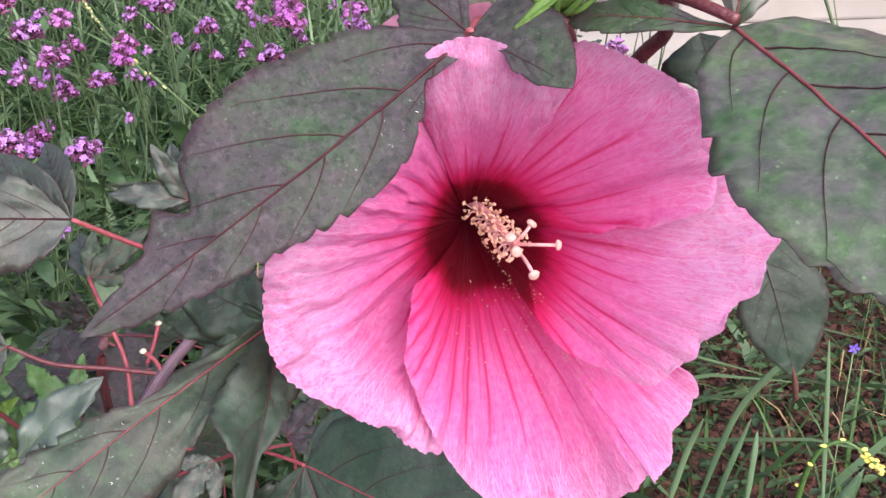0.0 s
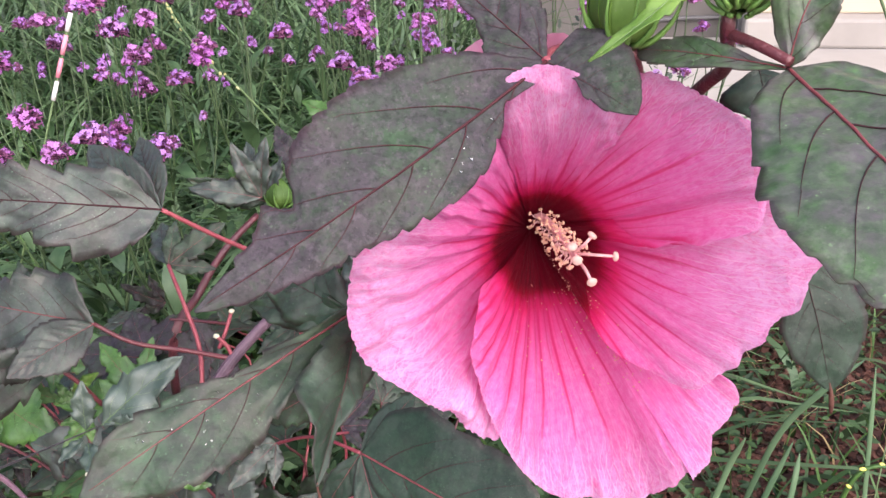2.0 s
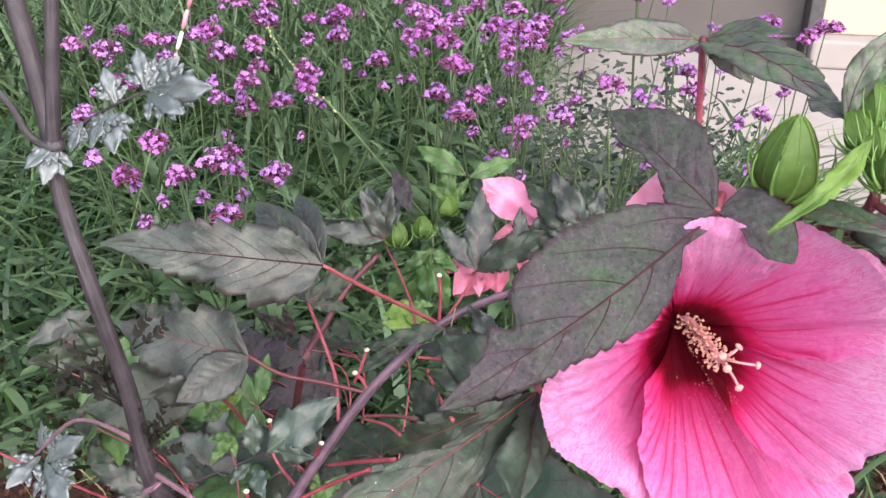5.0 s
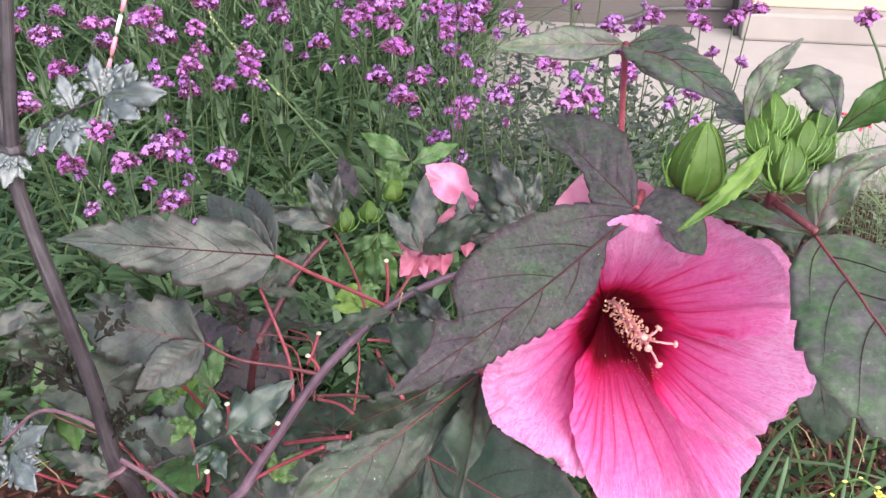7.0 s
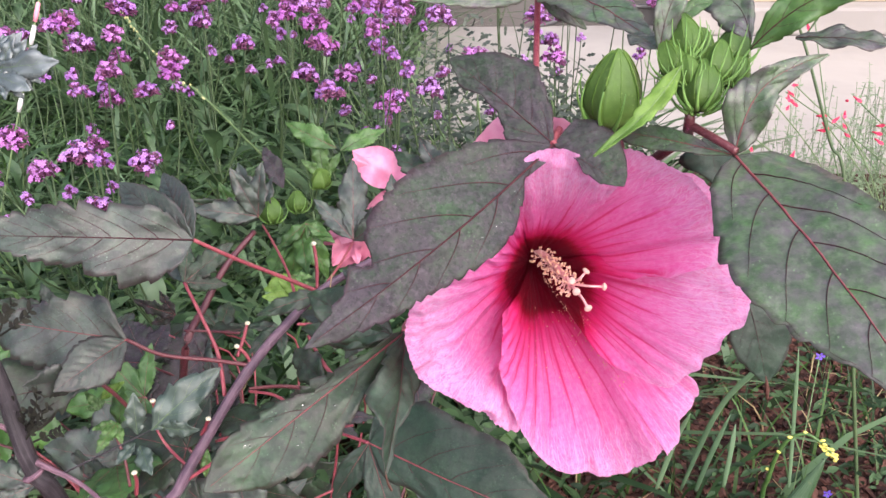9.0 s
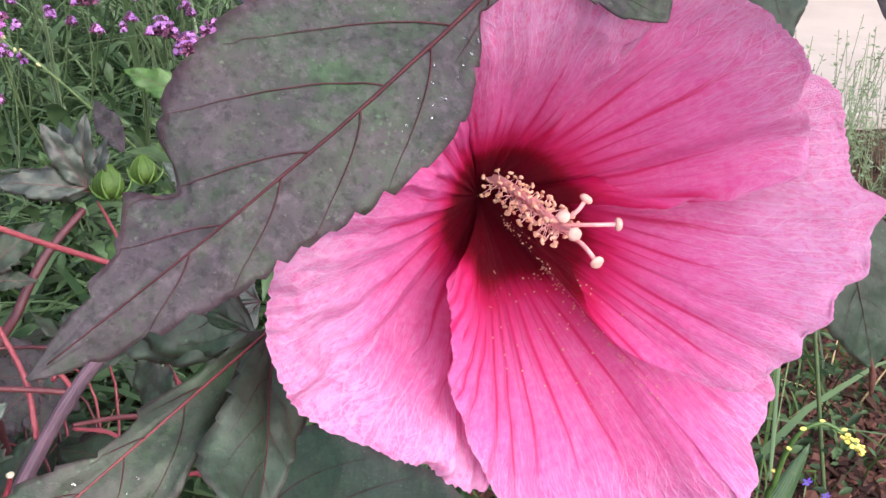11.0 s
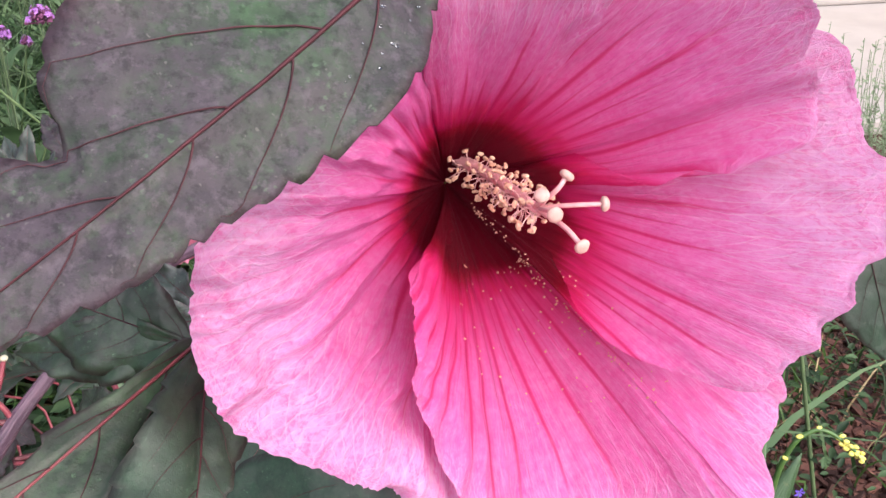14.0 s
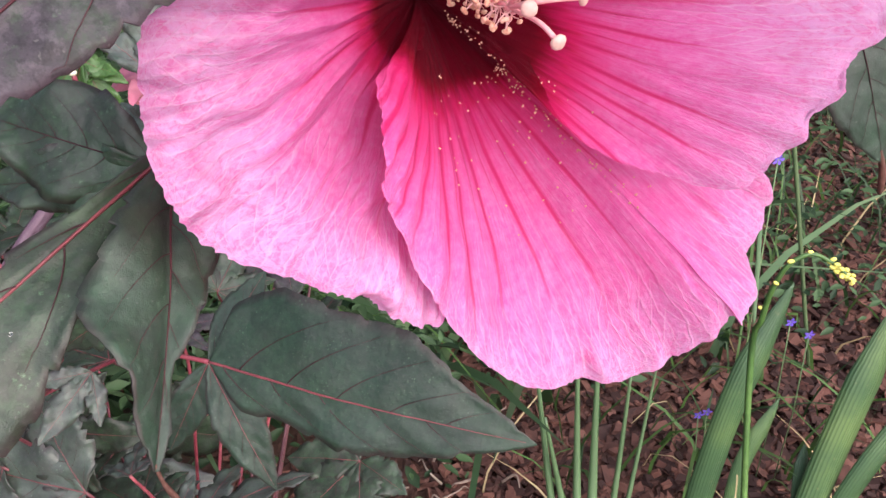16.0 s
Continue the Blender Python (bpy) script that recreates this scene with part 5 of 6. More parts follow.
# ---- buds ----
def swell(radius, q):
    """The girth of an egg-shaped bud that ends in a point."""
    return radius * math.sin(math.pi * min(1.0, q ** 0.78 * 0.98 + 0.02)) ** 0.62 * (1 - 0.22 * q)


def bud(base, tip, radius, mat=BUD_GREEN, bracts=11, label="plump green hibiscus bud in spiky bracts", reach=1.0):
    b, t = np.asarray(base, float), np.asarray(tip, float)
    ax = Vector(t - b)
    L = ax.length
    m = Matrix.Translation(b) @ ax.to_track_quat("Z", "Y").to_matrix().to_4x4()
    th = np.linspace(0, 2 * np.pi, 40, endpoint=False)
    rows = []
    for q in np.linspace(0.0, 1.0, 18):
        r = swell(radius, q)
        ridge = 1 + 0.26 * np.abs(np.cos(2.5 * th)) ** 5 * (1 - 0.3 * q)
        rows.append(np.stack([r * ridge * np.cos(th), r * ridge * np.sin(th), np.full(40, q * L)], -1))
    ob = part("bud", Geo().grid(np.array(rows), None, True), mat, hibiscus, label, at=m)
    seams = Geo()
    for i in range(10):
        a = i * np.pi / 5
        line = []
        for q in np.linspace(0.05, 0.97, 12):
            r = swell(radius, q) * (1.26 if i % 2 == 0 else 1.005)
            line.append((r * math.cos(a), r * math.sin(a), q * L))
        seams.tube(line, radius * (0.034 if i % 2 == 0 else 0.018), 5)
    part("seam", seams, LEAF_LIME, ob, "pale ribs of the bud", at=m)
    for i in range(bracts):
        a = i * 2 * np.pi / bracts + 0.2
        k = np.linspace(0, 1, 7)
        out = radius * (0.35 + 1.02 * reach * np.sin(k * 1.9) + 0.1 * i % 0.2)
        line = np.stack([out * np.cos(a + 0.2 * k), out * np.sin(a + 0.2 * k), L * (-0.02 + 0.62 * reach * k ** 1.3)], -1)
        part("bract", Geo().tube(line, radius * (0.105 - 0.085 * k), 6), BRACT, ob, at=m)
    return ob


bud((0.043, 0.328, 0.930), (0.044, 0.326, 0.972), 0.0138)
bud((0.081, 0.301, 0.948), (0.084, 0.316, 0.970), 0.0100)
for b, t, r in (((0.076, 0.322, 0.967), (0.074, 0.337, 0.987), 0.0082), ((0.072, 0.313, 0.961), (0.065, 0.326, 0.977), 0.0072), ((0.100, 0.327, 0.963), (0.104, 0.343, 0.980), 0.0080), ((0.089, 0.312, 0.959), (0.093, 0.324, 0.977), 0.0076),
                ((0.098, 0.317, 0.955), (0.106, 0.330, 0.969), 0.0066), ((0.084, 0.328, 0.964), (0.086, 0.340, 0.979), 0.0066), ((0.076, 0.306, 0.959), (0.074, 0.313, 0.973), 0.0056)):
    bud(b, t, 1.0 * r, bracts=12, label="small green hibiscus bud in spiky bracts", reach=1.15)
    stem([b, (np.array(b) + np.array((0.081, 0.310, 0.946))) / 2, (0.080, 0.309, 0.944)], 0.0011, 0.0016, STEM_GREEN, name="bud_stalk", steps=4)
bud((-0.275, 0.767, 0.654), (-0.280, 0.781, 0.682), 0.0125, label="small round green bud", bracts=7)
bud((-0.249, 0.785, 0.659), (-0.253, 0.797, 0.682), 0.0110, label="small round green bud", bracts=7)
bud((-0.226, 0.822, 0.680), (-0.234, 0.829, 0.696), 0.0105, LEAF_LIME, 4, "small yellow-green bud")
stem([(0.043, 0.328, 0.932), (0.050, 0.335, 0.915), (0.056, 0.404, 0.862)], 0.0016, 0.0022, STEM_MAROON, name="bud_stalk")

for mat, b, tips, wide in ((LEAF_GREY, (-0.168, 0.530, 0.705), ((-0.225, 0.520, 0.687), (-0.133, 0.515, 0.700), (-0.155, 0.505, 0.663)), TAPER), (LEAF_LIME, (-0.203, 0.620, 0.642), ((-0.248, 0.610, 0.652), (-0.233, 0.620, 0.667)), LANCE),
                           (LEAF_GREEN, (-0.230, 0.740, 0.668), ((-0.252, 0.725, 0.600), (-0.208, 0.725, 0.607), (-0.262, 0.730, 0.641), (-0.198, 0.730, 0.650)), LANCE),
                           (LEAF_ASH, (-0.276, 0.720, 0.685), ((-0.302, 0.725, 0.739), (-0.345, 0.710, 0.697), (-0.270, 0.735, 0.742)), LANCE)):
    leaf(hibiscus, mat, [Lobe(b, t, VIEW + np.array((0.3 * math.sin(31 * t[0]), 0, 0.2)), wide, wide, fold=0.2, teeth=6, bite=0.25, wave=0.04, arch=0.06, seed=9 * t[0]) for t in tips], rib=RIB_RED if mat is not LEAF_LIME else STEM_GREEN, rows=50, cols=5)
bud((-0.225, 0.800, 0.683), (-0.224, 0.800, 0.705), 0.0105, LEAF_LIME, 3, "small yellow-green bud")

# spent blooms
BROAD = [0.0, 0.40, 0.60, 0.66, 0.66, 0.60, 0.50, 0.38, 0.26, 0.13, 0.0]
for b, t, wide, mat in (((-0.000, 0.337, 0.898), (-0.011, 0.359, 0.931), BROAD, PINK_PALE), ((-0.185, 0.800, 0.730), (-0.120, 0.795, 0.688), OVAL, PINK_PALE), ((-0.185, 0.795, 0.722), (-0.128, 0.800, 0.694), LANCE, PINK_OLD),
                        ((-0.161, 0.770, 0.660), (-0.203, 0.760, 0.602), OVAL, PINK_OLD), ((-0.165, 0.772, 0.655), (-0.159, 0.765, 0.606), OVAL, PINK_OLD), ((-0.160, 0.775, 0.655), (-0.226, 0.762, 0.630), LANCE, PINK_PALE), ((-0.125, 0.805, 0.683), (-0.171, 0.779, 0.668), LANCE, PINK_OLD), ((-0.186, 0.771, 0.637), (-0.204, 0.735, 0.618), OVAL, PINK_OLD),
                        ((-0.186, 0.771, 0.637), (-0.174, 0.731, 0.622), LANCE, PINK_OLD), ((-0.134, 0.801, 0.656), (-0.133, 0.774, 0.629), OVAL, PINK_OLD)):
    g = Geo()
    Lobe(b, t, VIEW, wide, wide, fold=-0.5, teeth=4, bite=0.05, wave=0.05, seed=b[0] * 20, arch=0.12).fill(g, 24, 7)
    part("spent_petal", g, mat, hibiscus, "limp fading pink petal")


# ---- dark-stemmed plant with silvery leaves ----
dahlia = thing("dahlia_plant", (-0.36, 0.50, 0.0), "tall plant with blackish stem and silver-grey toothed leaves", "plant")
stem([(-0.36, 0.50, -0.02), (-0.355, 0.44, 0.35), (-0.347, 0.371, 0.605), (-0.353, 0.359, 0.655), (-0.363, 0.367, 0.723), (-0.376, 0.369, 0.800), (-0.395, 0.381, 0.877), (-0.391, 0.387, 0.928), (-0.383, 0.402, 1.013)], 0.0084, 0.0042, STEM_BLACK, dahlia, label="dark purplish-black stem", sides=12)
stem([(-0.393, 0.383, 0.898), (-0.400, 0.391, 0.919), (-0.406, 0.396, 0.952), (-0.414, 0.401, 0.995), (-0.430, 0.411, 1.049)], 0.0070, 0.0060, STEM_BLACK, dahlia, label="dark purplish-black branch", sides=12)
stem([(-0.393, 0.380, 0.902), (-0.407, 0.379, 0.911), (-0.417, 0.381, 0.929), (-0.429, 0.381, 0.943)], 0.0026, 0.0022, STEM_BLACK, dahlia, name="branch")
for line, r in (([(-0.355, 0.364, 0.674), (-0.372, 0.360, 0.693), (-0.412, 0.365, 0.693), (-0.452, 0.361, 0.656)], 0.0021), ([(-0.350, 0.359, 0.660), (-0.335, 0.355, 0.656), (-0.311, 0.347, 0.651), (-0.286, 0.334, 0.642)], 0.0024),
                ([(-0.392, 0.386, 0.906), (-0.359, 0.391, 0.926), (-0.332, 0.401, 0.938)], 0.0014), ([(-0.339, 0.360, 0.644), (-0.318, 0.377, 0.647), (-0.282, 0.407, 0.652)], 0.0010),
                ([(-0.373, 0.369, 0.710), (-0.397, 0.383, 0.721), (-0.440, 0.398, 0.719)], 0.0015)):
    stem(line, r, r * 0.55, STEM_PINK if r > 0.002 else STEM_BLACK, dahlia, name="leaf_stalk")
part("node_ring", Geo().tube([(-0.351, 0.356, 0.652), (-0.350, 0.356, 0.650)], 0.0087, 14), STEM_PINK, dahlia, "pale ring at the node")
SILVER = [((-0.332, 0.401, 0.938), (-0.340, 0.412, 0.959)), ((-0.332, 0.401, 0.938), (-0.316, 0.414, 0.955)), ((-0.331, 0.402, 0.938), (-0.291, 0.400, 0.943)), ((-0.332, 0.401, 0.936), (-0.305, 0.390, 0.930)), ((-0.354, 0.393, 0.928), (-0.343, 0.373, 0.909)),
          ((-0.355, 0.392, 0.927), (-0.356, 0.372, 0.912)), ((-0.350, 0.394, 0.930), (-0.360, 0.403, 0.948)), ((-0.371, 0.386, 0.920), (-0.376, 0.377, 0.905)), ((-0.391, 0.386, 0.905), (-0.402, 0.367, 0.895)), ((-0.391, 0.385, 0.904), (-0.391, 0.365, 0.887)),
          ((-0.443, 0.360, 0.652), (-0.414, 0.366, 0.674)), ((-0.443, 0.360, 0.652), (-0.412, 0.337, 0.642)), ((-0.447, 0.362, 0.656), (-0.455, 0.335, 0.650)), ((-0.445, 0.364, 0.660), (-0.455, 0.380, 0.671))]
TOOTHED = [((-0.292, 0.404, 0.650), (-0.292, 0.411, 0.681)), ((-0.290, 0.400, 0.642), (-0.274, 0.378, 0.636)), ((-0.282, 0.407, 0.652), (-0.235, 0.434, 0.688)), ((-0.276, 0.409, 0.654), (-0.245, 0.404, 0.657)), ((-0.294, 0.401, 0.644), (-0.302, 0.385, 0.638))]
for k, (b, t) in enumerate(SILVER + TOOTHED):
    if k >= len(SILVER):
        lobes = [simple(b, np.array(b) + 1.1 * (np.array(t) - np.array(b)), [0.68 * w for w in OVAL], VIEW + np.array((0.4 * math.sin(k * 2.3), 0, 0.4 * math.cos(k * 1.7))), teeth=5, bite=0.95, fold=0.35, wave=0.04, seed=k)]
        leaf(dahlia, LEAF_SAGE, lobes, "grey-green toothed leaf", STEM_GREEN, 4, rows=50, cols=5, rib_thick=0.006)
        continue
    leaf(dahlia, LEAF_SILVER, pinnate(b, np.array(b) + 1.15 * (np.array(t) - np.array(b)), 3 if k % 3 else 2, VIEW + np.array((0.3 * math.sin(k * 2.3), 0, 0.3 * math.cos(k * 1.7))), k * 1.1, LANCE),
         "silvery deeply cut leaf", STEM_GREEN, 3, rows=26, cols=3, rib_thick=0.006)
# dark finely divided leaflets at the nodes
SPRIGS = [((-0.371, 0.368, 0.714), (-0.428, 0.369, 0.741)), ((-0.372, 0.369, 0.716), (-0.412, 0.378, 0.752)), ((-0.374, 0.370, 0.720), (-0.393, 0.375, 0.753)), ((-0.370, 0.367, 0.712), (-0.419, 0.363, 0.728)), ((-0.380, 0.369, 0.720), (-0.387, 0.365, 0.743)),
          ((-0.353, 0.362, 0.686), (-0.356, 0.365, 0.713)), ((-0.351, 0.362, 0.686), (-0.339, 0.370, 0.719)), ((-0.349, 0.360, 0.682), (-0.327, 0.366, 0.708)), ((-0.346, 0.359, 0.678), (-0.320, 0.358, 0.691)), ((-0.349, 0.361, 0.684), (-0.340, 0.354, 0.711)),
          ((-0.351, 0.359, 0.680), (-0.329, 0.357, 0.702)), ((-0.355, 0.370, 0.764), (-0.345, 0.381, 0.782)), ((-0.354, 0.369, 0.762), (-0.333, 0.381, 0.778))]
for k, (a, b) in enumerate(SPRIGS):
    sprig(dahlia, a, b, 5, 0.009 if k < 5 else 0.007, FERN, 50 + k)


# ---- verbena ----
def floret_cloud(r, high, count, seed, size=0.0042):
    """A head of several tufts: five-petalled florets on top of each, dark calyces standing out all round and below."""
    rng = random.Random(seed)
    g, c = Geo(), Geo()
    tufts = [(Vector((0, 0, 0.25 * high)), 0.62)]
    for k in range(4 if r > 0.012 else 2):
        a = k * 6.2832 / (4 if r > 0.012 else 2) + rng.uniform(-0.5, 0.5)
        tufts.append((Vector((math.cos(a) * r * 0.62, math.sin(a) * r * 0.62, rng.uniform(-0.45, 0.15) * high)), rng.uniform(0.40, 0.60)))
    each = max(8, count // len(tufts))
    for mid, share in tufts:
        for i in range(each):
            f = (i + 0.5) / each
            pol = math.acos(1 - f * 1.0)
            az = i * 2.39996 + seed
            n = Vector((math.sin(pol) * math.cos(az), math.sin(pol) * math.sin(az), math.cos(pol)))
            n = (n + Vector((rng.uniform(-0.3, 0.3), rng.uniform(-0.3, 0.3), rng.uniform(-0.1, 0.4)))).normalized()
            p = mid + Vector((n.x * r, n.y * r, n.z * high)) * share * rng.uniform(0.75, 1.25)
            a = n.orthogonal().normalized()
            b = n.cross(a)
            tilt = rng.uniform(0, 6)
            c.tube([mid * 0.6 + (p - mid) * 0.3, p - n * 0.0035, p - n * 0.0002], [0.0006, 0.0012, 0.0011], 4)
            if rng.random() < 0.20 + 0.35 * f:
                continue  # not open yet
            for k in range(5):
                w = tilt + k * 1.2566
                d = a * math.cos(w) + b * math.sin(w)
                e = a * -math.sin(w) + b * math.cos(w)
                s = size * rng.uniform(0.75, 1.15)
                g.put([p, p + d * s * 0.6 + e * s * 0.33 + n * s * 0.15, p + d * s + n * s * 0.05, p + d * s * 0.6 - e * s * 0.33 + n * s * 0.15], [[0, 1, 2, 3]])
        for i in range(each // 2):  # bare calyces under the tuft
            az, low = rng.uniform(0, 6.28), rng.uniform(1.4, 2.2)
            q = mid + Vector((math.sin(low) * math.cos(az) * r, math.sin(low) * math.sin(az) * r, math.cos(low) * high)) * share * rng.uniform(0.8, 1.15)
            c.tube([mid * 0.5 - Vector((0, 0, 0.004)), (mid + q) / 2, q], [0.0006, 0.0012, 0.0011], 4)
    return g, c


HEADS = []
for k, (r, h, n) in enumerate(((0.020, 0.019, 84), (0.017, 0.016, 62), (0.013, 0.015, 44), (0.023, 0.016, 92), (0.010, 0.012, 30))):
    g, c = floret_cloud(r, h, n, 20 + k)
    HEADS.append((g.mesh("bloom", VERB_A if k % 2 == 0 else VERB_B), c.mesh("flower_head", VERB_CALYX)))
NARROW_LEAF = Geo()
simple((0, 0, 0), (0.085, 0, 0.012), TAPER, (0, 0, 1), teeth=6, bite=0.2, fold=0.3, arch=0.22, seed=1).fill(NARROW_LEAF, 12, 2)
NARROW_LEAF = NARROW_LEAF.mesh("leaf", VERB_LEAF)

NEAR_HEADS = [(-0.724, 1.198, 0.770), (-0.717, 1.233, 0.771), (-0.923, 1.253, 0.723), (-0.866, 1.186, 0.687), (-0.858, 1.066, 0.671), (-0.691, 0.980, 0.671), (-0.775, 0.954, 0.647), (-0.728, 0.951, 0.628), (-0.655, 0.973, 0.627), (-0.606, 0.990, 0.644), (-0.573, 0.990, 0.635),
              (-0.518, 1.001, 0.630), (-0.655, 1.222, 0.694), (-0.575, 1.281, 0.679), (-0.692, 1.345, 0.725), (-0.327, 1.336, 0.710), (-0.364, 1.355, 0.652), (-0.305, 1.252, 0.652), (-0.180, 1.287, 0.681), (-0.218, 1.281, 0.781), (-0.196, 1.326, 0.754),
              (-0.032, 1.245, 0.665), (0.003, 1.263, 0.668), (-0.023, 1.311, 0.680), (0.134, 1.315, 0.644), (0.176, 1.376, 0.643), (-0.601, 0.990, 0.561)]
FAR_HEADS = [(-0.923, 1.411, 0.705), (-0.671, 1.550, 0.686), (-0.778, 1.346, 0.650), (-0.654, 1.350, 0.622), (-0.499, 1.460, 0.677), (-0.436, 1.603, 0.717), (-0.415, 1.687, 0.661), (-0.314, 1.458, 0.623), (-0.258, 1.490, 0.665), (-0.203, 1.441, 0.762), (-0.121, 1.432, 0.724), (-0.219, 1.351, 0.605),
             (-0.221, 1.334, 0.575), (0.188, 1.486, 0.737), (0.246, 1.499, 0.743), (0.284, 1.562, 0.747), (0.193, 1.603, 0.744), (0.119, 1.677, 0.699), (-0.647, 1.120, 0.608), (-0.273, 1.408, 0.521), (0.012, 1.333, 0.610), (-0.722, 1.462, 0.741), (-0.625, 1.575, 0.719),
             (-0.498, 1.680, 0.671), (-0.407, 1.708, 0.698), (-1.079, 1.382, 0.695), (-0.164, 1.729, 0.668), (-0.735, 1.380, 0.597)]
ALL_HEADS = NEAR_HEADS + FAR_HEADS
rng = random.Random(8)
for k in range(90):  # more of the drift, further back
    y = rng.uniform(1.7, 4.0)
    ALL_HEADS.append((rng.uniform(-0.75 * y, 0.0 if y < 2.5 else -0.5), y, rng.uniform(0.55, 0.92)))
for k in range(34):  # the thick of the drift
    y = rng.uniform(1.30, 1.95)
    ALL_HEADS.append((rng.uniform(-0.95, 0.10) * (0.6 + 0.3 * y), y, rng.uniform(0.60, 0.78)))
order = sorted(ALL_HEADS, key=lambda p: (round(p[1] / 0.35), p[0]))
for i in range(0, len(order), 3):
    heads = order[i:i + 3]
    bx = sum(p[0] for p in heads) / len(heads) + rng.uniform(-0.05, 0.05)
    by = sum(p[1] for p in heads) / len(heads) + rng.uniform(-0.05, 0.10)
    low = min(p[2] for p in heads)
    plant = thing("verbena_plant", (bx, by, 0), "tall thin verbena with purple flower heads", "flower", "verbena drift")
    fork = np.array((bx + rng.uniform(-0.02, 0.02), by, low * rng.uniform(0.45, 0.6)))
    stem([(bx, by, -0.02), ((bx + fork[0]) / 2 + 0.01, by, fork[2] / 2), fork], 0.0030, 0.0022, STEM_LEAN, plant, label="square green stem", sides=5, steps=4)
    for p in heads:
        p = np.array(p)
        m = (fork + p) / 2 + np.array((0.2 * (p[0] - fork[0]), 0.2 * (p[1] - fork[1]), rng.uniform(-0.03, 0.0)))
        stem([fork, m, p - np.array((0, 0, 0.006))], 0.0020, 0.0011, STEM_LEAN, plant, name="branch", sides=5, steps=5)
        fl, hd = HEADS[rng.choice((0, 0, 1, 1, 2, 3, 4))]
        pos = Matrix.Translation(p) @ Euler((rng.uniform(-0.25, 0.25), rng.uniform(-0.25, 0.25), rng.uniform(0, 6))).to_matrix().to_4x4() @ Matrix.Scale(rng.uniform(1.05, 1.35), 4)
        ob = part("flower_head", hd, None, plant, "domed cluster of small purple florets", at=pos)
        part("bloom", fl, None, ob, at=pos)
        if rng.random() < 0.7:
            p2 = (Vector(m) + Vector(p)) / 2 + Vector((rng.uniform(-0.045, 0.045), rng.uniform(-0.03, 0.03), rng.uniform(0.0, 0.05)))
            stem([m, (m + np.array(p2)) / 2 + 0.004, p2], 0.0012, 0.0008, STEM_LEAN, plant, name="branch", sides=4, steps=4)
            fl, hd = HEADS[rng.choice((2, 4, 4))]
            pos = Matrix.Translation(p2) @ Matrix.Rotation(rng.uniform(0, 6), 4, "Z")
            ob = part("flower_head", hd, None, plant, at=pos)
            part("bloom", fl, None, ob, at=pos)
    for j in range(12):
        q = rng.uniform(0.25, 1.25)
        on = np.array((bx, by, fork[2] * q)) if q < 1 else fork + (np.array(heads[j % len(heads)]) - fork) * (q - 1)
        pos = Matrix.Translation(on) @ Matrix.Rotation(rng.uniform(0, 6.3), 4, "Z") @ Matrix.Rotation(rng.uniform(-0.9, 0.3), 4, "Y") @ Matrix.Scale(rng.uniform(0.6, 1.5), 4)
        part("leaf", NARROW_LEAF, None, plant, at=pos)


tall = thing("verbena_plant", (0.56, 0.95, 0), "single tall verbena with a dark stem beside the path", "flower", "verbena drift")
stem([(0.56, 0.95, -0.02), (0.464, 1.05, 0.553), (0.434, 1.08, 0.642), (0.384, 1.11, 0.776), (0.353, 1.127, 0.836)], 0.0030, 0.0016, STEM_LEAN, tall, label="dark green stem", sides=6)
stem([(0.384, 1.11, 0.776), (0.43, 1.13, 0.845), (0.47, 1.15, 0.90)], 0.0014, 0.0009, STEM_LEAN, tall, name="branch", sides=5)
for p, size, kind_of in (((0.353, 1.127, 0.842), 1.0, 1), ((0.47, 1.15, 0.905), 0.9, 4)):
    fl, hd = HEADS[kind_of]
    ob = part("flower_head", hd, None, tall, "domed cluster of small purple florets", at=Matrix.Translation(p) @ Matrix.Scale(size, 4))
    part("bloom", fl, None, ob, at=Matrix.Translation(p) @ Matrix.Scale(size, 4))

# ---- grass, weeds, mulch ----
def blades(count, box_, height, width, lean, seed, keep=lambda x, y: True, segs=5):
    """Arching narrow blades rooted over a stretch of ground."""
    rng = np.random.default_rng(seed)
    g = Geo()
    k = np.linspace(0, 1, segs)
    for _ in range(count):
        x, y = rng.uniform(box_[0], box_[1]), rng.uniform(box_[2], box_[3])
        if not keep(x, y):
            continue
        h = rng.uniform(*height)
        a, s = rng.uniform(0, 2 * np.pi), rng.uniform(*lean)
        d = np.array((np.cos(a), np.sin(a), 0))
        e = np.array((-np.sin(a), np.cos(a), 0)) if rng.random() < 0.7 else d
        spine = np.array((x, y, 0.0)) + d * (s * h * k ** 1.8)[:, None] + np.array((0, 0, 1)) * (h * (k - 0.45 * s * k ** 2.5))[:, None]
        w = rng.uniform(*width) * (1 - k ** 2.2) + 0.0003
        pts = np.stack([spine - e * w[:, None], spine + e * w[:, None]], 1)
        g.grid(pts)
    return g


def in_bed(x, y):
    if x < -0.5 and y < 1.3 and (x * 53.1 + y * 29.7) % 1.0 < 0.55:
        return False
    if x > 0.12 and y < 1.9:
        return (x * 37.7 + y * 17.3) % 1.0 < 0.12
    return y < 2.5 + 0.15 * math.sin(x * 9) or x < -0.45


solid("grass", blades(2800, (-2.3, 0.35, 1.0, 4.2), (0.16, 0.50), (0.0018, 0.0050), (0.3, 1.2), 1, in_bed), GRASS, "long green grassy foliage under the verbena", "grass", "stuff")
solid("meadow_leaves", blades(6500, (-2.1, 0.5, 0.95, 4.1), (0.12, 0.48), (0.005, 0.013), (0.6, 1.6), 2, in_bed), GRASS_GREY, "broad grey-green verbena leaves low in the drift", "foliage", "stuff")
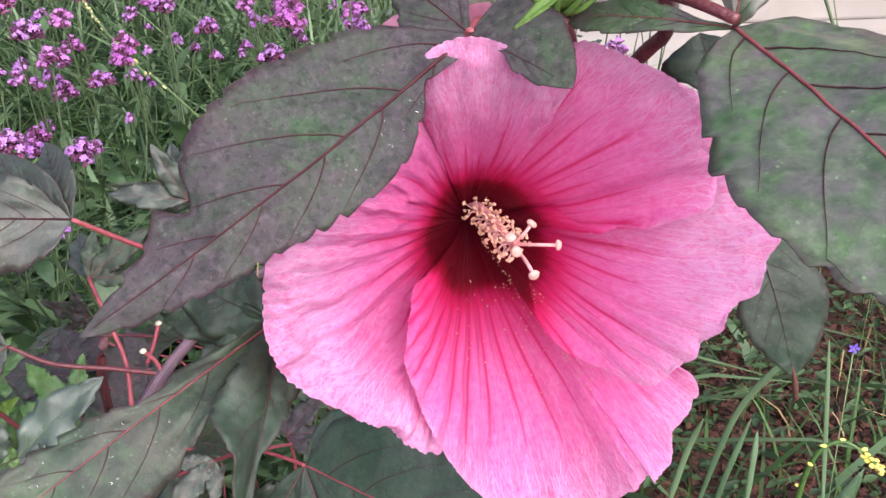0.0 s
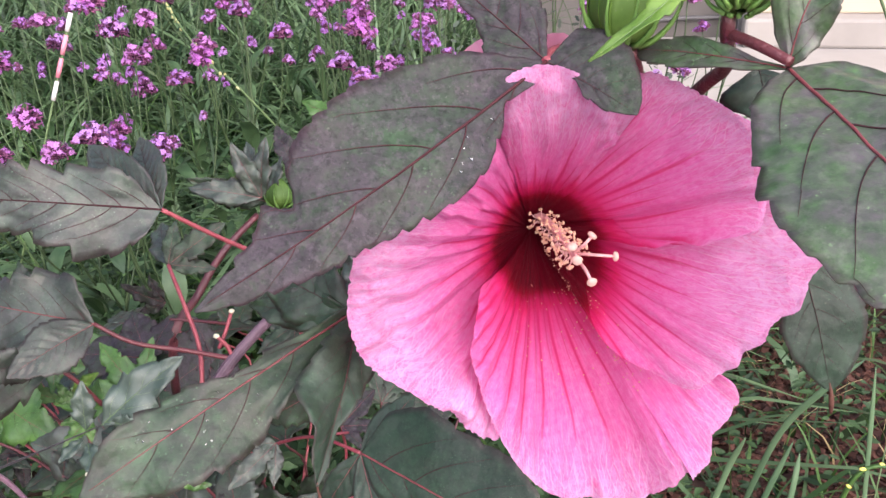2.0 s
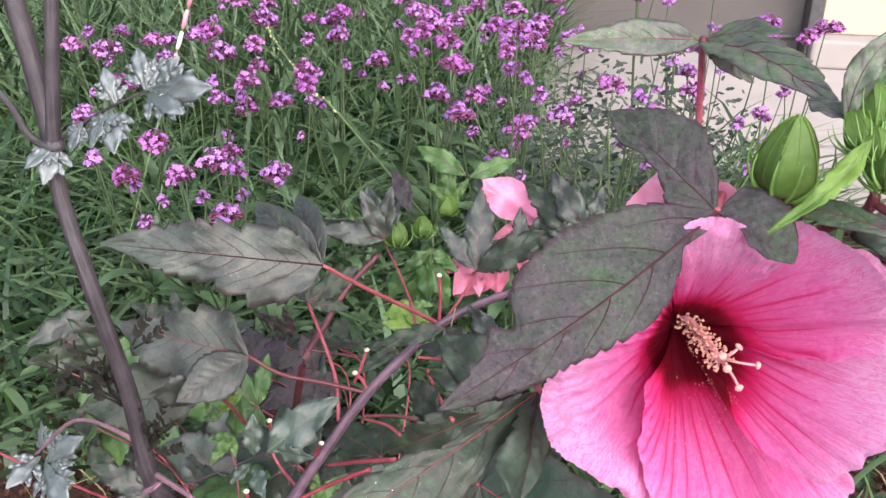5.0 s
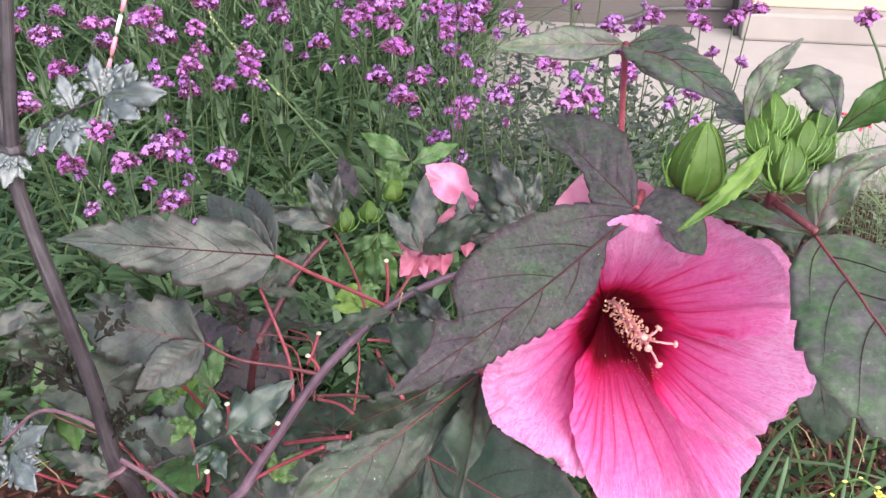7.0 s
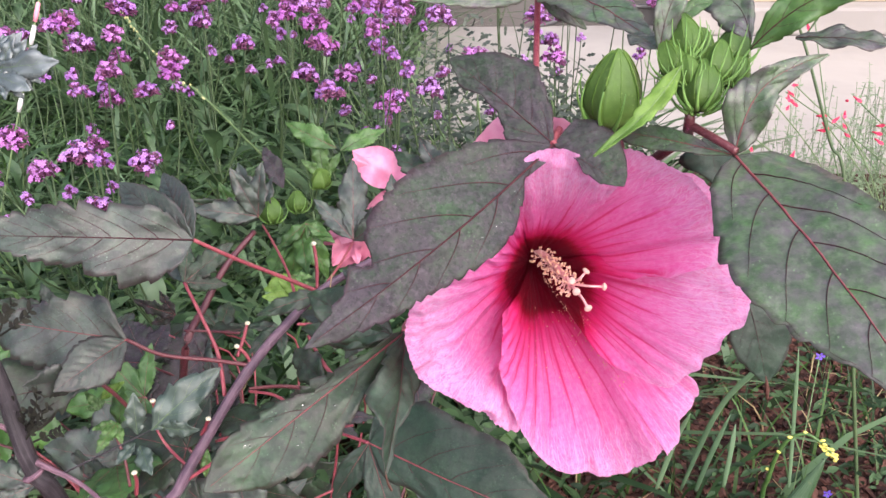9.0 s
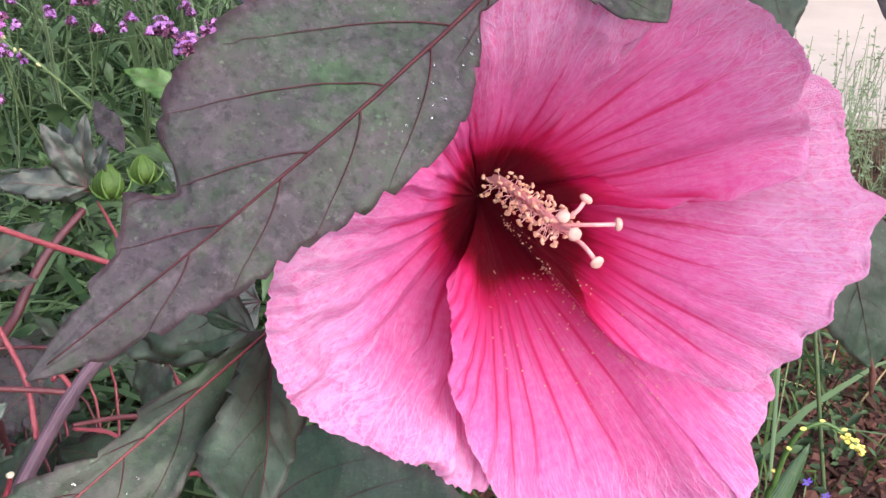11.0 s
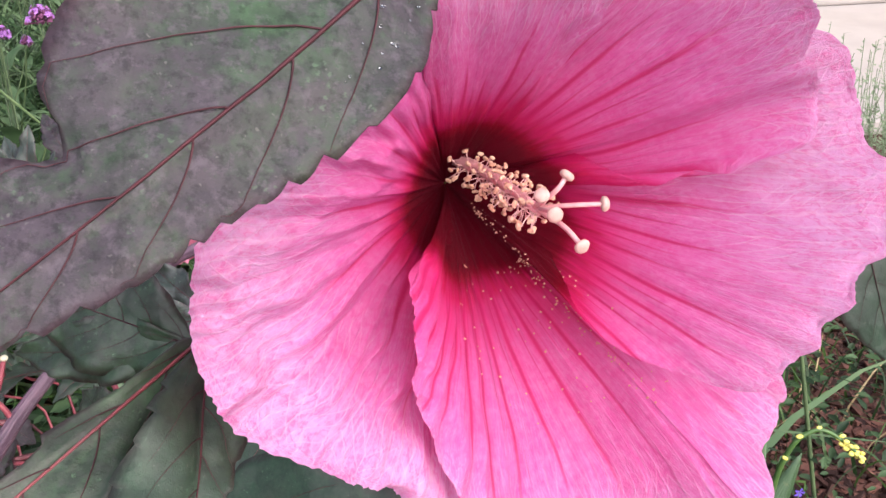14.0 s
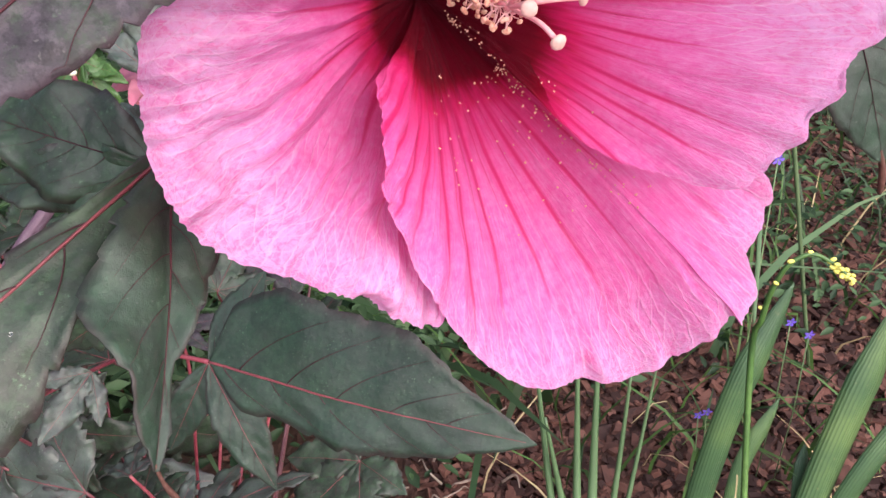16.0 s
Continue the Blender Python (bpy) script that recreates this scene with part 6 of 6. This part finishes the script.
solid("meadow_back", blades(2600, (-3.6, -0.42, 2.5, 4.2), (0.40, 0.85), (0.003, 0.009), (0.3, 1.1), 12), GRASS_GREY, "tall grey-green foliage at the back of the drift", "foliage", "stuff")
solid("weedy_grass", blades(430, (0.12, 0.95, 0.75, 1.7), (0.05, 0.24), (0.0012, 0.0032), (0.3, 1.2), 3), GRASS, "thin grey-green grass on the mulch", "grass", "stuff")
solid("dry_grass", blades(150, (-1.2, 0.8, 0.5, 1.8), (0.06, 0.25), (0.0008, 0.0016), (0.5, 1.4), 4), STRAW, "dry straw-coloured stalks on the mulch", "grass", "stuff")


def leaflets(count, box_, size, seed, high):
    rng = np.random.default_rng(seed)
    g = Geo()
    for _ in range(count):
        p = np.array((rng.uniform(box_[0], box_[1]), rng.uniform(box_[2], box_[3]), rng.uniform(0.01, high)))
        a, s = rng.uniform(0, 6.28), rng.uniform(*size)
        d = np.array((np.cos(a), np.sin(a), rng.uniform(-0.3, 0.5))) * s
        n = np.array((rng.uniform(-0.5, 0.5), rng.uniform(-0.9, 0.1), 1.0))
        e = np.cross(d, n)
        e = e / np.linalg.norm(e) * s * 0.24
        up = n / np.linalg.norm(n) * s * 0.12
        g.put([p, p + d * 0.35 + e * 0.9 + up, p + d * 0.75 + e * 0.6 + up, p + d, p + d * 0.75 - e * 0.6 + up, p + d * 0.35 - e * 0.9 + up, p + d * 0.5],
              [[0, 6, 1], [1, 6, 2], [2, 6, 3], [3, 6, 4], [4, 6, 5], [5, 6, 0]])
    return g


solid("ground_weeds", leaflets(1300, (-1.6, 0.35, 0.95, 2.4), (0.012, 0.035), 6, 0.14), UNDER, "small green weeds over the soil", "weeds", "stuff")
solid("mulch_weeds", leaflets(1500, (0.12, 0.95, 0.95, 1.8), (0.012, 0.030), 61, 0.15), UNDER, "small green weeds on the bark mulch", "weeds", "stuff")
solid("undergrowth", leaflets(2800, (-1.3, 0.05, 0.75, 1.7), (0.012, 0.035), 7, 0.34), UNDER, "grey-green leafy undergrowth", "foliage", "stuff")


def chips(count, seed):
    rng = np.random.default_rng(seed)
    g = Geo()
    for _ in range(count):
        c = np.array((rng.uniform(-1.1, 1.3), 0.35 + 2.1 * rng.random() ** 1.6, 0.02)) if rng.random() < 0.35 else np.array((rng.uniform(0.0, 1.1), rng.uniform(0.6, 1.7), 0.02))
        c[2] = 0.025 * wobble((c[0], c[1], 0), 2.1) + 0.012 * wobble((c[0], c[1], 0), 9.0) + rng.uniform(0.0, 0.012)
        l, w, h = rng.uniform(0.004, 0.017), rng.uniform(0.003, 0.009), rng.uniform(0.001, 0.0035)
        m = np.array(Euler(tuple(rng.uniform(-0.5, 0.5, 2)) + (rng.uniform(0, 6.3),)).to_matrix())
        v = [(x * l * rng.uniform(0.4, 1.2), y * w * rng.uniform(0.3, 1.2), z * h) for z in (-1, 1) for y in (-1, 1) for x in (-1, 1)]
        g.put(np.array(v) @ m.T + c, [[0, 2, 3, 1], [4, 5, 7, 6], [0, 1, 5, 4], [2, 6, 7, 3], [0, 4, 6, 2], [1, 3, 7, 5]])
    return g


mulch = solid("bark_mulch", chips(22000, 9), BARK, "reddish-brown bark chips covering the soil", "mulch", "stuff")
mulch.data.polygons.foreach_set("use_smooth", [False] * len(mulch.data.polygons))

# a tangle of dry roots on the mulch
roots = thing("dry_roots", (0.02, 0.84, 0.01), "tangle of pale dry roots on the mulch", "roots")
rng = random.Random(88)
for k in range(16):
    a = Vector((rng.uniform(-0.06, 0.10), rng.uniform(0.77, 0.90), 0.018 + rng.uniform(0, 0.012)))
    d = Vector((rng.uniform(-1, 1), rng.uniform(-0.5, 0.5), 0)).normalized() * rng.uniform(0.02, 0.055)
    line = curve([a, a + d * 0.4 + Vector((rng.uniform(-0.01, 0.01), rng.uniform(-0.01, 0.01), rng.uniform(0.004, 0.018))), a + d * 0.8 + Vector((0, rng.uniform(-0.012, 0.012), rng.uniform(0, 0.01))), a + d], 5)
    part("root", Geo().tube(line, np.linspace(rng.uniform(0.0012, 0.0026), 0.0006, len(line)), 6), DRY, roots)

# ---- strap-leaved plants at the near edge ----
def strap(points, width, parent, mat=STRAP, name="leaf"):
    line = curve(points, 10)
    k = np.linspace(0, 1, len(line))
    w = width * np.minimum(1.0, 4 * (1 - k)) ** 0.7 * (0.6 + 0.4 * np.minimum(1, 5 * k))
    tan = np.gradient(line, axis=0)
    e = np.cross(tan, VIEW)
    e /= np.linalg.norm(e, axis=1)[:, None]
    rows = np.stack([line + e * (w * x)[:, None] + VIEW * (0.45 * w * (1 - abs(x)))[:, None] for x in (-1, -0.5, 0, 0.5, 1)], 1)
    uv = np.stack([np.broadcast_to(np.linspace(0, 1, 5), rows.shape[:2]), np.broadcast_to(k[:, None], rows.shape[:2])], -1)
    return part(name, Geo().grid(rows, uv), mat, parent, thick=0.0006)


iris = thing("iris_plant", (0.300, 0.710, 0.063)[:2] + (0.0,), "iris-like plant with upright green strap leaves", "plant")
for line, w in (([(0.282, 0.688, 0.032), (0.298, 0.700, 0.136), (0.328, 0.719, 0.251), (0.378, 0.745, 0.359)], 0.016), ([(0.325, 0.683, 0.029), (0.339, 0.706, 0.130), (0.379, 0.726, 0.214)], 0.010),
                ([(0.401, 0.667, 0.014), (0.437, 0.699, 0.147), (0.497, 0.741, 0.330)], 0.020), ([(0.421, 0.665, 0.013), (0.472, 0.684, 0.130), (0.531, 0.704, 0.214)], 0.014),
                ([(0.406, 0.674, 0.024), (0.410, 0.700, 0.094), (0.419, 0.721, 0.140)], 0.008)):
    strap(line, w, iris)
rush = thing("rush_clump", (0.173, 0.724, 0.071)[:2] + (0.0,), "clump of thin blue-green tubular leaves", "plant")
RUSH = [((0.133, 0.705, 0.042), (0.128, 0.743, 0.146), (0.123, 0.771, 0.252), 0.0055), ((0.156, 0.702, 0.040), (0.163, 0.743, 0.149), (0.168, 0.773, 0.259), 0.006), ((0.172, 0.700, 0.039), (0.182, 0.741, 0.147), (0.190, 0.771, 0.258), 0.007), ((0.191, 0.698, 0.038), (0.210, 0.734, 0.140), (0.224, 0.760, 0.246), 0.0045), ((0.204, 0.697, 0.037), (0.232, 0.736, 0.144), (0.254, 0.764, 0.254), 0.0035), ((0.149, 0.703, 0.041), (0.138, 0.727, 0.124), (0.126, 0.742, 0.212), 0.005)]
for a, b, c, r in RUSH:
    part("leaf", Geo().tube(curve([a, b, c], 8), r * np.linspace(1.0, 0.35, 17), 8), GRASS_GREY, rush)
LONG = [[(0.206, 0.723, 0.321), (0.225, 0.690, 0.466), (0.252, 0.673, 0.535), (0.283, 0.673, 0.572)], [(0.176, 0.721, 0.322), (0.189, 0.711, 0.407), (0.198, 0.695, 0.461)], [(0.231, 0.747, 0.298), (0.236, 0.734, 0.357), (0.253, 0.731, 0.433)],
        [(0.339, 0.736, 0.319), (0.327, 0.732, 0.420), (0.315, 0.731, 0.527)], [(0.271, 0.768, 0.287), (0.274, 0.773, 0.340), (0.277, 0.782, 0.378)]]
for k, line in enumerate(LONG):
    strap(line, 0.0030 if k != 3 else 0.0022, rush, BLADE, "long_blade")

weed = thing("yellow_spike_weed", (0.298, 0.580, 0.232)[:2] + (0.0,), "thin weed with a nodding yellow flower spike", "weed")
Y = curve([(0.225, 0.409, 0.079), (0.239, 0.541, 0.431), (0.240, 0.545, 0.506), (0.247, 0.543, 0.547), (0.262, 0.542, 0.560), (0.276, 0.538, 0.555), (0.290, 0.529, 0.544)], 8)
part("stem", Geo().tube(Y, np.linspace(0.0028, 0.0010, len(Y)), 6), LEAF_GREEN, weed)
rng = random.Random(4)
for k in range(30):
    p = Vector(Y[-1 - (k % 8)]) if k < 26 else Vector(Y[-17 - k % 4 * 5])
    p += Vector((rng.uniform(-0.0022, 0.0022), rng.uniform(-0.002, 0.002), rng.uniform(-0.0028, 0.0022)))
    part("floret", Geo().ball(p, rng.uniform(0.0011, 0.0016), (1, 0.2, rng.uniform(-0.9, -0.1)), 1.9, 6, 7), YELLOW, weed)

# tiny blue lobelia blooms on the mulch
for k, p in enumerate(((0.410, 0.788, 0.265), (0.428, 0.777, 0.253), (0.313, 0.773, 0.151), (0.323, 0.774, 0.153), (0.596, 1.321, 0.403), (0.374, 0.814, 0.462))):
    lob = thing("lobelia", (p[0], p[1], 0.0), "small trailing lobelia with violet-blue blooms", "flower", "lobelias")
    part("stem", Geo().tube([(p[0], p[1], 0), (p[0] + 0.004, p[1], p[2] * 0.5), p], 0.0008, 5), STEM_GREEN, lob)
    g = Geo()
    for j in range(5):
        a = j * 1.2566
        q = np.array(p)
        g.put([q, q + np.array((math.cos(a) * 0.004 - 0.002 * math.sin(a), -0.002, math.sin(a) * 0.004 + 0.002 * math.cos(a))), q + np.array((math.cos(a) * 0.007, -0.001, math.sin(a) * 0.007)),
               q + np.array((math.cos(a) * 0.004 + 0.002 * math.sin(a), -0.002, math.sin(a) * 0.004 - 0.002 * math.cos(a)))], [[0, 1, 2, 3]])
    part("bloom", g, BLUE, lob)

# ---- red salvia by the path ----
salvia = thing("salvia_plant", (0.92, 1.75, 0.0), "airy salvia with small scarlet flowers", "flower")
rng = random.Random(21)
SAL = [(0.547, 1.804, 0.482), (0.606, 1.857, 0.466), (0.634, 1.694, 0.466), (0.681, 1.696, 0.461), (0.567, 1.652, 0.404), (0.740, 1.818, 0.471), (0.515, 1.756, 0.400), (0.759, 1.695, 0.446), (0.650, 1.903, 0.640), (0.639, 1.917, 0.467)]
for k, p in enumerate(SAL):
    b = Vector((0.92 + rng.uniform(-0.12, 0.15), 1.75 + rng.uniform(-0.12, 0.12), 0))
    part("stem", Geo().tube(curve([b, (b + Vector(p)) / 2 + Vector((rng.uniform(-0.04, 0.04), 0, 0.05)), p], 6), 0.0014, 5), STEM_GREEN, salvia)
    for j in range(3):
        q = Vector(p) + Vector((rng.uniform(-0.014, 0.014), rng.uniform(-0.01, 0.01), -0.016 * j + rng.uniform(-0.004, 0.004)))
        g = Geo()
        d = Vector((rng.uniform(-1, 1), -0.6, rng.uniform(-0.6, 0.3))).normalized() * 0.012
        g.tube([q, q + d * 0.6, q + d], [0.0012, 0.0026, 0.0034], 6)
        simple(q + d * 0.8, q + d * 1.9, OVAL, VIEW, teeth=2, bite=0.1).fill(g, 6, 2)
        part("bloom", g, RED, salvia)


def airy(count, box_, high, seed):
    """Thin stems with small leaves up their length."""
    rng = np.random.default_rng(seed)
    g = Geo()
    for _ in range(count):
        a = np.array((rng.uniform(box_[0], box_[1]), rng.uniform(box_[2], box_[3]), 0.0))
        b = a + np.array((rng.uniform(-0.08, 0.08), rng.uniform(-0.08, 0.08), rng.uniform(0.45, 1.0) * high))
        g.tube([a, (a + b) / 2 + rng.uniform(-0.01, 0.01, 3), b], 0.0009, 3, False)
        for q in rng.uniform(0.25, 1.0, 26):
            p = a + (b - a) * q
            t, L = rng.uniform(0, 6.28), rng.uniform(0.006, 0.018)
            d = np.array((math.cos(t), math.sin(t), rng.uniform(-0.2, 0.6))) * L
            e = np.array((-math.sin(t), math.cos(t), rng.uniform(-0.5, 0.5))) * L * 0.25
            g.put([p, p + d * 0.5 + e, p + d, p + d * 0.5 - e], [[0, 1, 2, 3]])
    return g


solid("salvia_foliage", airy(330, (0.68, 1.45, 1.55, 2.3), 0.42, 17), SAGE, "fine pale green salvia foliage", "foliage", "stuff")

# ---- marker stake and dry stalk in the bed ----
stake = thing("marker_stake", (-0.965, 1.351, 0.428)[:2] + (0.0,), "thin leaning stake wrapped in pink and white tape", "stake")
lo, hi = np.array((-0.935, 1.382, 0.528)), np.array((-0.852, 1.459, 0.802))
low = lo + (hi - lo) * (-lo[2] / (hi[2] - lo[2]))
part("pole", Geo().tube([low, lo, hi], 0.0020, 8), STEM_GREEN, stake)
for k in range(1, 7):
    a = lo + (hi - lo) * (k / 7)
    part("tape_band", Geo().tube([a, a + (hi - lo) * 0.05, a + (hi - lo) * 0.12], [0.0040, 0.0046, 0.0038], 8), TAPE_PINK if k % 3 != 1 else TAPE_WHITE, stake)
stalk = thing("dry_flower_stalk", (-0.30, 1.75, 0.0), "leaning dry stalk speckled pale yellow", "stalk")
C = curve([(-0.859, 1.746, 0.689), (-0.771, 1.629, 0.654), (-0.690, 1.534, 0.622), (-0.612, 1.451, 0.592), (-0.545, 1.395, 0.572), (-0.30, 1.75, 0.0)], 8)
part("stem", Geo().tube(C, 0.0022, 6), STEM_GREEN, stalk)
rng = random.Random(31)
for k in range(30):
    p = Vector(C[int(rng.random() ** 1.3 * 34)]) + Vector((rng.uniform(-0.003, 0.003), rng.uniform(-0.003, 0.003), rng.uniform(-0.003, 0.003)))
    part("seed_pod", Geo().ball(p, rng.uniform(0.0018, 0.0032), (rng.uniform(-0.5, 1), 0.2, -1), 1.8, 5, 6), CORD, stalk)

# dark small-leaved bush among the verbena
def bush(centre, reach, high, count, seed, mat, name, label):
    rng = random.Random(seed)
    ob = thing(name, (centre[0], centre[1], 0.0), label, "bush")
    for k in range(9):
        a = rng.uniform(0, 6.28)
        tip = (centre[0] + reach * 0.8 * math.cos(a), centre[1] + reach * 0.8 * math.sin(a), high * rng.uniform(0.7, 1.0))
        part("twig", Geo().tube(curve([(centre[0], centre[1], 0), (centre[0] * 0.6 + tip[0] * 0.4, centre[1] * 0.6 + tip[1] * 0.4, tip[2] * 0.6), tip], 6), 0.0022, 5), STEM_GREEN, ob)
    g = Geo()
    for _ in range(count):
        a, r, z = rng.uniform(0, 6.28), reach * rng.random() ** 0.5, rng.uniform(0.1, 1.0)
        p = np.array((centre[0] + r * math.cos(a), centre[1] + r * math.sin(a), high * z * (1.05 - 0.3 * (r / reach) ** 2)))
        d = np.array((rng.uniform(-1, 1), rng.uniform(-1, 0.6), rng.uniform(-0.5, 0.6)))
        d = d / np.linalg.norm(d) * rng.uniform(0.012, 0.026)
        e = np.cross(d, (rng.uniform(-0.4, 0.4), -0.6, 0.7))
        e = e * 0.30
        g.put([p, p + d * 0.3 + e * 0.8, p + d * 0.45 + e * 0.5, p + d * 0.7 + e * 0.75, p + d, p + d * 0.7 - e * 0.75, p + d * 0.45 - e * 0.5, p + d * 0.3 - e * 0.8],
              [[0, 1, 2, 7], [2, 6, 7], [2, 3, 4], [2, 4, 6], [4, 5, 6]])
    part("crown", g, mat, ob, "small dark toothed leaves", kind="stuff")


bush((-0.05, 1.62), 0.22, 0.66, 2300, 41, BUSH, "aster_bush", "dark grey-green bush of small toothed leaves")
bush((-0.28, 1.95), 0.22, 0.58, 1100, 42, BUSH, "aster_bush", "dark grey-green bush of small toothed leaves")
bush((0.13, 1.66), 0.17, 0.60, 1100, 43, BUSH, "aster_bush", "dark grey-green bush of small toothed leaves")
